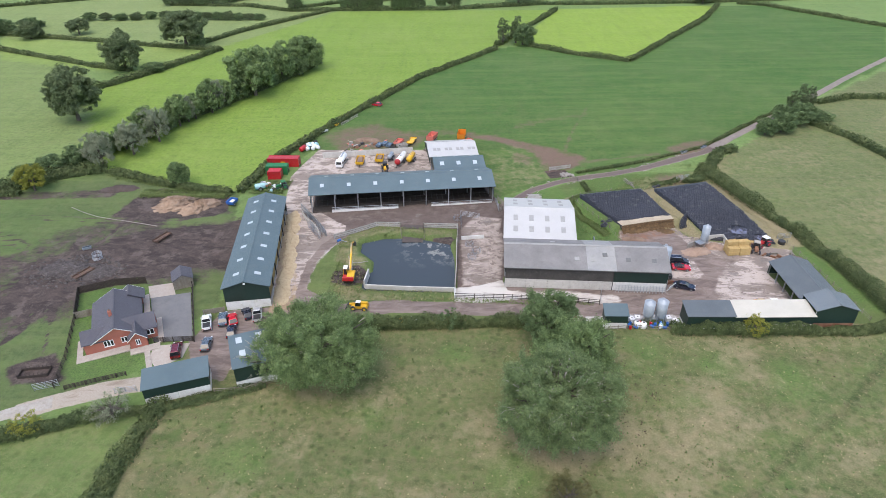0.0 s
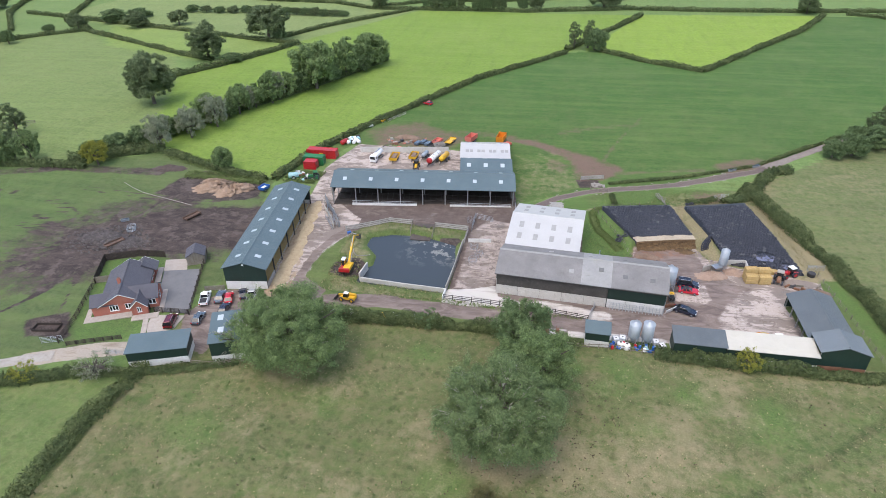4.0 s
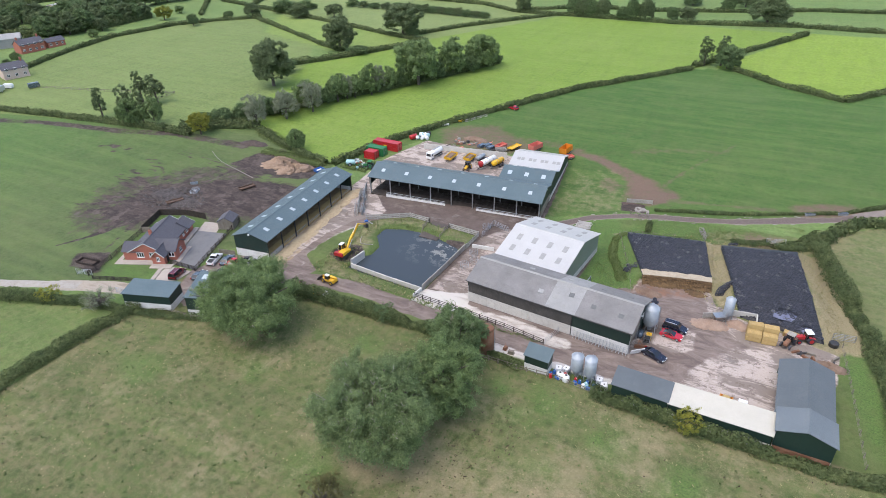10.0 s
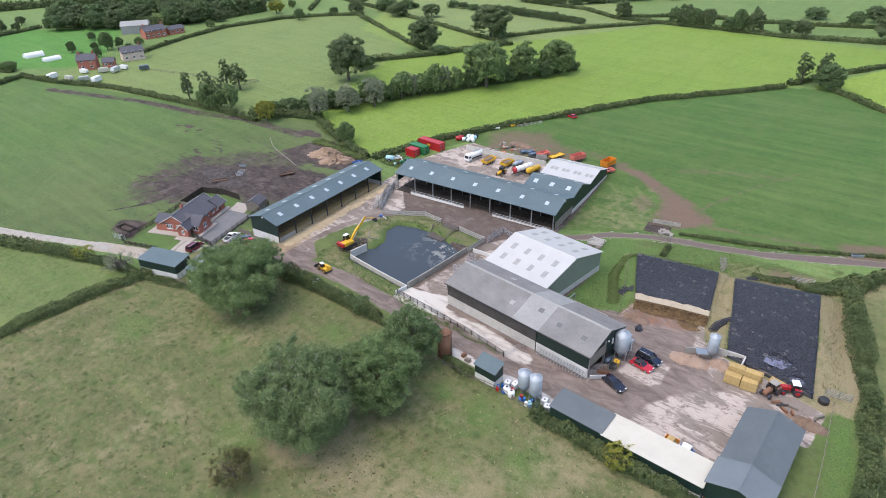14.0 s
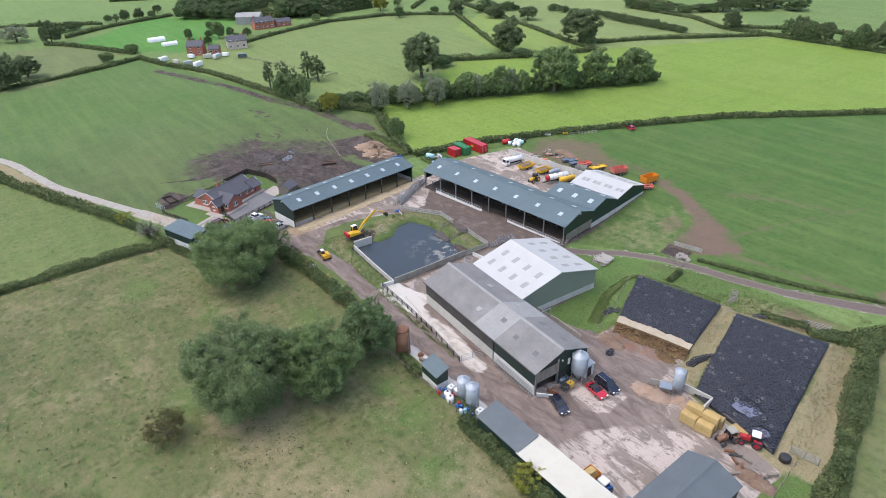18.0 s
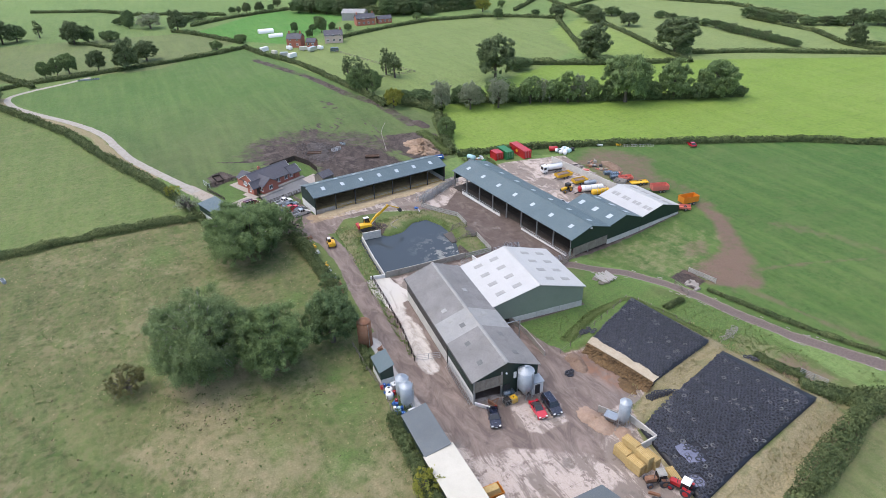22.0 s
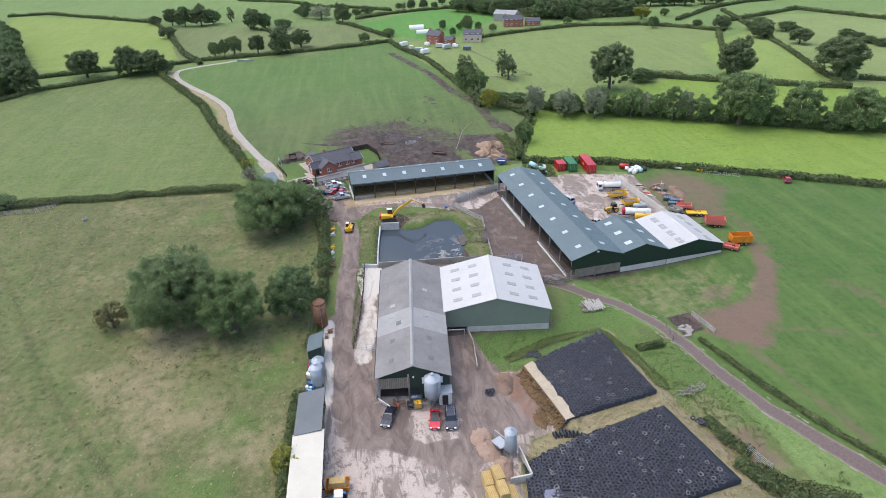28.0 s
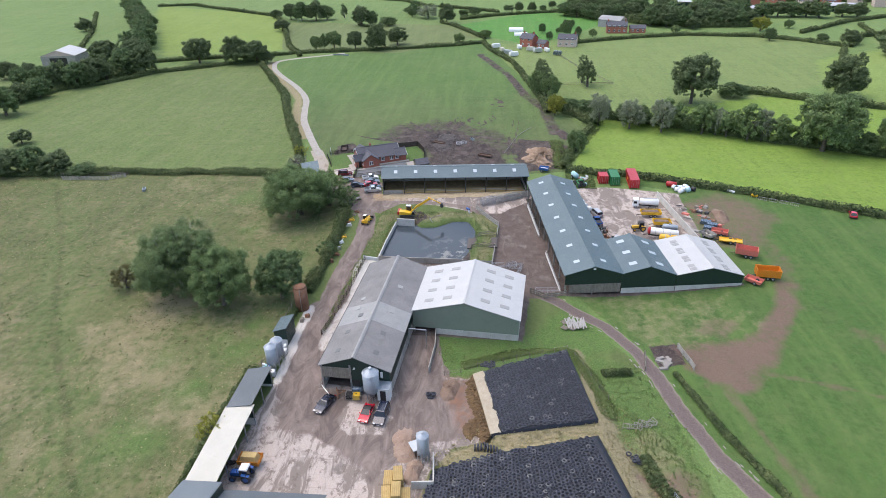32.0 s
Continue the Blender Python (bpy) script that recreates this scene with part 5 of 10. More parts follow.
gable_wall(imp, 18.3, 7.6, 3.1, 2.9, 3.8, 4.4, 0.1, M_GREEN)
gable_wall(imp, 5.0, 7.6, 4.3, 4.3, 3.8, 5.55, 2.5, M_GREEN)
panels(imp, (0.06, 0.05), (0.06, 7.55), -0.3, 1.18, 2, M_RUST)
part("rear_cladding", Geo().box(0.1, 0, 0.1, 5.0, 0.12, 4.1), M_GREEN, imp)
part("rear_cladding", Geo().box(5.05, 0, 0.1, 18.3, 0.12, 2.95), M_GREEN, imp)
posts(imp, [(5.2 + 3.25 * i, 7.4) for i in range(5)], -0.2, 2.8, 0.2, M_STEEL)
posts(imp, [(0.15, 7.5), (0.15, 0.1)], -0.2, 4.2, 0.2, M_WHITE, "corner_trim")


def mono(name, label, m, L, W, zb, zf, m_roof, base=0.9, open_back=True, lights=()):
    """A lean-to with one slope: v=0 is its low front, v=W its high back."""
    root = thing(name, m, label, "shed")
    o = 0.2
    k = (zb - zf) / W
    low = [(-o, -o, zf - o * k - 0.1), (L + o, -o, zf - o * k - 0.1), (L + o, W + o, zb + o * k - 0.1), (-o, W + o, zb + o * k - 0.1)]
    part("roof_slope", Geo().hull(low, [(x, y, z + 0.1) for x, y, z in low]), m_roof, root)
    part("front_cladding", Geo().box(0, 0, base, L, 0.1, zf - 0.1), M_GREEN, root)
    panels(root, (0, 0.05), (L, 0.05), -0.3, base - 0.02, max(1, round(L / 5)), M_WHITEWASH, 0.14)
    for u in (0.05, L - 0.05):
        ring = lambda a: [(a, 0.1, base), (a, W, base), (a, W, zb - 0.12), (a, 0.1, zf - 0.12)]
        part("end_cladding", Geo().hull(ring(u - 0.05), ring(u + 0.05)), M_GREEN, root)
        panels(root, (u, 0.15), (u, W), -0.3, base - 0.02, 1, M_WHITEWASH, 0.14)
    posts(root, [(0.15 + (L - 0.3) * i / max(1, round(L / 4)), W - 0.1) for i in range(max(1, round(L / 4)) + 1)], -0.2, zb - 0.1, 0.16, M_STEEL)
    if not open_back:
        part("back_cladding", Geo().box(0.05, W - 0.1, 0.0, L - 0.05, W, zb - 0.12), M_GREEN, root)
    for u, v in lights:
        z = zf + k * v
        ring = lambda d: [(u - 0.5, v - 0.7, z - k * 0.7 + d), (u + 0.5, v - 0.7, z - k * 0.7 + d), (u + 0.5, v + 0.7, z + k * 0.7 + d), (u - 0.5, v + 0.7, z + k * 0.7 + d)]
        part("rooflight", Geo().hull(ring(-0.03), ring(0.04)), M_GALV_SHEET, root)
    return root


mono("store_shed", "green clad lean-to with a dark grey roof by the hedge", pose(45.1, 89.8, 0, 0, 0, -1), 8.6, 3.7, 4.0, 3.3, M_DARK_ROOF, 0.5)
mono("cream_roofed_shed", "long lean-to with a cream sheet roof by the hedge", pose(53.85, 89.5, 0, 0, 0, 0), 14.5, 4.2, 3.8, 3.25, M_CREAM_ROOF, 1.4)
mono("pump_house", "tiny green shed on a white block base", pose(30.0, 90.5, 0, 0, 0, -2), 4.2, 2.3, 3.9, 3.1, M_SLATE_ROOF, 1.3, False)
mono("garage_shed", "green clad shed with a grey sheet roof on white panels", pose(-48.3, 72.0, 0, 0, 0, 18.5), 10.1, 4.5, 3.75, 3.35, M_SLATE_ROOF, 1.35)
mono("workshop_shed", "green clad workshop with rooflights on white panels", pose(-34.5, 75.6, 0, 0, 0, 20), 8.0, 7.6, 5.2, 4.4, M_SLATE_ROOF, 1.4, lights=[(1.8, 3.0), (5.0, 3.3), (1.5, 6.2), (4.9, 6.4)])


# ---- trees and hedges ----
def leaf_mesh(name, centres, radii, per, size, material, seed, flat=0.75, core=0.0):
    """A crown: clumps round the given centres, each a shell of many small leaves turned every way."""
    r = np.random.RandomState(seed)
    P, D = [], []
    for c, rad in zip(centres, radii):
        k = max(8, int(per * rad * rad))
        d = r.normal(size=(k, 3))
        d /= np.linalg.norm(d, axis=1)[:, None]
        rr = rad * (core + (1 - core) * r.rand(k) ** 0.45)[:, None]
        reach = np.exp(0.3 * r.normal(size=3)) * (1, 1, flat)
        q = np.array(c) + d * rr * reach * np.exp(0.22 * r.normal(size=(k, 1)))
        P.append(q)
        D.append(d)
    P = np.concatenate(P)
    k = len(P)
    s = size * (0.6 + 0.8 * r.rand(k))[:, None]
    out = np.concatenate(D) + (0, 0, 0.25) + 0.55 * r.normal(size=(k, 3))
    out /= np.linalg.norm(out, axis=1)[:, None]
    a = np.cross(out, r.normal(size=(k, 3)))
    a /= np.linalg.norm(a, axis=1)[:, None]
    b = np.cross(out, a)
    V = np.stack([P - a * s, P + b * s * 0.55, P + a * s, P - b * s * 0.55], 1).reshape(-1, 3)
    me = bpy.data.meshes.new(name)
    me.vertices.add(len(V))
    me.vertices.foreach_set("co", V.astype(np.float32).ravel())
    me.loops.add(len(V))
    me.loops.foreach_set("vertex_index", np.arange(len(V), dtype=np.int32))
    me.polygons.add(k)
    me.polygons.foreach_set("loop_start", np.arange(0, len(V), 4, dtype=np.int32))
    me.update(calc_edges=True)
    me.materials.append(material)
    return me


def crown_shape(seed, h, w, n, low=0.22, lean=0.0, tall=1.0):
    """Clump centres and sizes over the uneven dome of a crown of height h and width w, with boughs that bulge from it."""
    r = random.Random(seed)
    bulges = []
    for i in range(11):
        a, u = 6.283 * i * 0.618 + r.uniform(-0.3, 0.3), r.uniform(-0.35, 0.95)
        s = math.sqrt(1 - u * u)
        bulges.append((Vector((s * math.cos(a), s * math.sin(a), u)), r.uniform(0.12, 0.34)))
    zc, zr = h * (low + 1) * 0.5, h * (1 - low) * 0.5
    out, rad = [], []
    while len(out) < n:
        a, u = r.uniform(0, 6.283), r.uniform(-0.9, 1)
        s = math.sqrt(1 - u * u)
        d = Vector((s * math.cos(a), s * math.sin(a), u))
        k = 0.76
        for b, amount in bulges:
            k = max(k, 0.76 + amount * max(0.0, 1 - (d - b).length / 0.62) ** 0.7)
        k *= r.uniform(0.72, 1.03) if r.random() < 0.72 else r.uniform(0.3, 0.75)
        side = 1.06 if u > -0.1 else 1.06 * (1 - u * u) ** -0.4
        cr = w * (0.035 + 0.075 * r.random() ** 1.6) * tall
        out.append((d.x * k * side * (w * 0.52), d.y * k * side * (w * 0.52), max(cr * 0.5, zc + d.z * k * zr * 1.05)))
        rad.append(cr)
    return out, rad


def trunk_geo(seed, h, w, centres, limbs):
    r = random.Random(seed)
    g = Geo()
    base = max(0.16, w * 0.045)
    top = (r.uniform(-0.04, 0.04) * w, r.uniform(-0.04, 0.04) * w, h * 0.5)
    g.tube((0, 0, -0.3), (top[0] * 0.4, top[1] * 0.4, h * 0.22), base * 1.25, base * 0.85, 8)
    g.tube((top[0] * 0.4, top[1] * 0.4, h * 0.2), top, base * 0.88, base * 0.5, 8)
    for c in r.sample(centres, min(limbs, len(centres))):
        s = r.uniform(0.2, 0.5)
        a = (top[0] * s, top[1] * s, h * s)
        m = tuple((a[i] + c[i]) / 2 + r.uniform(-0.04, 0.04) * w for i in range(3))
        g.tube(a, m, base * 0.42, base * 0.26, 6).tube(m, c, base * 0.26, base * 0.08, 5)
    return g


def tree(name, x, y, h, w, material, label, seed, n=40, per=60, size=0.22, low=0.2, limbs=12, flat=0.8, turn=0.0, group="", tall=1.0, core=0.0, twigs=0):
    root = thing(name, placed(x, y, turn), label, "tree" if h > 3.5 else "bush", group)
    c, rad = crown_shape(seed, h, w, n, low, 0, tall)
    part("trunk", trunk_geo(seed, h, w, c, limbs), M_BARK, root)
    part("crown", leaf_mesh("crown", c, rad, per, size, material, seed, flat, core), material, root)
    if twigs:
        r, g = random.Random(seed + 1), Geo()
        for q in r.sample(c, min(twigs, len(c))):
            q = Vector(q)
            a = Vector((q.x * 0.8, q.y * 0.8, h * 0.3 + (q.z - h * 0.3) * 0.86))
            for k in range(3):
                d = Vector((q.x, q.y, (q.z - h * 0.3) * 0.8)).normalized()
                m = a + d * r.uniform(0.9, 1.5) + Vector((r.uniform(-0.5, 0.5), r.uniform(-0.5, 0.5), r.uniform(0.1, 0.5)))
                e = m + d * r.uniform(0.2, 0.7) + Vector((r.uniform(-0.5, 0.5), r.uniform(-0.5, 0.5), r.uniform(-0.7, 0.1)))
                g.tube(a, m, 0.055, 0.04, 3).tube(m, e, 0.04, 0.018, 3)
        part("bare_branches", g, M_TWIG, root, "pale grey half-bare branches", kind="stuff")
    return root


# the trees that stand nearest the camera
tree("ash_tree", -20.8, 79.0, 12.6, 17.6, M_LEAF_ASH, "broad green ash tree standing in the hedge", 3, 300, 400, 0.13, 0.05, 30, twigs=60)
tree("willow_tree", 16.5, 65.2, 14.6, 16.5, M_LEAF_GREY, "large grey-green willow tree in the pasture", 11, 420, 390, 0.125, 0.04, 60, twigs=300)
tree("willow_tree", 21.6, 75.8, 13.2, 12.5, M_LEAF_ASH, "green tree grown together with the willow", 17, 240, 420, 0.13, 0.06, 34)
tree("oak_tree", 18.8, 86.8, 11.4, 9.8, M_LEAF_OAK, "dark green oak tree beside the farm track", 23, 220, 380, 0.15, 0.05, 26)
tree("ash_tree", -29.4, 79.2, 8.6, 9.5, M_LEAF_ASH, "thin-leaved young ash tree over the workshop roof", 67, 90, 190, 0.12, 0.1, 30, twigs=30)
tree("hawthorn_bush", 16.4, 52.4, 5.6, 6.6, M_LEAF_BROWN, "low brownish thorn bush alone in the pasture", 29, 120, 300, 0.11, 0.02, 26)
tree("hawthorn_bush", 57.0, 88.3, 4.6, 4.6, M_LEAF_YELLOW, "yellowing bush against the cream-roofed shed", 31, 90, 360, 0.11, 0.05, 12)
tree("bare_shrub", -52.5, 69.5, 4.6, 7.0, M_LEAF_PALE, "half-bare grey shrub by the lane", 37, 90, 130, 0.10, 0.06, 40)
tree("yellow_bush", -64.5, 66.8, 3.2, 5.0, M_LEAF_YELLOW, "yellowish low bush in the lane hedge", 41, 60, 330, 0.11, 0.05, 8)
tree("roadside_bush", -26.5, 91.5, 5.0, 5.5, M_LEAF_ASH, "rough green bush beside the farm track", 43, 80, 330, 0.12, 0.05, 10)

# masters for the other trees, then their copies
KINDS = {}
for k, (m, lab, per, n, size, w, low) in enumerate((
        (M_LEAF_FAR, "dark green hedgerow oak tree", 330, 210, 0.2, 10, 0.03),
        (M_LEAF_ASH, "mid green ash tree in a hedgerow", 320, 200, 0.2, 10, 0.05),
        (M_LEAF_OAK, "dense dark green hedgerow tree", 330, 210, 0.2, 10, 0.02),
        (M_LEAF_FAR, "tall narrow dark green tree", 420, 150, 0.17, 5.5, 0.04),
        (M_LEAF_PALE, "thin grey-leaved tree by the stream", 170, 150, 0.17, 10, 0.06),
        (M_LEAF_YELLOW, "yellowing bush in the field edge", 300, 130, 0.2, 10, 0.02))):
    for v in range(1 if k in (3, 5) else 2):
        c, rad = crown_shape(60 + k + 20 * v, 10, w, n, low)
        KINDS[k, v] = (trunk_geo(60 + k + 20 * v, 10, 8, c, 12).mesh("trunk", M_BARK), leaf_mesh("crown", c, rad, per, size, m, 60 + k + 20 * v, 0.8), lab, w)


def plant(kind, group, rows, name="field_tree"):
    """Copies of a master tree at (x, y, height, width)."""
    for i, (x, y, h, w) in enumerate(rows):
        tm, cm, lab, mw = KINDS.get((kind, i % 2), KINDS[kind, 0])
        root = thing(name, placed(x, y, (x * 37 + y * 91) % 360), lab, "tree", group)
        root.scale = (w / mw, w / mw, h / 10)
        part("trunk", tm, None, root)
        part("crown", cm, None, root)


plant(0, "great trees of the stream field", [(-125, 205, 19, 17), (-135, 266, 15.5, 15), (-123, 306, 17, 20), (-208, 324, 8.5, 12), (-188, 333, 8, 11), (-240, 318, 7.2, 10)])
plant(2, "bushes at the field corners", [(-134, 223, 6, 10), (-139, 229, 3.4, 6), (-122, 263, 4.2, 8.4), (-117, 305, 6, 8), (-229, 335, 7.5, 15), (-222, 348, 6, 10), (-219, 353, 3.2, 5.5), (-252, 281, 7.2, 6.5), (-254, 311, 2.6, 5.4), (-250, 308, 4.2, 5.6)])
plant(3, "narrow trees by the paddock", [(-157, 148.5, 11.6, 4.7), (-142, 148, 14.2, 6.5), (-158, 167, 12.5, 5.8), (-151.5, 168.5, 11.5, 7), (-137, 150, 12, 5)])
plant(1, "pale trees by the paddock", [(-139, 147, 10.5, 9), (-133, 151.5, 9.6, 7)])
plant(5, "yellowing bushes", [(-110.5, 151.4, 8, 7), (-283, 287, 8.7, 10)])
plant(1, "belt of trees along the stream", [(-70.5, 230.5, 19, 17.5), (-64, 248.5, 15.4, 12.6), (-57.5, 264, 15, 15), (-81, 211.5, 12, 8.6), (-88, 199, 11, 8.2), (-94, 189, 10.5, 10.2), (-85, 206, 9, 7.5), (-78.5, 220, 9, 8)])
plant(2, "belt of trees along the stream", [(-75, 227, 8.4, 7), (-67.5, 241, 7.6, 7.4), (-59, 256.5, 7, 7.4), (-54, 273, 4, 5), (-90.5, 196, 6.4, 7), (-98, 180, 7.6, 8), (-103, 176, 7, 7.5), (-107, 168, 6.4, 7), (-112, 163, 5.5, 8), (-116, 158, 5, 7.5)])
plant(4, "grey trees along the stream", [(-98.5, 166, 12, 8.4), (-94, 176, 10.4, 9.6), (-90, 186, 11.6, 9), (-80, 215.5, 11, 6.4), (-86.5, 203, 9.5, 6)])
plant(1, "small tree in the field edge", [(-72.5, 155.4, 7.4, 6)])
plant(3, "thin trees at the field corner", [(29.5, 304.5, 13, 6), (36, 307, 13.5, 6)])
plant(2, "thin trees at the field corner", [(39, 303.5, 10, 11)])
plant(3, "thicket by the lane", [(120, 206, 8.4, 3.4), (121.4, 203, 11.5, 4.4), (125.4, 205, 10, 4.4)])
plant(2, "thicket by the lane", [(118, 195, 7.6, 9), (109, 188.5, 7.2, 8), (103, 186.5, 5.6, 6.5), (113.5, 198.5, 6, 6), (126, 198, 3.4, 9)])
plant(2, "trees of the western wood", [(-109, -68, 12, 12.5), (-154, -92, 9.7, 10), (-151, -79, 11, 11), (-154, -65.5, 12, 11), (-182, -57, 12.5, 13), (-224, -74, 15, 16), (-246, -81, 14, 13), (-262, -88, 15.5, 14), (-296, -106, 14, 15), (-329, -128, 14.5, 17), (-366, -150, 14, 16), (-404, -174, 14, 16), (-136, -72, 9, 10)])
plant(0, "trees of the western wood", [(-164, -62, 12, 13), (-190, -62, 10, 12), (-203, -80, 13, 15), (-171, -112, 8.3, 10.6), (-160, -92, 10.5, 9.4), (-154, -74, 11.6, 9.8), (-157, -61, 10.4, 8), (-182, -47, 13.4, 12.6), (-204, -64, 13, 13), (-213, -68, 12, 12), (-278, -97, 13, 13), (-312, -117, 13, 14), (-348, -139, 13, 15), (-128, -76, 8, 9)])
plant(3, "dark conifer in the western wood", [(-168, -59.6, 13.4, 7)])
plant(0, "overgrown hedge trees", [(-46, -20, 8, 10.5), (-48.4, -6, 6.4, 9.2), (-74.5, -36.5, 5, 7.2), (-45, -34, 9, 11)])
plant(2, "overgrown hedge trees", [(-48.5, -14, 8.4, 9.5), (-47.6, 3, 3.2, 8), (-46, -27, 8, 10), (-44, -46, 9, 11)])
plant(0, "hedgerow oaks by the lane end", [(-205, -29, 13.4, 15), (-204, -8, 13.4, 14.6), (-204, 3, 12, 13.4), (-204, 8.5, 6.6, 6.4)])
plant(1, "young trees by the far lane", [(-239, 25.6, 8, 6.2), (-239, 30.6, 8.7, 5), (-241.5, 35.6, 10.3, 8.6), (-258, 107, 5.2, 7.4), (-270, 122, 5.2, 6.8)])
plant(0, "trees by the far lane", [(-239.5, 48.4, 10.4, 9), (-235, 61.5, 14, 11.5), (-251, 71, 10.2, 12), (-312, -159, 8.6, 11)])
plant(0, "trees round the western fields", [(-304, -15, 7.2, 10.2), (-363, -38, 5.8, 9.4), (-354, -24, 11.8, 10), (-347, -3, 13.5, 13.4), (-320, 36, 13.5, 12.6), (-369, 110, 5.2, 5.4), (-374.5, 145, 7.8, 6.6), (-379, 155, 6.6, 6.6), (-393, 171, 5.6, 6), (-330, 94, 12.4, 11)])
plant(2, "trees round the western fields", [(-348, -14, 13.5, 11.2), (-351, 4, 10.5, 11.2), (-322, 43.4, 9.8, 8.2), (-358, 66.5, 7, 6.2), (-371, 67, 10, 8.8), (-378, 61, 4.6, 7), (-364, 104, 4.2, 7.6), (-366, 113, 5.7, 7.8), (-382, 136, 4.6, 4.6), (-319, 55, 6.4, 10.6), (-378, 163, 4.4, 5.4)])
plant(4, "grey willow in the western fields", [(-350, 79, 9.6, 16)])
plant(3, "narrow trees by the western wood", [(-358, 15.5, 10.6, 5.4), (-375, 139.4, 5.8, 4.4)])
plant(2, "garden trees of the far houses", [(-285, 157, 6, 4.6), (-281, 167, 4.4, 4), (-276, 178, 5.4, 4), (-307, 177, 4.6, 4.4), (-262, 160, 5, 4), (-258, 175, 5, 4.4), (-256, 150, 5.5, 4)])
plant(1, "garden trees of the far houses", [(-274, 170.5, 10, 7.4), (-282, 237, 4.2, 6.2), (-292, 307, 5.2, 5.8), (-270, 186, 4.6, 5)])
plant(2, "trees of the village wood", [(-354, 177, 9.2, 12), (-338, 193, 10.8, 13), (-331, 211, 11, 12.6), (-306, 227, 12, 12.6), (-300, 245, 13, 12), (-303, 265, 11, 12.4), (-302, 280, 10, 12), (-337, 308, 10, 13), (-336, 326, 10, 13), (-330, 341, 10.6, 13), (-372, 186, 12, 14), (-356, 204, 12, 14), (-346, 226, 13, 15), (-322, 244, 13, 14), (-330, 264, 13, 15), (-322, 282, 12, 14), (-362, 246, 13, 15), (-352, 272, 13, 15), (-390, 200, 13, 15), (-380, 232, 13, 15), (-340, 294, 12, 13)])
plant(0, "trees of the village wood", [(-348, 185, 9.8, 12), (-327, 201, 10.8, 12), (-332, 221, 11.4, 12.4), (-301, 236, 12.2, 12.6), (-292, 250, 7.4, 9), (-303, 256, 10.6, 12), (-302.6, 273, 11.4, 12), (-302, 287, 9, 11), (-336, 317, 10.4, 13), (-335, 335, 10, 13), (-333, 357, 8.6, 12.6), (-332, 366, 8.8, 12), (-364, 195, 12, 14), (-345, 212, 12, 13), (-318, 232, 12.5, 13), (-316, 256, 12.5, 13), (-318, 270, 12.5, 13), (-344, 246, 13, 15), (-340, 280, 12, 14), (-370, 216, 13, 15), (-378, 252, 13, 15), (-366, 290, 12, 14)])
plant(2, "bushy row across the northern pasture", [(-199, 368, 4.4, 7.8), (-181, 367, 3.9, 7.6), (-165, 370, 4.3, 6.8), (-150, 369, 4.6, 6.6), (-138, 367, 4.5, 6.5), (-126, 366.5, 4.5, 6.5), (-114, 365.5, 4.1, 6.5), (-102, 365, 3.6, 6.3)])
plant(0, "bushy row across the northern pasture", [(-190, 368, 4.1, 7.6), (-172.5, 368, 3.9, 7.5), (-157, 370, 4.6, 6.6), (-144, 368, 4.6, 6.6), (-132, 367, 4.4, 6.3), (-120, 366, 4.6, 6.5), (-108, 365.5, 3.8, 6.3)])
plant(2, "trees of the northern row", [(-168, 410, 6.8, 10.6), (-149, 408.5, 6, 9), (-135, 418.5, 4.8, 10), (-125, 431, 5.4, 8.4), (-114, 450, 8.4, 14), (-105, 472, 8.4, 13), (-90, 470, 9, 14)])
plant(0, "trees of the northern row", [(-158, 409, 6.2, 10), (-144, 414, 5, 9), (-129, 426, 5.4, 9.6), (-120, 437, 9, 12), (-107, 458, 9.6, 15)])
plant(0, "trees on the northern hedges", [(-87, 389.5, 11, 9.6), (-50, 391, 11, 10), (-38, 390, 10.6, 8.4), (-14, 391, 12, 9.6), (8, 396.5, 8.2, 9.8), (48, 406, 14, 20), (33, 452, 8.4, 12), (160, 400, 12, 11)])
plant(2, "trees on the northern hedges", [(-45, 390, 10, 9), (-26, 389, 7.4, 8), (-21, 388.5, 12, 7.4), (0, 395, 7.8, 6.6), (25, 435, 8.2, 8.6), (3, 448, 6.6, 12), (29, 465, 7, 9), (-56, 393, 9.5, 10)])


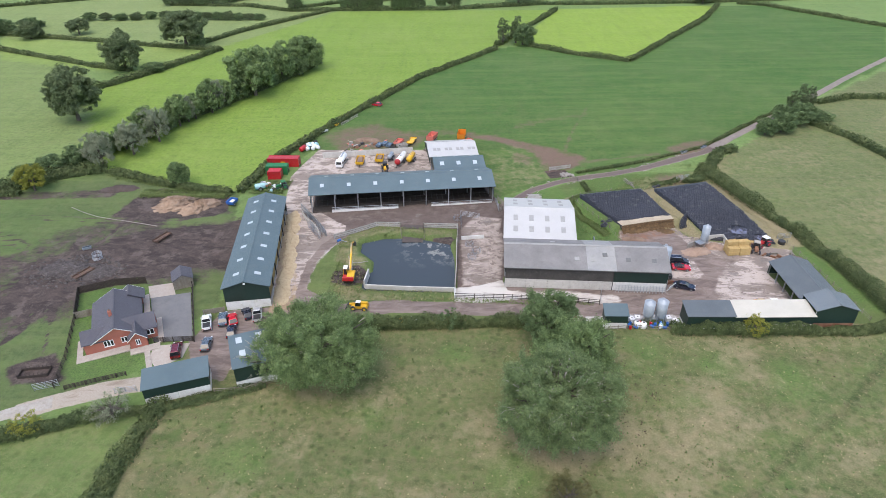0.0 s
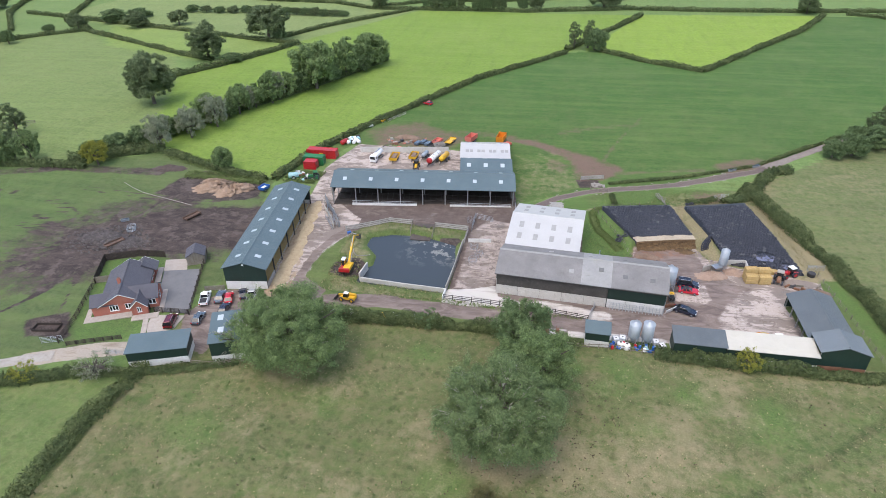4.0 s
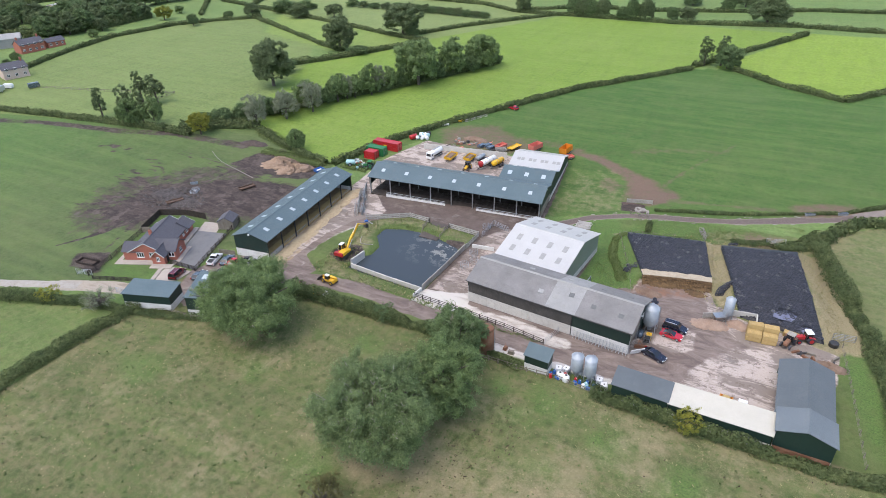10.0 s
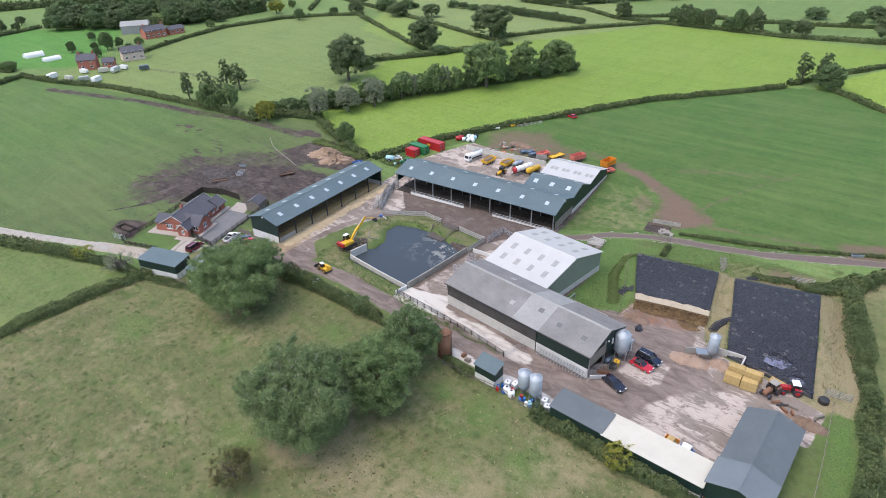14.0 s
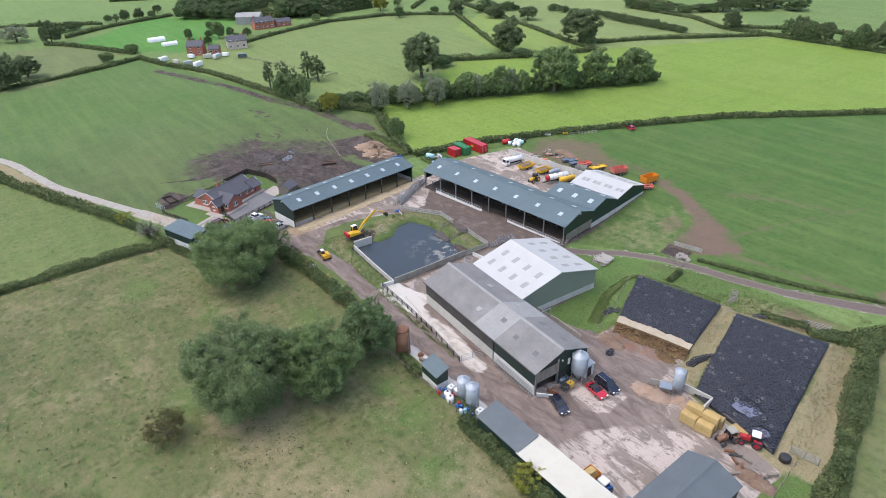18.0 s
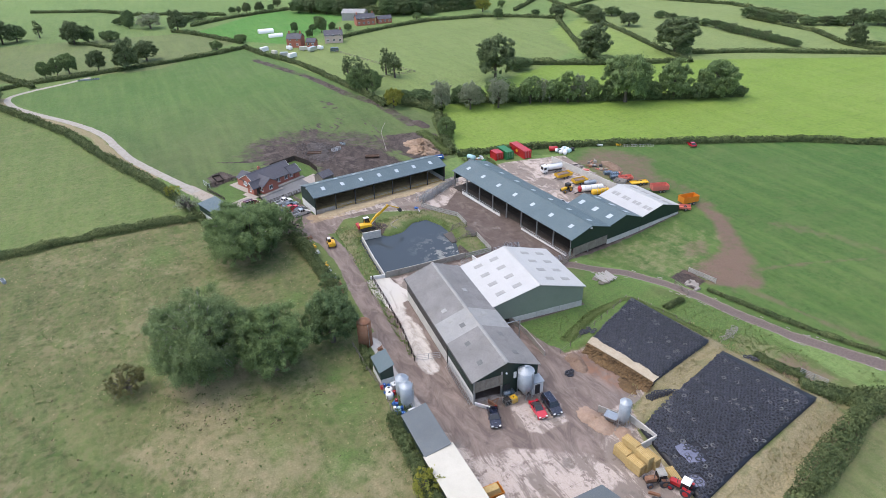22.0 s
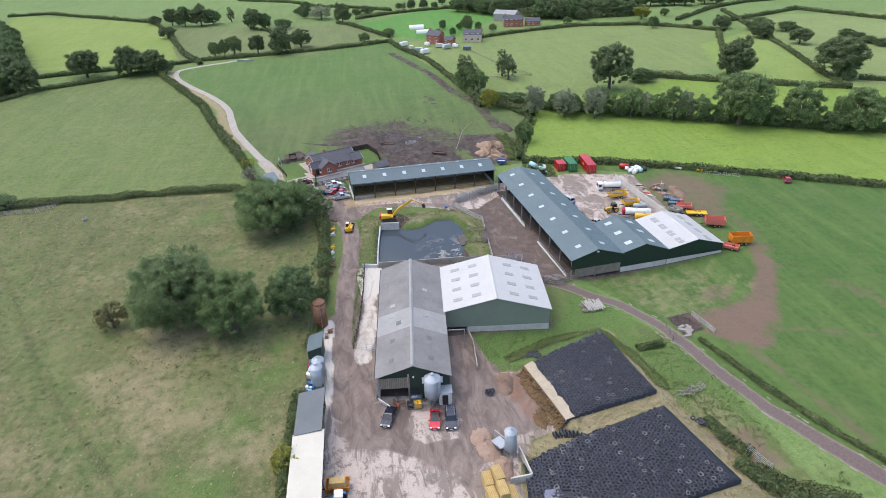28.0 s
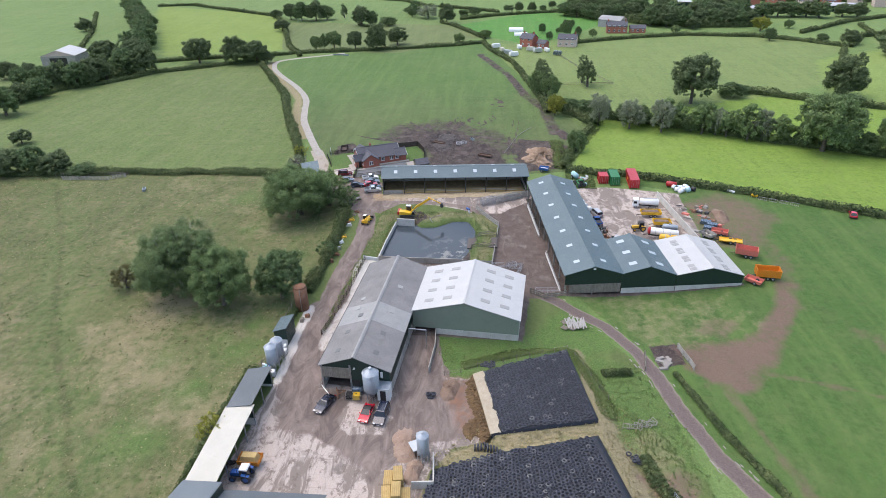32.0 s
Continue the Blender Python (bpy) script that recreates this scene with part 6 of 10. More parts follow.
def hedge(pts, h, w, label, seed, size=0.3, per_m=26, material=None):
    """A clipped thorn hedge along a line: a leafy band with an uneven top and sides."""
    r = np.random.RandomState(seed)
    P, D = [], []
    for a, b in zip(pts[:-1], pts[1:]):
        a, b = np.array(a, float), np.array(b, float)
        ln = np.linalg.norm(b - a)
        u = (b - a) / ln
        s = np.array([-u[1], u[0]])
        k = int(ln * per_m)
        t = r.rand(k)
        base = a + (b - a) * t[:, None]
        hh = h * (0.55 + 0.9 * value_noise(base[:, 0] + seed, base[:, 1], 5, 3)) if per_m < 100 else h * (0.15 + 1.6 * value_noise(base[:, 0] + seed, base[:, 1], 4, 3))
        ww = w * (0.55 + 0.9 * value_noise(base[:, 0], base[:, 1] + seed, 4, 2))
        th = r.rand(k) * math.pi
        q = 0.6 + 0.55 * r.rand(k)
        xy = base + s * (np.cos(th) * ww / 2 * q)[:, None]
        z = land(xy[:, 0], xy[:, 1]) + np.clip(np.sin(th) ** 0.6 * q, 0, 1.2) * hh
        P.append(np.column_stack([xy, z]))
        D.append(np.column_stack([s * np.cos(th)[:, None], np.sin(th) + 0.2]))
    P = np.concatenate(P)
    k = len(P)
    sz = size * (0.6 + 0.8 * r.rand(k))[:, None]
    out = np.concatenate(D) + 0.6 * r.normal(size=(k, 3))
    out /= np.linalg.norm(out, axis=1)[:, None]
    a = np.cross(out, r.normal(size=(k, 3)))
    a /= np.linalg.norm(a, axis=1)[:, None]
    b = np.cross(out, a)
    V = np.stack([P - a * sz, P + b * sz * 0.6, P + a * sz, P - b * sz * 0.6], 1).reshape(-1, 3)
    F = [tuple(range(i, i + 4)) for i in range(0, len(V), 4)]
    # dense twiggy heart
    V = V.tolist()
    for a, b in zip(pts[:-1], pts[1:]):
        a, b = np.array(a, float), np.array(b, float)
        ln = np.linalg.norm(b - a)
        u = (b - a) / ln
        s = np.array([-u[1], u[0]])
        k = max(1, int(ln / 4))
        for i in range(k):
            p, q = a + (b - a) * i / k, a + (b - a) * (i + 1) / k
            j = len(V)
            for c in (p, q):
                zz = gz(*c)
                hh, ww = (h * 0.8, w * 0.3) if per_m < 100 else (h * 0.42, w * 0.2)
                V += [(*(c - s * ww), zz - 0.2), (*(c - s * ww * 0.8), zz + hh * 0.8), (*(c + s * ww * 0.8), zz + hh * 0.8), (*(c + s * ww), zz - 0.2)]
            F += [(j, j + 4, j + 5, j + 1), (j + 1, j + 5, j + 6, j + 2), (j + 2, j + 6, j + 7, j + 3)]
    me = bpy.data.meshes.new("hedge")
    me.from_pydata(V, [], F)
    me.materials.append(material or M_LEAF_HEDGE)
    return tagged(new("hedge", me), label, "hedge", "field hedges", "structure")


hedge([(-81, 149.5), (-74, 149.6), (-66, 149), (-58.5, 149.6)], 1.1, 4.2, "rank nettles between the heap and the hedge", 52, 0.16, 190, M_WEED)
NEAR = "thick dark green thorn hedge beside the farm"
FAR = "trimmed dark green field hedge"
tree("ash_tree", -26.8, 85.4, 9.5, 10.5, M_LEAF_ASH, "bushy ash tree beside the workshop", 47, 160, 330, 0.15, 0.04, 16)
tree("roadside_bush", -19.5, 90.6, 4.2, 5.0, M_LEAF_HEDGE, "rough bush in the track hedge", 53, 70, 330, 0.12, 0.03, 8)
tree("roadside_bush", 1.0, 91.6, 4.0, 4.6, M_LEAF_OAK, "rough bush in the track hedge", 59, 70, 330, 0.12, 0.03, 8)
hedge([(-26, 90.5), (-15, 91.3), (-3, 91.8), (10, 91.9), (17, 91.3)], 2.1, 2.3, NEAR, 1, 0.17, 300)
hedge([(23, 91.0), (29.5, 90.0)], 1.2, 1.6, NEAR, 2, 0.2, 110)
hedge([(42, 89.4), (53, 88.6), (68, 88.3), (78, 88.6), (86, 90.5)], 1.9, 2.2, NEAR, 3, 0.17, 300)
hedge([(86.5, 92), (85.5, 107), (82.5, 125), (77.5, 143), (74.0, 156), (77, 163)], 2.6, 3.4, NEAR, 4, 0.17, 300)
hedge([(77, 163), (82, 171), (88, 174)], 2.0, 3.0, FAR, 5, 0.3, 90)
hedge([(-46, 73), (-47, 65), (-48, 59), (-48.2, 47), (-47.8, 31), (-48.2, 18), (-46.4, 0), (-45, -23), (-42, -60), (-40, -90)], 1.7, 3.0, NEAR, 6, 0.17, 220)
hedge([(-76, 62), (-67, 65), (-58, 68.5), (-53, 70)], 1.8, 2.6, NEAR, 7, 0.17, 240)
hedge([(-53, 70), (-46, 71), (-38, 73.6), (-30, 76.4)], 0.75, 2.0, "low brambles below the white shed walls", 51, 0.14, 200)
hedge([(-76, 62), (-109, 48.5), (-137, 39), (-168, 23), (-205, 4)], 2.2, 3.2, FAR, 8, 0.34, 55)
hedge([(-55, 150.5), (-51, 169), (-41, 190), (-27, 216), (-9, 250), (26, 296)], 1.8, 2.6, FAR, 9, 0.32, 60)
hedge([(-95, 163), (-81, 157), (-70, 153), (-57, 150)], 2.0, 2.4, FAR, 10, 0.3, 60)
hedge([(-120, 151), (-108, 160), (-97, 165)], 2.6, 5.0, FAR, 11, 0.35, 80)
hedge([(-112, 160), (-108, 167), (-100, 184), (-92, 200), (-80, 218), (-66, 246), (-54, 274)], 2.6, 5.0, "dense scrub below the stream trees", 44, 0.3, 90)
hedge([(40, 303), (60, 285), (82, 272), (112, 312), (145, 355), (167, 394)], 2.0, 2.8, FAR, 12, 0.4, 34)
hedge([(26, 300), (68, 384)], 2.2, 2.8, FAR, 13, 0.4, 34)
hedge([(-143, 228), (-131, 246), (-121, 262), (-112, 281), (-105, 297)], 2.4, 3.2, FAR, 14, 0.36, 44)
hedge([(-116, 311), (-104, 336), (-88, 358), (-66, 387)], 2.0, 2.8, FAR, 15, 0.36, 36)
hedge([(-300, 352), (-260, 342), (-229, 333), (-206, 326.5), (-178, 319), (-132, 304), (-103, 297)], 2.0, 2.8, FAR, 17, 0.36, 36)
hedge([(-91, 388), (-66, 388), (-27, 388.5), (1, 387.5), (34, 395), (62, 401), (111, 401), (163, 403), (300, 420)], 2.2, 3.2, FAR, 18, 0.42, 34)
hedge([(-90, 392), (-70, 408), (-52, 417), (-16, 420), (10, 427), (40, 436), (71, 451), (140, 462)], 2.0, 2.8, FAR, 45, 0.45, 28)
hedge([(-91, 388), (-120, 404), (-168, 408)], 1.8, 2.6, FAR, 46, 0.45, 28)
hedge([(180, 398), (194, 393), (232, 334), (260, 300)], 2.0, 2.8, FAR, 19, 0.4, 28)
hedge([(38, 160), (51, 163.6), (62, 168), (79, 176), (106, 199), (126, 215)], 0.9, 1.1, "low gappy hedge along the stony lane", 20, 0.16, 101)
hedge([(134, 215), (150, 221), (170, 219), (230, 240)], 1.8, 2.6, FAR, 21, 0.35, 40)
hedge([(122, 195), (128, 183), (131, 165), (140, 140)], 2.0, 2.8, FAR, 22, 0.35, 40)
hedge([(-120, -80), (-150, -70), (-160, -56), (-182, -42), (-194, -20), (-206, -4), (-211, 1)], 1.9, 3.0, FAR, 23, 0.34, 46)
hedge([(-205, -62), (-212, -40), (-217, -20), (-219, 0), (-228, 18), (-231, 41), (-235, 62), (-238, 80), (-246, 105), (-254, 123)], 1.9, 2.8, FAR, 47, 0.34, 44)
hedge([(-254, 121), (-232, 125.5), (-200, 137), (-172, 141.5), (-147, 145), (-125, 148.5), (-113, 149)], 1.9, 2.8, FAR, 24, 0.34, 46)
hedge([(-246, 168), (-254, 183), (-265, 212), (-271, 242), (-264, 277), (-250, 296), (-232, 312), (-202, 297), (-148, 270), (-132, 264)], 2.0, 2.8, FAR, 26, 0.36, 38)
hedge([(-150, -76), (-182, -54), (-222, -73), (-262, -88), (-330, -128), (-405, -175)], 4.2, 8.0, "dark scrub below the western wood", 27, 0.5, 60)
hedge([(-226, -112), (-314, -155), (-400, -204)], 2.0, 2.8, FAR, 28, 0.45, 26)
hedge([(-219, 22), (-225, 19), (-245, 8), (-273, -2), (-316, -17), (-369, -40), (-411, -97), (-442, -140), (-437, -169)], 2.2, 3.0, FAR, 29, 0.42, 32)
hedge([(-328, 90), (-318, 98), (-302, 106), (-266, 122)], 2.0, 2.8, FAR, 30, 0.42, 32)
hedge([(-341, 103), (-358, 128), (-366, 150), (-372, 175)], 2.0, 2.8, FAR, 48, 0.42, 30)
hedge([(-324, 33), (-312, 44), (-287, 59), (-262, 70)], 1.6, 2.4, FAR, 49, 0.42, 26)
hedge([(-476, 2), (-448, 48), (-413, 73), (-395, 105), (-374, 130)], 2.0, 2.8, FAR, 31, 0.45, 26)
hedge([(-272, 306), (-311, 350), (-331, 388), (-340, 450)], 2.2, 3.0, FAR, 32, 0.45, 26)
hedge([(-230, 314), (-260, 334), (-290, 400), (-210, 440), (-120, 430)], 2.2, 3.0, FAR, 33, 0.5, 24)
hedge([(-480, 160), (-440, 240), (-400, 420)], 5.0, 9.0, "far dark green wood edge", 34, 0.9, 30)
hedge([(-372, 178), (-340, 200), (-312, 228), (-300, 250), (-300, 290)], 4.5, 9.0, "dark undergrowth of the village wood", 50, 0.6, 50)
hedge([(38.6, 124.4), (36.4, 129), (34.2, 133.5), (33.0, 140), (33.4, 142.6), (35.8, 143.9), (39.6, 145.4), (45, 147), (50, 147.6)], 0.42, 2.6, "rough low brambles round the silage bank", 40, 0.13, 170, M_WEED)
hedge([(38.9, 147.8), (38.6, 150.6), (38.3, 153.0)], 0.9, 1.3, "rough bramble clump by the lane", 41, 0.15, 230)
hedge([(66, 150.5), (72, 156), (76, 162)], 1.3, 4.2, "overgrown bramble bank below the lane", 42, 0.18, 330)
hedge([(56.8, 151.2), (59.5, 151.6), (62.2, 152.2), (64.5, 154)], 0.9, 1.7, "rough bramble clump by the lane", 43, 0.15, 200)

# ---- silage clamps under sheet and tyres ----
TYRE = Geo()
for i in range(12):
    for j in range(6):
        a, b = 6.28319 * i / 12, 6.28319 * j / 6
        TYRE.v.append(((0.27 + 0.105 * math.cos(b)) * math.cos(a), (0.27 + 0.105 * math.cos(b)) * math.sin(a), 0.1 * math.sin(b)))
for i in range(12):
    for j in range(6):
        TYRE.f.append((i * 6 + j, (i + 1) % 12 * 6 + j, (i + 1) % 12 * 6 + (j + 1) % 6, i * 6 + (j + 1) % 6))
M_WORN = surface("worn_grey_tyre", (0.12, 0.12, 0.125), (0.18, 0.18, 0.175), 2.5, 0.85, 0, 0.3, 10, (0.09, 0.09, 0.09), 0.5)
# bluish base colour paints the sky's reflection on wet black sheet
M_WETSHEET = surface("wet_sheet_sky_sheen", (0.15, 0.155, 0.22), (0.20, 0.205, 0.27), 0.7, 0.2, 0, 0.15, 5, (0.07, 0.07, 0.10), 0.4)
TYRE_MESH = TYRE.mesh("tyre", M_RUBBER, True)
WORN_MESH = TYRE.mesh("tyre", M_WORN, True)


def quad_point(q, u, v):
    a, b, c, d = (np.array(k) for k in q)
    return (a * (1 - u) + b * u) * (1 - v) + (d * (1 - u) + c * u) * v


def clamp(label, q, seed, bare, top):
    """A silage heap on the quad q: near edge q0-q1; top gives its height over share v of its length."""
    r = random.Random(seed)
    root = thing("silage_clamp", pose(0, 0, 0), label, "silage clamp", "silage clamps")
    nu, nv = 22, 34

    def height(u, v):
        p = quad_point(q, u, v)
        return top(v) + 0.28 * (math.sin(math.pi * u) * math.sin(math.pi * min(1, v + 0.15))) ** 0.5 + 0.10 * (float(value_noise(p[0], p[1], 2.2, 2)) - 0.5)

    g = Geo()
    for j in range(nv + 1):
        for i in range(nu + 1):
            u, v = i / nu, j / nv
            p = quad_point(q, u, v)
            g.v.append((p[0], p[1], height(u, v)))
    for j in range(nv):
        for i in range(nu):
            k = j * (nu + 1) + i
            g.f.append((k, k + 1, k + nu + 2, k + nu + 1))
    rim = [(i, 0) for i in range(nu)] + [(nu, j) for j in range(nv)] + [(i, nv) for i in range(nu, 0, -1)] + [(0, j) for j in range(nv, 0, -1)]
    base = len(g.v)
    for i, j in rim:
        x, y, z = g.v[j * (nu + 1) + i]
        g.v.append((x, y, -0.5))
    for k, (i, j) in enumerate(rim):
        i2, j2 = rim[(k + 1) % len(rim)]
        g.f.append((j * (nu + 1) + i, j2 * (nu + 1) + i2, base + (k + 1) % len(rim), base + k))
    part("sheet", g, M_PLASTIC_SHEET, root, "black plastic silage sheet", True)
    spots, free = [], []
    ln = (quad_point(q, 0.5, 1) - quad_point(q, 0.5, 0))
    wd = (quad_point(q, 1, 0.5) - quad_point(q, 0, 0.5))
    rows, cols = int(np.linalg.norm(ln) / 0.53), int(np.linalg.norm(wd) / 0.6)
    for j in range(rows):
        for i in range(cols):
            u, v = (i + 0.5 * (j % 2) + 0.3 + r.uniform(-0.22, 0.22)) / (cols + 0.5), (j + 0.5 + r.uniform(-0.2, 0.2)) / rows
            lip = 0.02 * math.sin(9 * v + seed) + 0.012 * math.sin(31 * v)
            if not (0.012 + lip < u < 0.988 + lip and v < 0.985 + lip) or v < (0.09 if seed == 1 else 0.01):
                continue
            x, y = quad_point(q, u, v)
            if any(((x - bx) / bw) ** 2 + ((y - by) / bh) ** 2 < 1 + r.uniform(-0.25, 0.25) and r.random() < 0.72 for bx, by, bw, bh in bare):
                continue
            spots.append(((x, y, height(u, v) + 0.07 + r.uniform(0, 0.05)), (r.uniform(-14, 14), r.uniform(-14, 14), r.uniform(0, 360)), r.uniform(0.82, 1.25)))
    spots.sort(key=lambda s: (s[0][0] - 60) ** 2 * 0.3 + (s[0][1] - 112) ** 2 * 0.3)
    rest, worn = Geo(), Geo()
    for k, (p, rot, s) in enumerate(spots):
        pale = r.random() < 0.04
        m = pose(*p, *rot) @ Matrix.Diagonal((s, s, s, 1))
        if k < 290:
            ob = part("tyre", WORN_MESH if pale else TYRE_MESH, None, root)
            ob.matrix_basis = m
        else:
            t = worn if pale else rest
            b = len(t.v)
            t.v += [tuple(m @ Vector(c)) for c in TYRE.v]
            t.f += [tuple(b + i for i in f) for f in TYRE.f]
    part("tyres", rest, M_RUBBER, root, "black scrap tyres packed close", True, "stuff")
    part("worn_tyres", worn, M_WORN, root, "sun-bleached grey scrap tyres", True, "stuff")
    for bx, by, bw, bh in bare:
        g = Geo()
        n = 18
        pts = []
        for k in range(n):
            a = 6.28319 * k / n
            f = 0.85 + 0.3 * r.random()
            pts.append((bx + bw * f * math.cos(a), by + bh * f * math.sin(a)))
        vmid = min(1, max(0, (by - 120) / 26))
        z = top(vmid) + 0.3
        g.v = [(x, y, z - 0.05) for x, y in pts] + [(bx, by, z)]
        g.f = [(k, (k + 1) % n, n) for k in range(n)]
        part("bare_sheet", g, M_WETSHEET, root, "wet bare patch of sheet with a painted bluish sheen")
    return root, height


clampA, hA = clamp("silage clamp under scrap tyres with an open cut face", CLAMP_A, 1, [], lambda v: 1.45 + 0.35 * v)
# the cut face: a ragged brown wall of silage and a pale folded sheet along its lip
g = Geo()
nf, nzr = 60, 9
for j in range(nzr + 1):
    for i in range(nf + 1):
        u = i / nf
        x, y = quad_point(CLAMP_A, u, 0)
        z = (hA(u, 0) - 0.02) * (1 - j / nzr) - 0.1 * (j / nzr)
        out = 0.25 + 1.3 * (j / nzr) ** 1.6 * (0.5 + 0.8 * float(value_noise(np.array(x * 1.0), np.array(y + j * 0.7), 1.6, 3))) + 0.45 * random.random() * (j > 0) - 0.5 * math.sin(math.pi * j / nzr) * float(value_noise(np.array(x + 9.0), np.array(y + 3.0), 2.2, 3))
        g.v.append((x + out * 0.23, y - out * 0.97, z))
for j in range(nzr):
    for i in range(nf):
        k = j * (nf + 1) + i
        g.f.append((k, k + 1, k + nf + 2, k + nf + 1))
M_FOLD = surface("dusty_pale_sheet", (0.36, 0.30, 0.215), (0.46, 0.39, 0.29), 0.9, 0.8, 0, 0.3, 6, (0.28, 0.2, 0.12), 0.5)
part("cut_face", g, M_SILAGE, clampA, "ragged brown cut face of silage")
g = Geo()
for i in range(27):
    u, w = i / 26, 0.07 + 0.012 * math.sin(i * 0.7) + 0.03 * random.random()
    a, d, z = quad_point(CLAMP_A, u, -0.012), quad_point(CLAMP_A, u, w), hA(u, 0)
    g.v += [(*a, z - 0.35), (*a, z + 0.06), (*d, z + 0.24), (*d, z + 0.1)]
    if i:
        k = 4 * i
        g.f += [(k - 4 + c, k - 4 + (c + 1) % 4, k + (c + 1) % 4, k + c) for c in range(4)]
part("folded_sheet", g, M_FOLD, clampA, "pale folded sheet along the cut edge")
clampB, hB = clamp("long silage clamp under black sheet and scrap tyres", CLAMP_B, 2, [(68.8, 124.3, 2.2, 1.9), (72.6, 121.4, 1.0, 1.3)], lambda v: 0.55 + 1.15 * min(1, v * 2.2) + 0.25 * v)


M_OLDSTRAW = surface("rotting_straw_heap", (0.27, 0.18, 0.12), (0.38, 0.28, 0.2), 0.7, 0.95, 0, 1.0, 6, (0.14, 0.09, 0.06), 0.7)


def heap(name, label, x, y, rx, ry, h, material, seed, angle=0, n=40, rings=13, rough=0.3):
    """A tipped heap with an uneven foot and surface."""
    r = random.Random(seed)
    g = Geo()
    for j in range(rings):
        s = j / (rings - 1)
        for i in range(n):
            a = 6.28319 * i / n
            f = (1 - s) * (1 + rough * math.sin(2 * a + seed) + rough * 0.8 * (r.random() - 0.5))
            px, py = rx * f * math.cos(a), ry * f * math.sin(a)
            g.v.append((px, py, -0.15 + (h + 0.15) * (1 - (1 - s) ** 1.5) * (1 + rough * 1.1 * (r.random() - 0.5)) + (0.35 * h * (float(value_noise(np.array(px * 1.0 + seed), np.array(py * 1.0), 1.3, 3)) - 0.5) if 0 < s < 1 else 0)))
    for j in range(rings - 1):
        for i in range(n):
            k, k2 = j * n + i, j * n + (i + 1) % n
            g.f.append((k, k2, k2 + n, k + n))
    return solo(name, g, material, label, "heap", placed(x, y, angle), smooth=True)


heap("feed_heap", "low heap of pinkish feed spilt on the yard", 56.8, 116.9, 3.0, 2.5, 0.95, M_SAND, 1)
heap("feed_heap", "heap of pale feed in a concrete bay", 61.6, 118.8, 1.9, 1.8, 1.0, M_SAND, 2)
heap("silage_spill", "reddish heap of spoiled feed by the clamp", 44.4, 122.6, 2.6, 1.9, 0.8, M_SOIL, 3, 20)
heap("silage_spill", "loose brown silage below the cut face", 53.0, 126.4, 3.0, 1.3, 0.35, M_SILAGE, 4, 15)
heap("straw_heap", "long heap of rotting straw cleared from the sheds", -70.5, 144.2, 6.6, 3.4, 1.7, M_OLDSTRAW, 5, 8, 56, 18, 0.5)
heap("straw_heap", "heap of rotting straw beside the field", -63.2, 142.4, 4.6, 3.6, 1.8, M_OLDSTRAW, 6, 0, 48, 16, 0.5)
heap("spoil_heap", "low dark soil heap by the ditch", -88.5, 152.6, 4.6, 2.6, 1.2, surface("dark_wet_soil", (0.06, 0.045, 0.04), (0.1, 0.076, 0.066), 0.8, 0.9, 0, 1.0, 5), 7)
heap("rubble_heap", "low heap of rubble and red soil", -24.0, 186.0, 3.6, 2.4, 0.9, M_SOIL, 8)
heap("manure_heap", "dark spread of manure with pale straw", -80.0, 112.0, 8.5, 5.0, 0.55, surface("manure", (0.045, 0.036, 0.034), (0.09, 0.075, 0.068), 0.7, 0.9, 0, 1.0, 3, (0.22, 0.2, 0.18), 0.75), 9, 8)

# scattered clods and litter on the manure
cl = Geo()
rc = random.Random(5)
for i in range(420):
    a, d = rc.uniform(0, 6.283), rc.uniform(0, 1) ** 0.6
    x, y = -80 + math.cos(a) * d * 11, 112 + math.sin(a) * d * 7
    s = rc.uniform(0.12, 0.4)
    z = gz(x, y) + max(0, 0.5 * (1 - d))
    cl.box(x - s, y - s * 0.6, z - 0.1, x + s, y + s * 0.6, z + s * 0.5, 0.5)
solo("manure_clods", cl, surface("pale_litter", (0.06, 0.05, 0.048), (0.15, 0.135, 0.125), 0.9, 0.95, random_tone=0.3), "scattered pale clods and litter on the manure", "litter", kind="stuff")

# ---- straw bales ----
BALE = Geo()
BALE.hull([(-1.2, -0.6, 0.03), (1.2, -0.6, 0.03), (1.2, 0.6, 0.03), (-1.2, 0.6, 0.03)], [(-1.24, -0.64, 0.12), (1.24, -0.64, 0.12), (1.24, 0.64, 0.12), (-1.24, 0.64, 0.12)])
BALE.hull([(-1.24, -0.64, 0.12), (1.24, -0.64, 0.12), (1.24, 0.64, 0.12), (-1.24, 0.64, 0.12)], [(-1.22, -0.62, 0.82), (1.22, -0.62, 0.82), (1.22, 0.62, 0.82), (-1.22, 0.62, 0.82)])
BALE.hull([(-1.22, -0.62, 0.82), (1.22, -0.62, 0.82), (1.22, 0.62, 0.82), (-1.22, 0.62, 0.82)], [(-1.16, -0.55, 0.9), (1.16, -0.55, 0.9), (1.16, 0.55, 0.9), (-1.16, 0.55, 0.9)])
STRING = Geo()
for v in (-0.4, -0.13, 0.13, 0.4):
    STRING.box(-1.235, v - 0.02, 0.905, 1.235, v + 0.02, 0.915).box(1.24, v - 0.02, 0.05, 1.25, v + 0.02, 0.9).box(-1.25, v - 0.02, 0.05, -1.24, v + 0.02, 0.9)
M_STRING = surface("orange_twine", (0.3, 0.2, 0.08), (0.36, 0.25, 0.1), 3, 0.9)
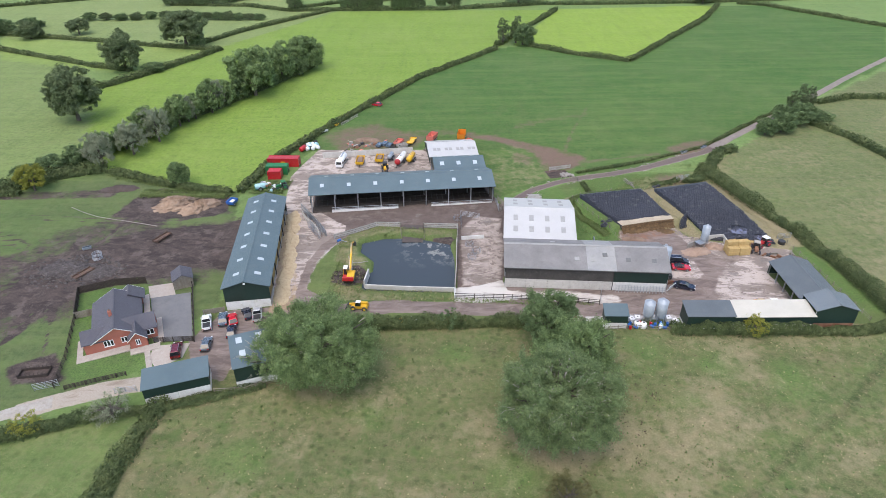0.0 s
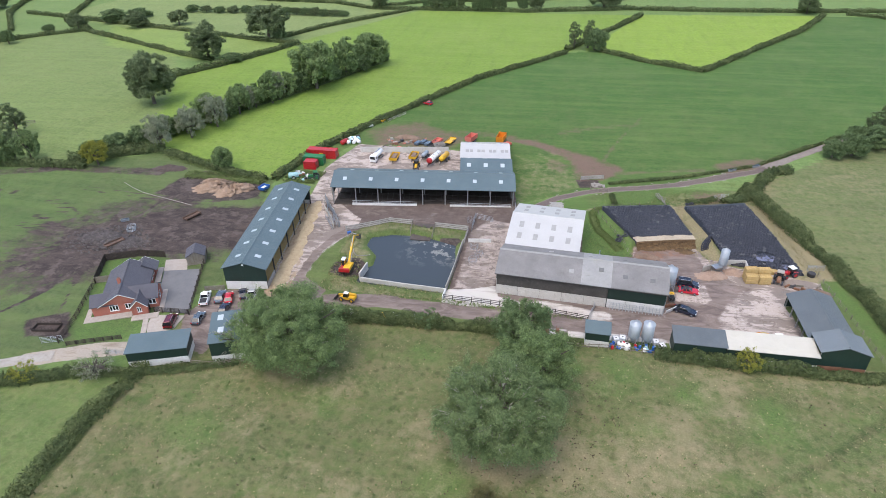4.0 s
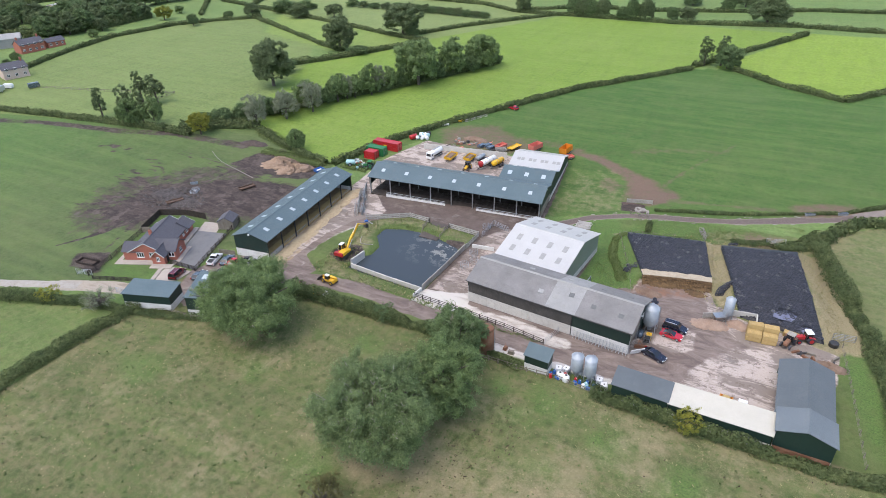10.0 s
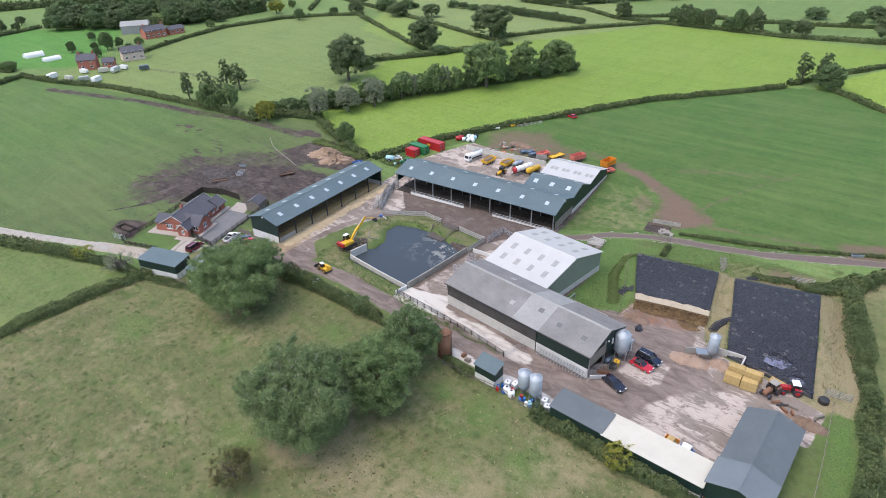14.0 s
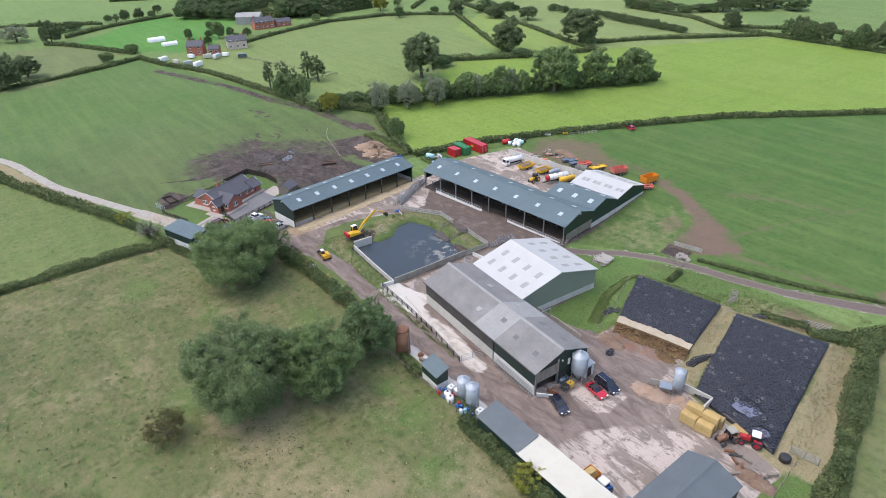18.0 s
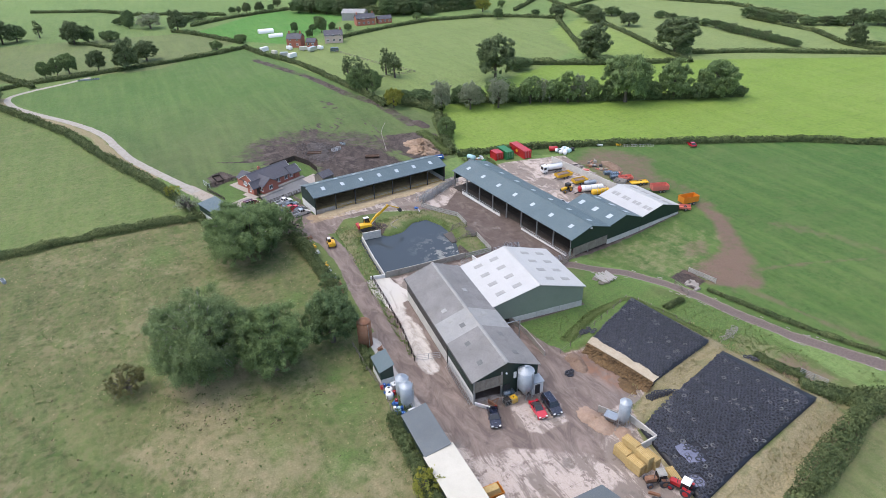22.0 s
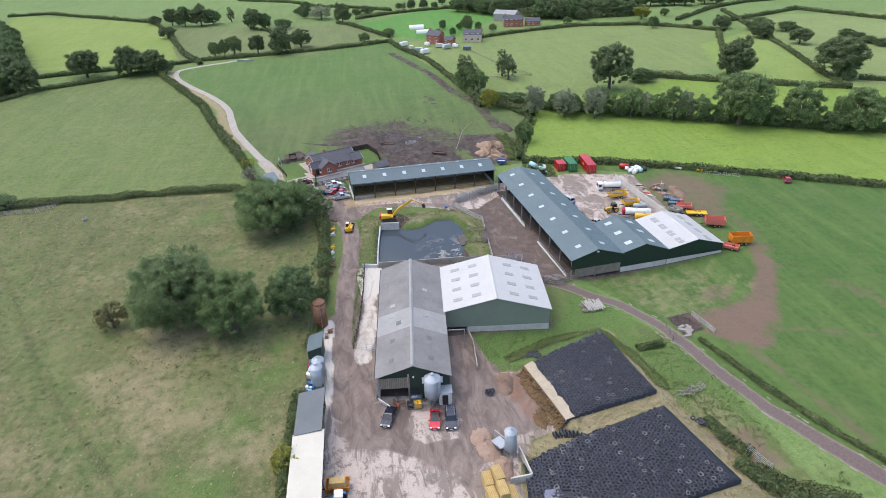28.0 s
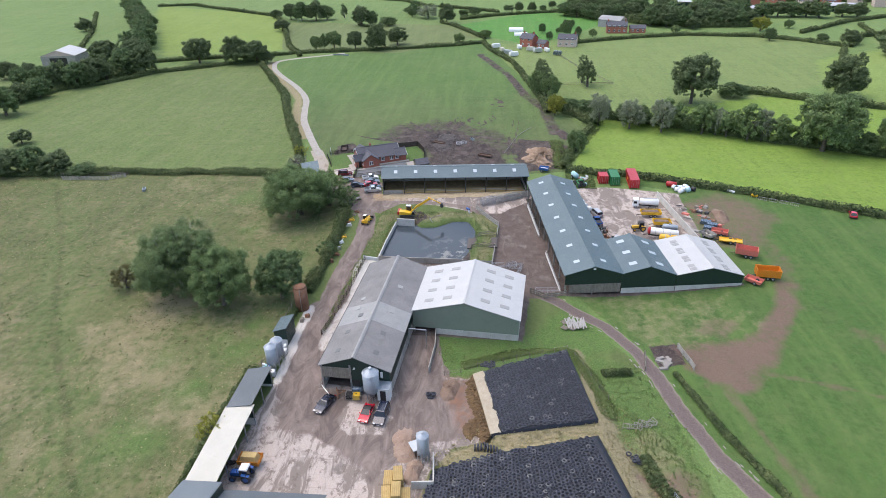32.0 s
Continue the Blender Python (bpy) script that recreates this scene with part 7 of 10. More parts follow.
bale_mesh, string_mesh = BALE.mesh("straw", M_STRAW), STRING.mesh("twine", M_STRING)


def bale(x, y, z, a, tilt=0):
    root = thing("straw_bale", pose(x, y, z, tilt, 0, a), "large square golden straw bale in a stack", "straw bale", "stacked straw bales")
    part("straw", bale_mesh, None, root)
    part("twine", string_mesh, None, root)


for i in range(2):
    for j in range(2):
        for k in range(3 if j else 2):
            bale(64.2 + 2.55 * i, 115.8 + 1.36 * j + 0.1 * i, 0.92 * k, 8 + random.uniform(-4, 4))
for k in range(2):
    bale(66.9, 118.5, 0.92 * k, 10 + random.uniform(-5, 5))
bale(70.2, 119.6, 0.0, -12)

# ---- walls, fences and gates ----
def wall_run(name, label, pts, z0, z1, thick, material, piece=3.0, level=None):
    """A wall of panels along a line; each panel follows the ground, or stands at one level."""
    root = thing(name, pose(0, 0, 0), label, "wall")
    for a, b in zip(pts[:-1], pts[1:]):
        a, b = Vector(a), Vector(b)
        n = max(1, round((b - a).length / piece))
        u = (b - a).normalized()
        s = Vector((-u.y, u.x)) * thick / 2
        for i in range(n):
            p, q = a.lerp(b, i / n) + u * 0.015, a.lerp(b, (i + 1) / n) - u * 0.015
            gp, gq = (gz(*p), gz(*q)) if level is None else (level, level)
            lo = z0 + min(gp, gq)
            low = [(*(p - s), lo), (*(q - s), lo), (*(q + s), lo), (*(p + s), lo)]
            tz = [gp + z1, gq + z1, gq + z1, gp + z1]
            part("panel", Geo().hull(low, [(x, y, t) for (x, y, _), t in zip(low, tz)]), material, root)
    return root


def rail_fence(name, label, pts, h=1.2, rails=3, gap=2.4, material=None, rail=(0.04, 0.12), post=0.13, zoff=0.0, boards=False):
    """Posts with rails between them; boards fills in upright boards."""
    material = material or M_TIMBER
    root = thing(name, pose(0, 0, 0), label, "fence")
    for k, (a, b) in enumerate(zip(pts[:-1], pts[1:])):
        a, b = Vector(a), Vector(b)
        n = max(1, round((b - a).length / gap))
        for i in range(n + (k == len(pts) - 2)):
            p = a.lerp(b, i / n)
            z = gz(*p) + zoff
            part("post", Geo().box(p.x - post / 2, p.y - post / 2, z - 0.4, p.x + post / 2, p.y + post / 2, z + h + 0.08), material, root)
        u = (b - a).normalized()
        s = Vector((-u.y, u.x)) * (post / 2 + 0.02)
        for i in range(n):
            p, q = a.lerp(b, i / n), a.lerp(b, (i + 1) / n)
            zp, zq = gz(*p) + zoff, gz(*q) + zoff
            if boards:
                m = max(2, int((q - p).length / 0.22))
                for j in range(m):
                    c, d = p.lerp(q, j / m), p.lerp(q, (j + 0.88) / m)
                    z = zp + (zq - zp) * j / m
                    g = Geo().beam((c.x + s.x, c.y + s.y, z + h / 2), (d.x + s.x, d.y + s.y, z + h / 2), 0.03, h - 0.06 + random.uniform(-0.03, 0.03))
                    part("board", g, material, root)
            else:
                for j in range(rails):
                    t = h * (j + 0.6) / (rails - 0.1)
                    part("rail", Geo().beam((p.x + s.x, p.y + s.y, zp + t), (q.x + s.x, q.y + s.y, zq + t), *rail), material, root)
    return root


def metal_gate(label, a, b, h=1.25, bars=5, lift=0.15, group="field gates"):
    root = thing("metal_gate", pose(0, 0, 0), label, "gate", group)
    a, b = Vector(a), Vector(b)
    za, zb = gz(*a) + lift, gz(*b) + lift
    for p, z in ((a, za), (b, zb), (a.lerp(b, 0.5), (za + zb) / 2)):
        part("upright", Geo().tube((p.x, p.y, z - (0.45 if p != a.lerp(b, 0.5) else 0)), (p.x, p.y, z + h), 0.05, n=8), M_STEEL, root)
    for i in range(bars):
        t = h * i / (bars - 1)
        part("bar", Geo().tube((a.x, a.y, za + t), (b.x, b.y, zb + t), 0.03, n=6), M_STEEL, root)
    return root


WALLC = "pale concrete retaining wall of the lagoon"
wall_run("lagoon_wall", WALLC, [(-16.3, 104.9), (-6.3, 104.0), (2.2, 103.5)], -3.2, 0.35, 0.25, M_CONCRETE, 2.9, 0.0)
wall_run("lagoon_wall", WALLC, [(-16.4, 105.1), (-15.9, 109.6)], -3.2, 1.15, 0.3, M_CONCRETE, 4.8, 0.0)
wall_run("lagoon_wall", WALLC, [(2.4, 103.7), (2.9, 112), (3.2, 122.5)], -3.2, 0.95, 0.2, M_CONC_DIRTY, 3.0, 0.0)
wall_run("yard_wall", "long concrete panel wall behind the parked tankers", [(-36.0, 173.0), (-23.0, 174.6), (-9.0, 176.6)], -0.4, 1.8, 0.16, M_CONCRETE, 3.4)
wall_run("loading_bay_wall", "low concrete bay wall round the feed heap", [(59.0, 121.4), (64.3, 121.9), (64.4, 118.9)], -0.3, 1.3, 0.2, M_CONCRETE, 2.6)
wall_run("feed_bay_wall", "concrete bay wall beside the feed hopper", [(55.2, 118.6), (58.4, 120.6)], -0.3, 1.2, 0.2, M_CONC_DIRTY, 2.0)
wall_run("collecting_yard_wall", "low pale wall at the collecting yard", [(4.3, 123.7), (9.6, 124.3)], -0.2, 0.9, 0.2, M_WHITEWASH, 2.6)
wall_run("passage_wall", "low concrete wall along the cow passage", [(28.2, 118.9), (33.5, 119.3), (40.2, 118.8)], -0.3, 1.1, 0.16, M_CONC_DIRTY, 3.0)
wall_run("apron_kerb", "white concrete kerb beside the apron", [(2.3, 100.2), (2.4, 103.4)], -0.3, 1.0, 0.25, M_WHITEWASH, 3.2)

M_PALEWOOD = surface("pale_weathered_boards", (0.36, 0.345, 0.32), (0.45, 0.43, 0.40), 1.2, 0.9, 0, 0.3, 9, (0.22, 0.2, 0.17), 0.5, random_tone=0.1)
GREYF = "weathered timber rail fence round the lagoon"
rail_fence("lagoon_fence", GREYF, [(-25.5, 124.6), (-20.5, 127.4), (-16.0, 130.4), (-10.3, 130.0)], 1.3, 3, 2.6, M_PALEWOOD, (0.05, 0.3))
rail_fence("lagoon_fence", GREYF, [(-4.6, 129.6), (3.5, 129.0), (3.4, 122.6)], 1.3, 3, 2.6, M_PALEWOOD, (0.05, 0.3))
rail_fence("ramp_fence", "timber rails beside the scraper ramp", [(-10.3, 130.0), (-9.7, 124.0)], 1.2, 3, 2.2, M_TIMBER)
rail_fence("ramp_fence", "timber rails beside the scraper ramp", [(-4.6, 129.6), (-4.4, 124.2)], 1.2, 3, 2.2, M_TIMBER)
solo("scraper_ramp", Geo().hull([(-9.5, 123.2, -1.2), (-4.7, 123.2, -1.2), (-4.7, 130.2, -0.6), (-9.5, 130.2, -0.6)], [(-9.5, 123.2, -0.55), (-4.7, 123.2, -0.55), (-4.7, 130.2, -0.08), (-9.5, 130.2, -0.08)]), surface("slurry_covered_concrete", (0.06, 0.045, 0.036), (0.10, 0.08, 0.066), 0.6, 0.6), "mud-covered scraper ramp down to the lagoon", "ramp")
rail_fence("track_fence", "grey post and rail fence along the track", [(2.4, 100.6), (12.0, 100.1), (22.6, 99.2), (30.8, 97.9)], 1.15, 3, 1.9, M_DARKWOOD, (0.05, 0.1))
metal_gate("galvanised gate across the cow track", (31.0, 98.3), (32.2, 102.2), 1.2, 4)
for a, b in (((-27.8, 126.0), (-31.0, 128.6)), ((-31.0, 128.6), (-33.0, 133.0)), ((-33.0, 133.0), (-34.5, 138.0)), ((-29.0, 124.8), (-32.6, 130.2))):
    metal_gate("galvanised cattle handling gate at the yard corner", a, b, 1.5, 6)
for a, b in (((4.4, 129.0), (4.5, 135.5)), ((4.5, 135.6), (9.0, 134.0)), ((14.2, 138.0), (13.8, 143.0))):
    metal_gate("galvanised gate of the collecting yard", a, b, 1.3, 5)
rail_fence("yard_fence", "pale sheeted barrier at the shed corner", [(14.2, 137.0), (16.2, 139.8), (14.4, 144.2)], 1.3, 3, 2.0, M_TIMBER, (0.05, 0.24))
metal_gate("galvanised field gate by the silage clamps", (76.8, 121.7), (80.4, 122.6))
metal_gate("galvanised gate beside the lane end", (63.9, 153.5), (67.8, 154.8))
rail_fence("muck_fence", "pale concrete barrier at the muddy gateway", [(30.6, 162.2), (36.8, 163.4)], 1.1, 2, 2.0, M_CONC_DIRTY, (0.06, 0.5))
rail_fence("gateway_rails", "weathered rails at the lane gateway", [(33.0, 156.0), (37.4, 155.2)], 1.1, 3, 2.0, M_TIMBER)
rail_fence("field_fence", "old post and wire fence along the pasture", [(-38, 74.5), (-33, 74.8), (-28.5, 77.2)], 1.1, 3, 1.8, M_TIMBER)
rail_fence("hedge_fence", "post and rail fence below the tank stand", [(22, 89.6), (29, 89.6), (36, 90.2), (44, 89.2)], 1.0, 2, 2.0, M_TIMBER)
rail_fence("cow_race_fence", "old timber race beside the western hedge", [(-44.5, -4), (-46.0, 8), (-46.5, 18)], 1.0, 3, 2.4, M_TIMBER)
rail_fence("bank_fence", "old post fence beside the grassy bank", [(41, 121.5), (39.5, 127.0), (33.5, 142.5), (45, 148.0)], 1.0, 2, 2.4, M_TIMBER, (0.02, 0.03), 0.1)
rail_fence("bank_fence", "post and wire fence along the grass strip", [(80.8, 92), (79.6, 108), (78.4, 120)], 1.0, 3, 2.4, M_TIMBER, (0.02, 0.03), 0.1)

# ---- farmhouse: a red brick bungalow ----
HA = 24.0
HX = pose(-62.8, 84.6, -0.15, 0, 0, HA)
HX = HX @ Matrix.Diagonal((0.96, 0.96, 1.04, 1))
house = thing("bungalow", HX, "red brick bungalow with a dark slate-blue tiled roof", "house")


def wall_block(x0, y0, x1, y1, z1):
    t = 0.3
    for a in ((x0, y0, x1, y0 + t), (x0, y1 - t, x1, y1), (x0, y0 + t, x0 + t, y1 - t), (x1 - t, y0 + t, x1, y1 - t)):
        part("wall", Geo().box(a[0], a[1], -0.2, a[2], a[3], z1), M_BRICK, house)


def gable_y(y0, y1, x0, x1, ze, zr, ends=(True, True), o=0.35):
    """A tiled roof with its ridge along y; brick gables where wanted."""
    xm, t = (x0 + x1) / 2, 0.14
    k = (zr - ze) / (xm - x0)
    for xa, xb in ((x0 - o, xm), (x1 + o, xm)):
        za = ze - o * k
        g = Geo().hull([(xa, y0 - o, za - t), (xa, y1 + o, za - t), (xb, y1 + o, zr - t), (xb, y0 - o, zr - t)], [(xa, y0 - o, za), (xa, y1 + o, za), (xb, y1 + o, zr), (xb, y0 - o, zr)])
        part("roof", g, M_TILE, house)
    part("ridge_tiles", Geo().beam((xm, y0 - o, zr), (xm, y1 + o, zr), 0.24, 0.14), M_TILE, house)
    for y, on in ((y0, ends[0]), (y1, ends[1])):
        if on:
            s = 0.15 if y == y0 else -0.15
            ring = lambda b: [(x0 + 0.02, b, ze - 0.15), (x1 - 0.02, b, ze - 0.15), (xm, b, zr - 0.15)]
            part("gable", Geo().hull(ring(y), ring(y + s * 2)), M_BRICK, house)
            for xa in (x0 - o, x1 + o):
                part("bargeboard", Geo().beam((xa, y - s * 2.2, ze - o * k - 0.06), (xm, y - s * 2.2, zr - 0.06), 0.05, 0.11), M_WHITE, house)


def window(x, y, w, z0, z1, face, bars=2):
    """A white window set in a wall: face 's' looks along -y, 'e' along +x, 'w' along -x."""
    root = part("window", Geo().box(x - w / 2 - 0.08, y - 0.09, z0 - 0.08, x + w / 2 + 0.08, y - 0.02, z0) if face == "s" else Geo().box(x + 0.02, y - w / 2 - 0.08, z0 - 0.08, x + 0.09, y + w / 2 + 0.08, z0), M_WHITE, house, "white window")
    n = bars
    for i in range(n):
        a, b = -w / 2 + w * i / n + 0.09, -w / 2 + w * (i + 1) / n - 0.09
        if face == "s":
            part("pane", Geo().box(x + a, y - 0.05, z0 + 0.1, x + b, y - 0.03, z1 - 0.1), M_GLASS, root)
        else:
            part("pane", Geo().box(x + 0.03, y + a, z0 + 0.1, x + 0.05, y + b, z1 - 0.1), M_GLASS, root)
    if face == "s":
        part("frame", Geo().box(x - w / 2, y - 0.04, z0, x + w / 2, y + 0.0, z1), M_WHITE, root)
    else:
        part("frame", Geo().box(x - 0.0, y - w / 2, z0, x + 0.04, y + w / 2, z1), M_WHITE, root)


EV, RD = 2.35, 4.5
wall_block(0.3, 0.0, 8.7, 13.4, EV)
gable_y(0.0, 13.4, 0.3, 8.7, EV, RD)
wall_block(5.0, 13.41, 9.0, 15.2, EV - 0.1)
gable_y(12.0, 15.2, 4.6, 9.4, EV - 0.1, 3.6, (False, True))
wall_block(6.4, -1.6, 9.4, 1.0, EV - 0.2)
gable_y(-1.6, 3.4, 6.4, 9.4, EV - 0.2, 3.5, (True, False), 0.25)
# east wing, ridge across
wall_block(8.71, 0.6, 11.2, 5.6, EV - 0.05)
for ya, yb in ((0.3, 3.1), (5.9, 3.1)):
    g = Geo().hull([(5.0, ya, 2.16), (11.5, ya, 2.16), (11.5, yb, 3.86), (5.0, yb, 3.86)], [(5.0, ya, 2.3), (11.5, ya, 2.3), (11.5, yb, 4.0), (5.0, yb, 4.0)])
    part("roof", g, M_TILE, house)
ring = lambda b: [(b, 0.62, 2.2), (b, 5.58, 2.2), (b, 3.1, 3.85)]
part("gable", Geo().hull(ring(10.92), ring(11.19)), M_BRICK, house)
# west annexe roof
wall_block(-1.3, 0.15, 0.29, 4.6, EV - 0.1)
for ya, yb in ((-0.1, 2.4), (4.9, 2.4)):
    g = Geo().hull([(-1.6, ya, 2.1), (3.0, ya, 2.1), (3.0, yb, 3.5), (-1.6, yb, 3.5)], [(-1.6, ya, 2.24), (3.0, ya, 2.24), (3.0, yb, 3.64), (-1.6, yb, 3.64)])
    part("roof", g, M_TILE, house)
ring = lambda b: [(b, 0.17, 2.1), (b, 4.58, 2.1), (b, 2.4, 3.48)]
part("gable", Geo().hull(ring(-1.29), ring(-1.02)), M_BRICK, house)
window(2.9, 0.0, 1.7, 0.9, 2.1, "s", 3)
window(5.6, 0.0, 1.1, 1.0, 2.1, "s", 2)
window(7.9, -1.6, 0.8, 0.8, 1.9, "s", 2)
window(10.1, 0.6, 1.4, 0.9, 2.0, "s", 2)
window(11.2, 3.1, 1.2, 0.9, 2.0, "e", 2)
for y in (7.6, 10.4, 12.3):
    window(8.7, y, 1.1, 0.9, 2.0, "e", 2)
part("door", Geo().box(9.41, -0.6, 0.0, 9.46, 0.35, 2.0), M_DARKWOOD, house, "dark front door")
ch = part("chimney", Geo().box(3.6, 4.4, 3.6, 4.2, 5.0, 5.2), M_BRICK, house)
part("chimney_pot", Geo().tube((3.9, 4.7, 5.2), (3.9, 4.7, 5.55), 0.12, 0.1, 10), M_SOIL, ch)
part("gutter", Geo().box(9.08, 5.7, 2.1, 9.2, 13.6, 2.2), M_BLACK, house)

# paving, drive, lawn strip and sheds of the house
def flat(name, label, category, pts, material, z=0.05, thick=0.3, m=None):
    zs = [gz(x, y) for x, y in pts]
    zz = max(zs) + z
    g = Geo().hull([(x, y, zz - thick - 0.4) for x, y in pts], [(x, y, zz) for x, y in pts])
    return solo(name, g, material, label, category, kind="structure")


flat("driveway", "broad weathered grey tarmac drive beside the bungalow", "driveway", [(-59.3, 101.4), (-51.9, 103.3), (-46.3, 88.1), (-53.4, 87.9)], M_TARMAC)
flat("front_drive", "pale stone forecourt with a parked car", "driveway", [(-53.0, 86.6), (-46.6, 87.4), (-46.6, 83.4), (-50.2, 80.6), (-52.2, 83.0)], M_PATIO, 0.04)
pat = thing("patio", HX, "pale slab paving round the bungalow", "paving", kind="structure")
for x0, y0, x1, y1 in ((-2.9, -1.9, 6.2, -0.02), (6.2, -3.4, 11.4, -1.62), (11.22, -1.6, 12.2, 6.5), (9.0, 6.0, 10.2, 16.0), (-2.9, -0.02, -1.9, 5.0)):
    nxp, nyp = max(1, round((x1 - x0) / 0.95)), max(1, round((y1 - y0) / 0.95))
    for i in range(nxp):
        for j in range(nyp):
            a, b = x0 + (x1 - x0) * i / nxp, y0 + (y1 - y0) * j / nyp
            part("slab", Geo().box(a + 0.01, b + 0.01, -0.3, a + (x1 - x0) / nxp - 0.01, b + (y1 - y0) / nyp - 0.01, 0.2 + random.uniform(0, 0.008)), M_PATIO, pat)
for i in range(7):
    part("slab", Geo().box(8.6 + i * 0.03, -4.3 - i * 0.95, -0.4, 9.6 + i * 0.03, -3.42 - i * 0.95, 0.2), M_PATIO, pat)
flat("rear_patio", "pale rear patio behind the gate", "paving", [(-59.6, 101.6), (-54.8, 102.8), (-57.0, 107.0), (-61.6, 105.8)], M_PATIO, 0.05)
gsh = thing("garage", pose(-54.6, 107.0, gz(-54, 108), 0, 0, 24), "small timber garage with a slate-blue roof", "garage")
for i in range(14):
    part("board", Geo().box(-1.9 + i * 0.272, -1.9, 0, -1.65 + i * 0.272, -1.84, 2.3 + 0.12 * (7 - abs(i - 6.5))), M_TIMBER, gsh)
part("walls", Geo().box(-1.85, -1.8, -0.3, 1.85, 1.9, 2.3), M_TIMBER, gsh)
for s in (-1, 1):
    part("roof", Geo().hull([(s * 2.1, -2.1, 2.1), (s * 2.1, 2.1, 2.1), (0, 2.1, 3.3), (0, -2.1, 3.3)], [(s * 2.1, -2.1, 2.22), (s * 2.1, 2.1, 2.22), (0, 2.1, 3.42), (0, -2.1, 3.42)]), M_TILE, gsh)
DF = "dark close-boarded garden fence round the bungalow"
rail_fence("garden_fence", DF, [(-71.2, 95.0), (-74.7, 103.4), (-68.5, 106.4), (-62.4, 107.0)], 1.7, 3, 2.4, M_DARKWOOD, boards=True)
rail_fence("garden_fence", "grey close-boarded fence between lawn and house", [(-71.2, 94.8), (-67.0, 96.6)], 1.6, 3, 2.3, M_TIMBER, boards=True)
rail_fence("garden_fence", "dark post and rail fence along the lawn", [(-65.4, 76.0), (-67.0, 83.0), (-69.2, 89.0), (-71.2, 94.8)], 1.2, 4, 2.2, M_DARKWOOD)
rail_fence("garden_fence", "dark picket fence along the lane side", [(-63.4, 75.6), (-59, 77.4), (-54.6, 79.0)], 0.9, 4, 1.8, M_DARKWOOD)
rail_fence("drive_fence", "dark rail fence beside the drive", [(-54.0, 110.2), (-50.1, 99.4), (-45.9, 87.8)], 1.3, 4, 2.2, M_DARKWOOD)
rail_fence("drive_gate_fence", "dark timber gates across the drive", [(-53.2, 87.6), (-46.2, 88.0)], 1.2, 5, 1.8, M_DARKWOOD)
rail_fence("paddock_fence", "pale timber fence below the shed gable", [(-46.8, 96.0), (-43.0, 97.0)], 1.2, 3, 2.0, M_TIMBER, boards=True)
metal_gate("galvanised gate into the garden field", (-68.4, 75.4), (-64.9, 76.6))
metal_gate("galvanised gate lying by the lane", (-54.5, 74.6), (-51.2, 75.2), 1.1, 5)
pen = thing("raised_bed", pose(-70.6, 79.6, gz(-70.6, 79.6), 0, 0, 8), "old timber-edged plot with dead stalks", "garden bed")
for a, b in (((-2.4, -1.0), (2.4, -1.0)), ((2.4, -1.0), (2.4, 1.0)), ((2.4, 1.0), (-2.4, 1.0)), ((-2.4, 1.0), (-2.4, -1.0))):
    part("board", Geo().beam((*a, 0.25), (*b, 0.25), 0.06, 0.5), M_DARKWOOD, pen)
for i in range(8):
    x = -2.4 + 4.8 * i / 7
    for y in (-1.0, 1.0):
        part("stake", Geo().box(x - 0.05, y - 0.05, 0, x + 0.05, y + 0.05, 0.9), M_DARKWOOD, pen)


# ---- vehicles and plant ----
def on(x, y, a, dz=0.0):
    return pose(x, y, gz(x, y) + dz, 0, 0, a)


def wheel(parent, x, y, r, w, rim=0.6, m_rim=None):
    """A tyre with its rim; y is the wheel's middle."""
    t = part("wheel", Geo().lathe([(r * 0.6, -w / 2), (r * 0.93, -w / 2), (r, -w / 3), (r, w / 3), (r * 0.93, w / 2), (r * 0.6, w / 2)], 16, 0, 0, "y"), M_RUBBER, parent, "", True)
    t.location = (x, y, r)
    part("rim", Geo().lathe([(r * 0.15, -w * 0.54), (r * rim, -w * 0.5), (r * rim, w * 0.5), (r * 0.15, w * 0.54)], 14, 0, 0, "y"), m_rim or M_STEEL, t)
    return t


def loft(outline, ys):
    """A body from a side outline of (x, z), set at several y with a scale towards its middle."""
    g = Geo()
    k = len(outline)
    cx, cz = sum(p[0] for p in outline) / k, sum(p[1] for p in outline) / k
    for y, s in ys:
        g.v += [(cx + (x - cx) * s, y, cz + (z - cz) * s) for x, z in outline]
    for j in range(len(ys) - 1):
        for i in range(k):
            i2 = (i + 1) % k
            g.f.append((j * k + i, j * k + i2, (j + 1) * k + i2, (j + 1) * k + i))
    g.f.append(tuple(range(k - 1, -1, -1)))
    g.f.append(tuple(range((len(ys) - 1) * k, len(ys) * k)))
    return g


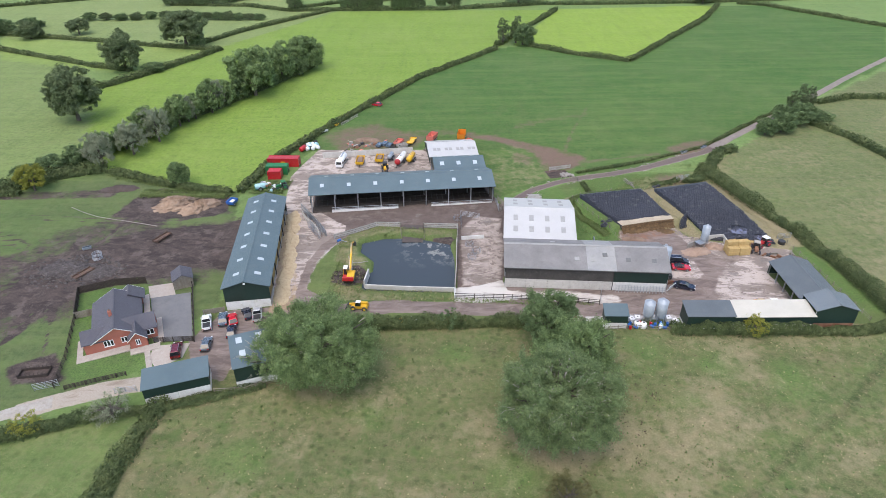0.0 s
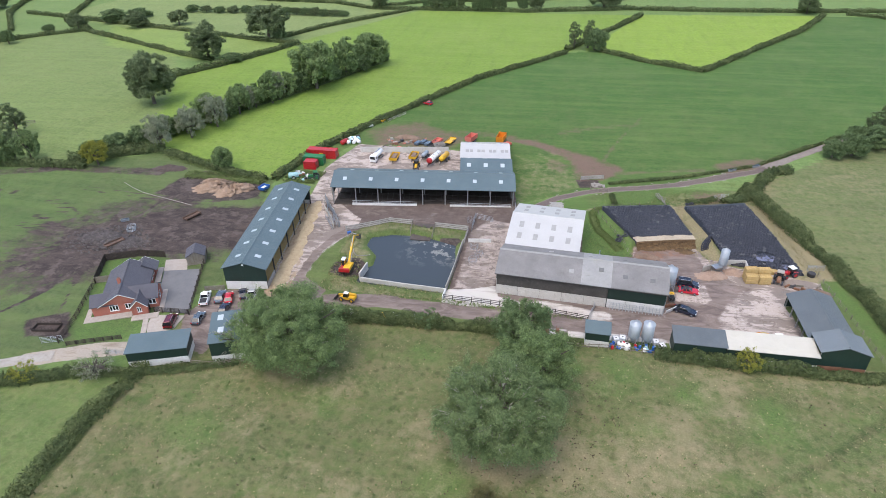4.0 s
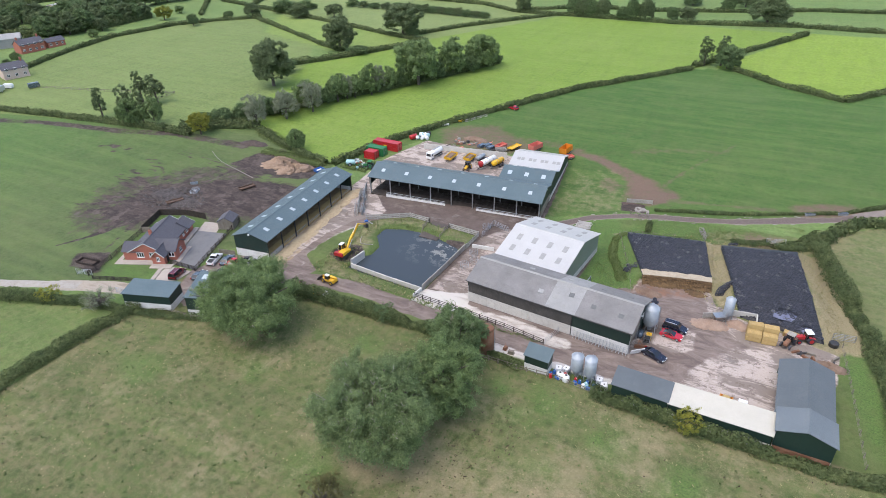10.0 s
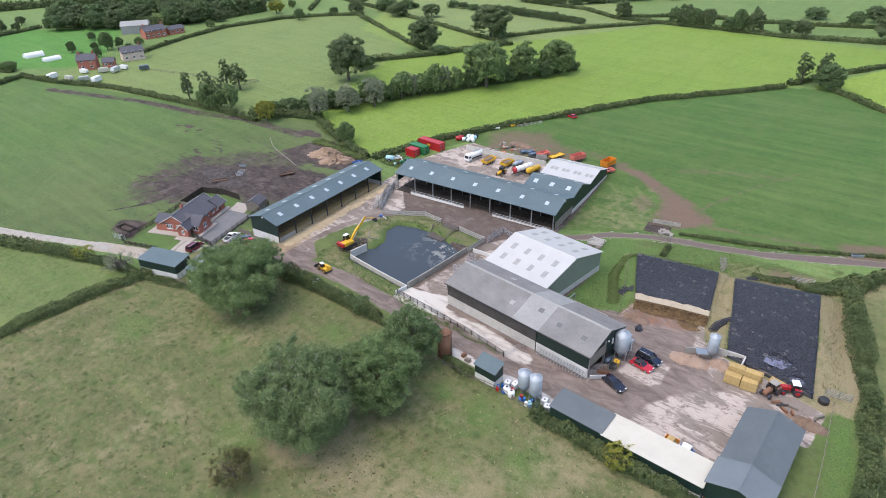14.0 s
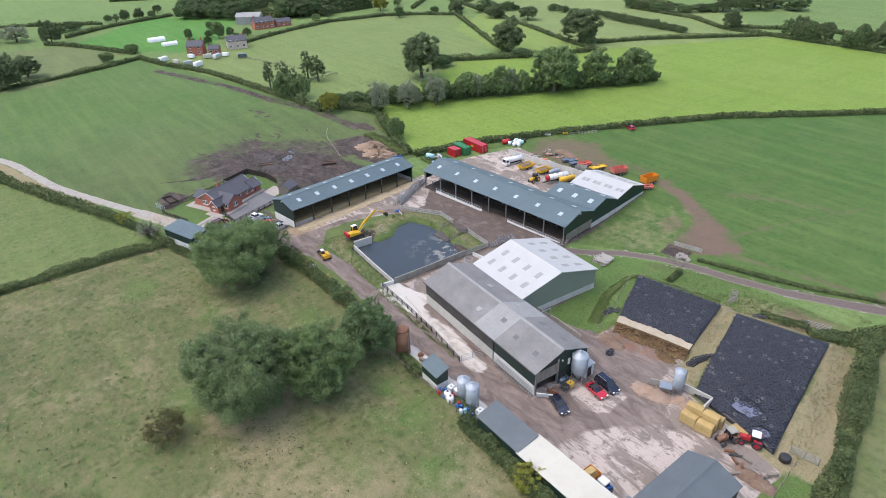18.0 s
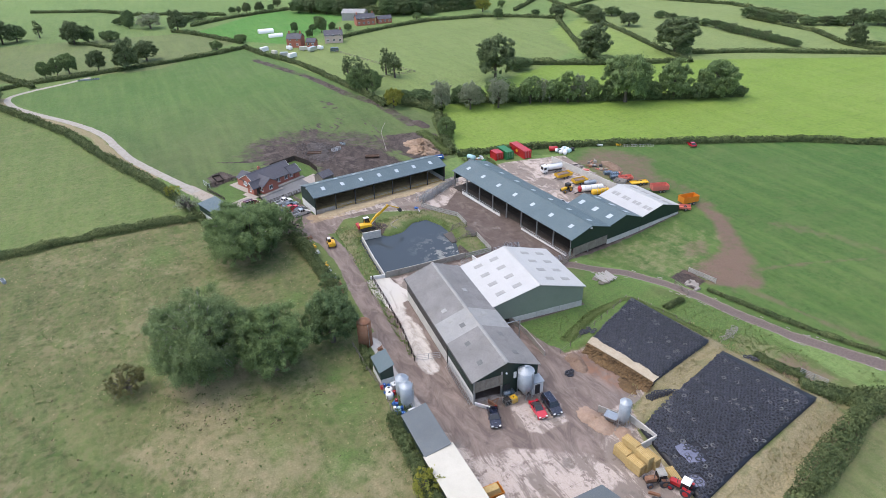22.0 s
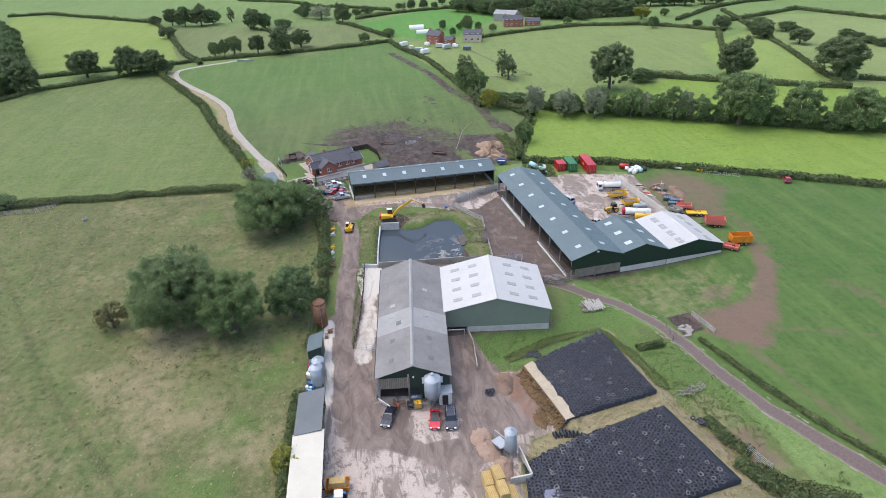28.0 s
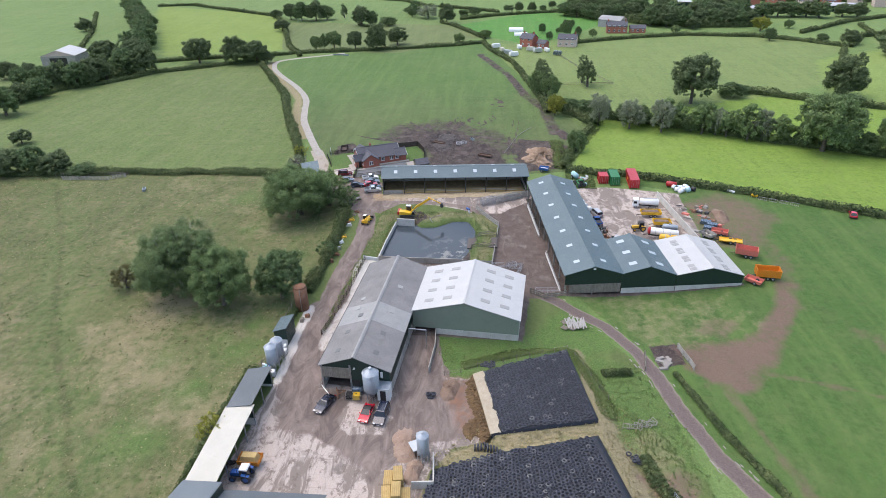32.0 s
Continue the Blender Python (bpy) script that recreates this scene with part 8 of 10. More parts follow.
def car(x, y, a, paint, label, kind="hatch", group="parked cars", name="car"):
    root = thing(name, on(x, y, a), label, "car", group)
    root.scale = (0.93, 0.93, 0.93)
    L, w, hb, hr = {"hatch": (4.1, 0.86, 0.92, 1.46), "saloon": (4.6, 0.89, 0.92, 1.44), "suv": (4.7, 0.93, 1.08, 1.82), "pickup": (5.1, 0.92, 1.12, 1.78), "coupe": (4.2, 0.87, 0.86, 1.3), "van": (4.6, 0.9, 1.15, 1.85)}[kind]
    h = L / 2
    body = [(-h, 0.42), (-h + 0.06, 0.3), (h - 0.1, 0.28), (h, 0.45), (h - 0.03, 0.68), (h - 0.35, 0.78), (h - 1.25, hb - 0.02), (-h + 0.5, hb), (-h + 0.08, hb - 0.12)]
    b = part("body", loft(body, [(-w, 0.965), (-w * 0.96, 1), (w * 0.96, 1), (w, 0.965)]), paint, root, "", True)
    for f in b.data.polygons:
        f.use_smooth = False
    f0, f1, r0, r1 = {"hatch": (h - 1.25, h - 1.95, -h + 0.9, -h + 0.25), "saloon": (h - 1.4, h - 2.1, -h + 1.25, -h + 0.6), "suv": (h - 1.35, h - 1.85, -h + 0.35, -h + 0.12), "pickup": (h - 1.4, h - 1.95, -h + 2.15, -h + 1.95), "coupe": (h - 1.4, h - 2.15, -h + 1.2, -h + 0.5), "van": (h - 0.9, h - 1.5, -h + 0.3, -h + 0.1)}[kind]
    cab = Geo().hull([(r1, -w * 0.95, hb - 0.02), (f0, -w * 0.95, hb - 0.02), (f0, w * 0.95, hb - 0.02), (r1, w * 0.95, hb - 0.02)], [(r0, -w * 0.76, hr - 0.05), (f1, -w * 0.76, hr - 0.05), (f1, w * 0.76, hr - 0.05), (r0, w * 0.76, hr - 0.05)])
    part("glasshouse", cab, M_GLASS, root, "dark tinted windows")
    part("roof", Geo().hull([(r0 - 0.04, -w * 0.77, hr - 0.07), (f1 + 0.05, -w * 0.77, hr - 0.07), (f1 + 0.05, w * 0.77, hr - 0.07), (r0 - 0.04, w * 0.77, hr - 0.07)], [(r0 + 0.1, -w * 0.68, hr), (f1 - 0.12, -w * 0.68, hr), (f1 - 0.12, w * 0.68, hr), (r0 + 0.1, w * 0.68, hr)]), paint if kind != "coupe" else M_BLACK, root)
    for s in (-1, 1):
        for (xa, xb) in ((f0, f1), (r1, r0), ((f0 + r1) / 2 - 0.05, (f1 + r0) / 2 - 0.05)):
            part("pillar", Geo().beam((xa, s * w * 0.955, hb - 0.03), (xb, s * w * 0.765, hr - 0.05), 0.08, 0.08), paint, root)
        part("headlamp", Geo().box(h - 0.2, s * w * 0.72 - 0.17, 0.6, h + 0.01, s * w * 0.72 + 0.17, 0.74), M_LAMP, root)
        part("tail_lamp", Geo().box(-h - 0.015, s * w * 0.8 - 0.12, 0.66, -h + 0.12, s * w * 0.8 + 0.12, 0.86), M_TAIL, root)
        part("mirror", Geo().box(f0 - 0.25, s * (w + 0.1) - 0.1, hb - 0.02, f0 - 0.1, s * (w + 0.1) + 0.1, hb + 0.13), paint, root)
        for wx in (h - 0.82, -h + 0.8):
            wheel(root, wx, s * (w - 0.1), 0.33 if kind not in ("suv", "pickup") else 0.39, 0.22)
    part("number_plate", Geo().box(h - 0.01, -0.26, 0.42, h + 0.015, 0.26, 0.53), M_WHITE, root)
    part("bumper", Geo().box(-h - 0.03, -w * 0.9, 0.35, -h + 0.1, w * 0.9, 0.55), M_BLACK, root)
    if kind == "pickup":
        part("load_bed", Geo().box(-h + 0.12, -w * 0.8, hb + 0.005, -h + 1.75, w * 0.8, hb + 0.02), M_BLACK, root)
        for s in (-1, 1):
            part("bed_rail", Geo().box(-h + 0.1, s * w * 0.88 - 0.05, hb, -h + 1.9, s * w * 0.88 + 0.05, hb + 0.14), paint, root)
    if kind == "suv":
        for s in (-1, 1):
            part("roof_rail", Geo().tube((r0 + 0.3, s * w * 0.66, hr + 0.06), (f1 - 0.2, s * w * 0.66, hr + 0.06), 0.03, n=6), M_STEEL, root)
    return root


car(51.0, 110.2, -8, M_CARRED, "bright red coupe with a black roof on the yard", "coupe")
car(51.2, 112.6, -6, M_NAVY, "dark blue estate car with roof rails on the yard", "suv")
car(49.3, 103.2, -20, M_NAVY, "dark blue saloon car parked by the parlour", "saloon")
car(-45.2, 93.0, 108, M_WHITE, "white pickup truck parked by the drive fence", "pickup")
car(-43.2, 86.6, 96, M_GREYCAR, "grey hatchback car parked by the drive", "hatch")
car(-42.4, 94.0, 104, M_GREYCAR, "blue-grey estate car below the shed gable", "saloon")
car(-40.5, 93.9, 112, M_CARRED, "red hatchback car below the shed gable", "hatch")
car(-38.2, 95.6, 118, M_NAVY, "black hatchback car below the shed gable", "hatch")
car(-36.1, 95.3, 104, M_SILVER, "silver pickup truck below the shed gable", "pickup")
car(-39.7, 90.2, 100, M_NAVY, "black hatchback car parked on the track", "hatch")
car(-48.0, 84.9, 104, M_MAROON, "dark maroon estate car on the forecourt", "suv")
car(-10.6, 158.6, 35, M_SILVER, "white hatchback car by the rear shed wall", "hatch")
car(-23.4, 217.2, 160, M_CARRED, "red car standing in the grass field", "hatch")
car(-20.6, 155.0, 190, M_BLUE, "faded blue pickup behind the cubicle house", "pickup")
car(-25.0, 155.5, 200, M_SILVER, "white van parked behind the cubicle house", "van")


def tractor(x, y, a, paint, label, roof=None, group="tractors"):
    root = thing("tractor", on(x, y, a), label, "tractor", group)
    root.scale = (0.88, 0.88, 0.88)
    part("bonnet", loft([(0.2, 0.85), (1.95, 0.8), (2.0, 1.2), (1.8, 1.45), (0.2, 1.55)], [(-0.42, 0.94), (-0.36, 1), (0.36, 1), (0.42, 0.94)]), paint, root)
    part("chassis", Geo().box(-1.0, -0.35, 0.55, 1.9, 0.35, 0.95), M_IRON, root)
    part("cab", Geo().hull([(-1.15, -0.72, 1.0), (0.2, -0.72, 1.0), (0.2, 0.72, 1.0), (-1.15, 0.72, 1.0)], [(-1.0, -0.66, 2.45), (0.05, -0.66, 2.45), (0.05, 0.66, 2.45), (-1.0, 0.66, 2.45)]), M_GLASS, root, "glazed cab")
    part("cab_roof", Geo().hull([(-1.2, -0.78, 2.42), (0.22, -0.78, 2.42), (0.22, 0.78, 2.42), (-1.2, 0.78, 2.42)], [(-1.1, -0.68, 2.62), (0.1, -0.68, 2.62), (0.1, 0.68, 2.62), (-1.1, 0.68, 2.62)]), roof or paint, root)
    for s in (-1, 1):
        wheel(root, -0.85, s * 0.92, 0.82, 0.46, 0.55, paint)
        wheel(root, 1.45, s * 0.85, 0.52, 0.34, 0.55, paint)
        part("mudguard", Geo().beam((-1.45, s * 0.9, 1.5), (-0.2, s * 0.9, 1.72), 0.5, 0.06), paint, root)
        for px in (-1.07, 0.12):
            part("cab_pillar", Geo().beam((px * 1.06, s * 0.72, 1.0), (px * 0.96, s * 0.665, 2.45), 0.07), M_BLACK, root)
    part("exhaust", Geo().tube((0.75, 0.3, 1.4), (0.75, 0.3, 2.5), 0.05, n=8), M_IRON, root)
    part("drawbar", Geo().box(-1.75, -0.25, 0.5, -0.9, 0.25, 0.75), M_IRON, root)
    return root


tractor(72.4, 119.0, 205, M_RED, "red tractor with a white cab roof by the clamp", M_WHITE)
tractor(69.9, 117.0, 250, M_RUST, "dull brown tractor with a loader by the bales", M_CONC_DIRTY)
tractor(64.0, 95.4, 268, M_BLUE, "blue tractor with a white cab roof by the lean-to", M_WHITE)
tractor(-16.6, 164.6, 275, M_YELLOW, "yellow fast tractor parked before its trailer", M_BLACK)

# bale trailer and spreader behind the blue tractor
def trailer(x, y, a, paint, label, L=4.6, w=1.15, z0=0.95, h=1.1, flare=1.08, axles=2, load=None, load_m=None, name="tipping_trailer", group="farm trailers"):
    root = thing(name, on(x, y, a), label, "trailer", group)
    root.scale = (0.86, 0.86, 0.86)
    t = 0.06
    low = [(-L / 2, -w, z0), (L / 2, -w, z0), (L / 2, w, z0), (-L / 2, w, z0)]
    part("floor", Geo().box(-L / 2, -w, z0 - 0.08, L / 2, w, z0), paint, root)
    hi = [(px * (1 + (flare - 1) * 0.4), py * flare, z0 + h) for px, py, _ in low]
    for i in range(4):
        j = (i + 1) % 4
        a0, b0, a1, b1 = (Vector(low[i]), Vector(low[j]), Vector(hi[i]), Vector(hi[j]))
        nrm = Vector(((b0 - a0).y, -(b0 - a0).x, 0)).normalized() * t
        part("side", Geo().hull([a0, b0, b0 + nrm, a0 + nrm], [a1, b1, b1 + nrm, a1 + nrm]), paint, root)
        n = 5 if i % 2 == 0 else 2
        for k in range(n + 1):
            p, q = a0.lerp(b0, k / n) + nrm * 1.3, a1.lerp(b1, k / n) + nrm * 1.3
            part("rib", Geo().beam(p, q, 0.1, 0.1), paint, root)
    part("chassis", Geo().box(-L / 2 + 0.2, -0.4, z0 - 0.35, L / 2, 0.4, z0 - 0.09).beam((L / 2 - 0.1, 0, z0 - 0.25), (L / 2 + 1.3, 0, 0.5), 0.18), M_IRON, root)
    for k in range(axles):
        for s in (-1, 1):
            wheel(root, -0.55 + (k - (axles - 1) / 2) * 1.15, s * (w - 0.1), 0.5, 0.4, 0.5)
    if load is not None:
        part("load", Geo().hull([(px * 0.98, py * 0.98, z0 + 0.1) for px, py, _ in low], [(px * 0.72, py * 0.6, z0 + load) for px, py, _ in low]), load_m, root, "heaped load")
    return root


trailer(61.6, 95.6, 268, M_ORANGE, "orange spreader box heaped with straw", 3.4, 0.95, 0.8, 0.9, 1.1, 1, 1.5, M_STRAW, "straw_spreader")
trailer(-24.2, 168.9, 270, M_YELLOW, "yellow tipping trailer with a brown load", 5.4, 1.15, 1.0, 0.9, 1.1, 2, 0.9, M_SOIL)
trailer(-18.6, 170.4, 268, M_YELLOW, "yellow tipping trailer behind the tractor", 4.6, 1.15, 1.0, 0.9, 1.1, 2, 0.8, M_SOIL)
trailer(-3.2, 185.2, 250, M_SALMON, "faded red high-sided trailer on the grass", 5.0, 1.2, 1.0, 1.6, 1.05, 2)
trailer(6.2, 186.2, 262, M_ORANGE, "orange high-sided silage trailer on the grass", 5.2, 1.25, 1.0, 1.9, 1.04, 2)
trailer(-9.6, 183.9, 255, M_YELLOW, "yellow flat low-loader trailer on the grass", 5.6, 1.1, 0.8, 0.25, 1.0, 2)
trailer(-13.6, 182.6, 250, M_SALMON, "rusty red old trailer on the grass", 4.0, 1.1, 0.8, 0.8, 1.05, 1)
trailer(-12.4, 179.6, 30, M_CONC_DIRTY, "grey-brown old spreader on the grass", 3.4, 1.0, 0.8, 0.9, 1.1, 1)
trailer(8.0, 183.0, 230, M_SALMON, "faded red implement beside the white span", 3.6, 1.0, 0.6, 0.7, 1.1, 1)
trailer(-55.0, 144.0, 75, M_BLUE, "small blue tipping trailer by the spoil heap", 2.8, 1.0, 0.8, 0.9, 1.12, 1, 0.5, M_WHITEWASH)
trailer(-30.8, 91.3, 60, M_CONC_DIRTY, "old grey flat trailer beside the bushes", 3.0, 0.9, 0.6, 0.15, 1.0, 1)


def tank_trailer(x, y, a, paint, label, L=7.0, r=0.95, end=None, name="slurry_tanker"):
    root = thing(name, on(x, y, a), label, "tanker", "tankers in the rear yard")
    root.scale = (0.88, 0.88, 0.88)
    z = 0.95 + r
    prof = [(0.02, -L / 2 - 0.25), (r * 0.7, -L / 2 - 0.15), (r, -L / 2 + 0.1), (r, L / 2 - 0.1), (r * 0.7, L / 2 + 0.15), (0.02, L / 2 + 0.25)]
    g = Geo().lathe(prof, 20, 0, 0, "x")
    g.v = [(px, py, pz + z) for px, py, pz in g.v]
    part("tank", g, paint, root, "", True)
    if end:
        g = Geo().lathe([(0.05, L / 2 + 0.27), (r * 0.72, L / 2 + 0.18), (r * 1.02, L / 2 - 0.1), (r * 1.02, L / 2 - 0.6), (0.05, L / 2 - 0.6)], 20, 0, 0, "x")
        g.v = [(px, py, pz + z) for px, py, pz in g.v]
        part("front_end", g, end, root, "bright red tank end", True)
    for k in (-L / 4, 0, L / 4):
        g = Geo().lathe([(r + 0.03, k - 0.05), (r + 0.03, k + 0.05)], 20, 0, 0, "x")
        g.v = [(px, py, pz + z) for px, py, pz in g.v]
        part("band", g, M_STEEL, root)
    part("chassis", Geo().box(-L / 2, -0.4, 0.7, L / 2, 0.4, 0.98).beam((L / 2, 0, 0.8), (L / 2 + 1.3, 0, 0.5), 0.2), M_IRON, root)
    for k in (-0.7, 0.7):
        for s in (-1, 1):
            wheel(root, -L / 6 + k, s * (r + 0.05), 0.58, 0.42, 0.5)
    part("hatch", Geo().tube((0.2, 0, z + r - 0.05), (0.2, 0, z + r + 0.18), 0.28, n=12), M_STEEL, root)
    return root


tank_trailer(-12.2, 169.2, 254, M_WHITE, "long white tanker with a bright red end", 7.6, 0.98, M_RED)
tank_trailer(-9.3, 170.2, 256, M_YELLOW, "yellow tanker on a yellow chassis", 5.2, 0.9)
tank_trailer(-15.4, 171.6, 258, M_SILO, "small grey tanker in the rear yard", 3.6, 0.7)

lor = thing("tanker_lorry", on(-29.6, 168.8, 262), "white tanker lorry with a white tank", "lorry")
lor.scale = (0.84, 0.84, 0.84)
part("cab", loft([(2.2, 0.6), (4.0, 0.55), (4.05, 1.5), (3.85, 2.75), (2.3, 2.85)], [(-1.15, 0.96), (-1.05, 1), (1.05, 1), (1.15, 0.96)]), M_WHITE, lor)
part("windscreen", Geo().hull([(4.04, -0.95, 1.55), (4.07, -0.95, 1.55), (4.07, 0.95, 1.55), (4.04, 0.95, 1.55)], [(3.9, -0.9, 2.45), (3.93, -0.9, 2.45), (3.93, 0.9, 2.45), (3.9, 0.9, 2.45)]), M_GLASS, lor)
for s in (-1, 1):
    part("side_window", Geo().box(2.8, s * 1.14 - 0.02, 1.6, 3.75, s * 1.14 + 0.02, 2.35), M_GLASS, lor)
    part("tank_guard", Geo().box(-3.2, s * 1.1 - 0.03, 0.6, 1.2, s * 1.1 + 0.03, 0.95), M_STEEL, lor)
    for wx in (3.1, -1.2, -2.5):
        wheel(lor, wx, s * 1.0, 0.5, 0.3)
g = Geo().lathe([(0.05, -3.75), (0.75, -3.65), (1.05, -3.4), (1.05, 1.7), (0.75, 1.95), (0.05, 2.0)], 20, 0, 0, "x")
g.v = [(a, b, c + 2.05) for a, b, c in g.v]
part("tank", g, M_WHITE, lor, "white tank", True)
part("chassis", Geo().box(-3.6, -0.45, 0.7, 3.9, 0.45, 1.0), M_IRON, lor)
part("walkway", Geo().box(-3.0, -0.25, 3.1, 1.2, 0.25, 3.16), M_STEEL, lor)


def telehandler(x, y, a, label):
    root = thing("telehandler", on(x, y, a), label, "telehandler")
    root.scale = (0.85, 0.85, 0.85)
    part("body", loft([(-2.1, 0.7), (1.6, 0.65), (1.7, 1.0), (0.8, 1.25), (-2.0, 1.45)], [(-0.95, 0.95), (-0.85, 1), (0.85, 1), (0.95, 0.95)]), M_YELLOW, root)
    part("cab", Geo().hull([(-0.6, 0.1, 1.1), (0.8, 0.1, 1.1), (0.8, 0.92, 1.1), (-0.6, 0.92, 1.1)], [(-0.5, 0.15, 2.35), (0.45, 0.15, 2.35), (0.45, 0.88, 2.35), (-0.5, 0.88, 2.35)]), M_GLASS, root)
    part("cab_roof", Geo().box(-0.6, 0.06, 2.34, 0.55, 0.94, 2.46, 0.9), M_WHITE, root)
    part("engine_cover", Geo().box(-1.9, -0.95, 1.0, 0.3, -0.35, 1.55, 0.9), M_YELLOW, root)
    b = part("boom", Geo().beam((-2.0, -0.12, 1.75), (2.3, -0.12, 1.05), 0.34, 0.4), M_YELLOW, root)
    part("boom_head", Geo().beam((2.2, -0.12, 1.05), (2.7, -0.12, 0.5), 0.3, 0.3), M_IRON, b)
    part("bucket", Geo().hull([(2.6, -1.1, 0.2), (3.3, -1.1, 0.12), (3.3, 1.1, 0.12), (2.6, 1.1, 0.2)], [(2.65, -1.1, 0.95), (2.8, -1.1, 0.95), (2.8, 1.1, 0.95), (2.65, 1.1, 0.95)]), M_IRON, root)
    for s in (-1, 1):
        for wx in (1.2, -1.45):
            wheel(root, wx, s * 0.92, 0.6, 0.42, 0.55, M_YELLOW)
    return root


telehandler(-16.6, 97.4, 172, "yellow telehandler with a bucket on the farm track")

exc = thing("excavator", on(-19.7, 107.3, 90), "yellow and red tracked excavator with its boom reaching out", "excavator")
exc.scale = (0.94, 0.94, 0.94)
for s in (-1, 1):
    part("track", loft([(-1.8, 0.1), (-1.5, -0.02), (1.5, -0.02), (1.8, 0.1), (1.9, 0.45), (1.6, 0.78), (-1.6, 0.78), (-1.9, 0.45)], [(s * 0.75, 1), (s * 1.3, 1)]), M_IRON, exc, "rusty dark track")
part("undercarriage", Geo().box(-1.0, -0.8, 0.4, 1.0, 0.8, 0.95), M_IRON, exc)
part("house", loft([(-2.1, 0.95), (1.2, 0.95), (1.2, 1.35), (-0.6, 1.75), (-2.0, 1.8)], [(-1.25, 0.97), (-1.15, 1), (0.25, 1), (0.3, 0.97)]), M_YELLOW, exc)
part("counterweight", Geo().box(-2.5, -1.25, 0.95, -1.7, 1.25, 1.75, 0.92), M_RED, exc, "red counterweight")
part("deck", Geo().box(-2.0, 0.3, 0.95, 1.2, 1.25, 1.3), M_RED, exc)
part("cab", Geo().hull([(-0.4, 0.32, 1.3), (1.25, 0.32, 1.3), (1.25, 1.2, 1.3), (-0.4, 1.2, 1.3)], [(-0.3, 0.36, 2.75), (0.95, 0.36, 2.75), (0.95, 1.16, 2.75), (-0.3, 1.16, 2.75)]), M_GLASS, exc)
part("cab_roof", Geo().box(-0.4, 0.3, 2.74, 1.02, 1.22, 2.86, 0.92), M_WHITE, exc)
for px, py in ((-0.36, 0.34), (-0.36, 1.18), (1.22, 0.34), (1.22, 1.18)):
    part("cab_pillar", Geo().beam((px, py, 1.3), (px * 0.82, 0.76 + (py - 0.76) * 0.93, 2.76), 0.08), M_YELLOW, exc)
bm_ = part("boom", Geo().hull([(0.7, -0.35, 1.2), (0.7, 0.05, 1.2), (1.3, 0.05, 1.2), (1.3, -0.35, 1.2)], [(2.7, -0.35, 3.35), (2.7, 0.05, 3.35), (3.3, 0.05, 2.95), (3.3, -0.35, 2.95)]).hull([(2.7, -0.35, 3.35), (2.7, 0.05, 3.35), (3.3, 0.05, 2.95), (3.3, -0.35, 2.95)], [(6.3, -0.3, 5.6), (6.3, 0.0, 5.6), (6.55, 0.0, 5.2), (6.55, -0.3, 5.2)]), M_YELLOW, exc)
for v in (0.12, -0.42):
    part("ram", Geo().tube((1.4, v, 1.3), (3.1, v, 2.9), 0.09, n=8), M_STEEL, bm_)
st_ = part("stick", Geo().hull([(5.7, -0.3, 5.75), (5.7, 0.0, 5.75), (6.3, 0.0, 5.3), (6.3, -0.3, 5.3)], [(9.3, -0.28, 4.0), (9.3, -0.02, 4.0), (9.35, -0.02, 3.7), (9.35, -0.28, 3.7)]), M_YELLOW, exc)
part("ram", Geo().tube((3.6, -0.15, 3.75), (5.8, -0.15, 5.8), 0.08, n=8), M_STEEL, st_)
part("bucket", loft([(9.2, 4.0), (9.75, 3.8), (9.95, 3.1), (9.4, 2.75), (8.95, 3.2)], [(-0.6, 1), (0.3, 1)]), M_IRON, exc)


def container(x, y, a, L, paint, label, h=2.59, doors=True):
    root = thing("shipping_container", on(x, y, a), label, "container", "containers by the hedge")
    w = 1.22
    part("shell", Geo().box(-L / 2 + 0.05, -w + 0.05, 0.16, L / 2 - 0.05, w - 0.05, h - 0.03), paint, root)
    n = int(L / 0.28)
    for s in (-1, 1):
        g = Geo()
        for i in range(n):
            x0 = -L / 2 + 0.15 + i * (L - 0.3) / n
            g.hull([(x0, s * (w - 0.05), 0.2), (x0 + 0.18, s * (w - 0.05), 0.2), (x0 + 0.14, s * (w - 0.01), 0.2), (x0 + 0.04, s * (w - 0.01), 0.2)], [(x0, s * (w - 0.05), h - 0.12), (x0 + 0.18, s * (w - 0.05), h - 0.12), (x0 + 0.14, s * (w - 0.01), h - 0.12), (x0 + 0.04, s * (w - 0.01), h - 0.12)])
        part("corrugated_side", g, paint, root)
        for z in (0.0, h - 0.13):
            part("rail", Geo().box(-L / 2, s * w - 0.06, z + 0.02, L / 2, s * w + 0.06, z + 0.16), paint, root)
        for e in (-1, 1):
            part("corner_post", Geo().box(e * L / 2 - 0.08, s * w - 0.08, 0, e * L / 2 + 0.08, s * w + 0.08, h), paint, root)
    for s in (-0.6, 0.6):
        d = part("door", Geo().box(L / 2 - 0.02, s - 0.55, 0.2, L / 2 + 0.04, s + 0.55, h - 0.15), paint, root)
        for k in (-0.25, 0.25):
            part("lock_bar", Geo().tube((L / 2 + 0.07, s + k, 0.2), (L / 2 + 0.07, s + k, h - 0.15), 0.025, n=6), M_STEEL, d)
    return root


ct = container(-46.6, 168.4, -2, 9.1, M_RED, "long red shipping container at the yard edge")
part("notice", Geo().box(-0.6, -1.28, 1.0, 0.6, -1.26, 1.7), M_YELLOW, ct, "yellow notice with faded bars")
container(-47.4, 163.3, 0, 6.06, M_CONT_GREEN, "green shipping container beside the red ones")
container(-47.4, 160.3, 0, 3.6, M_RED, "short red shipping container", 2.4)


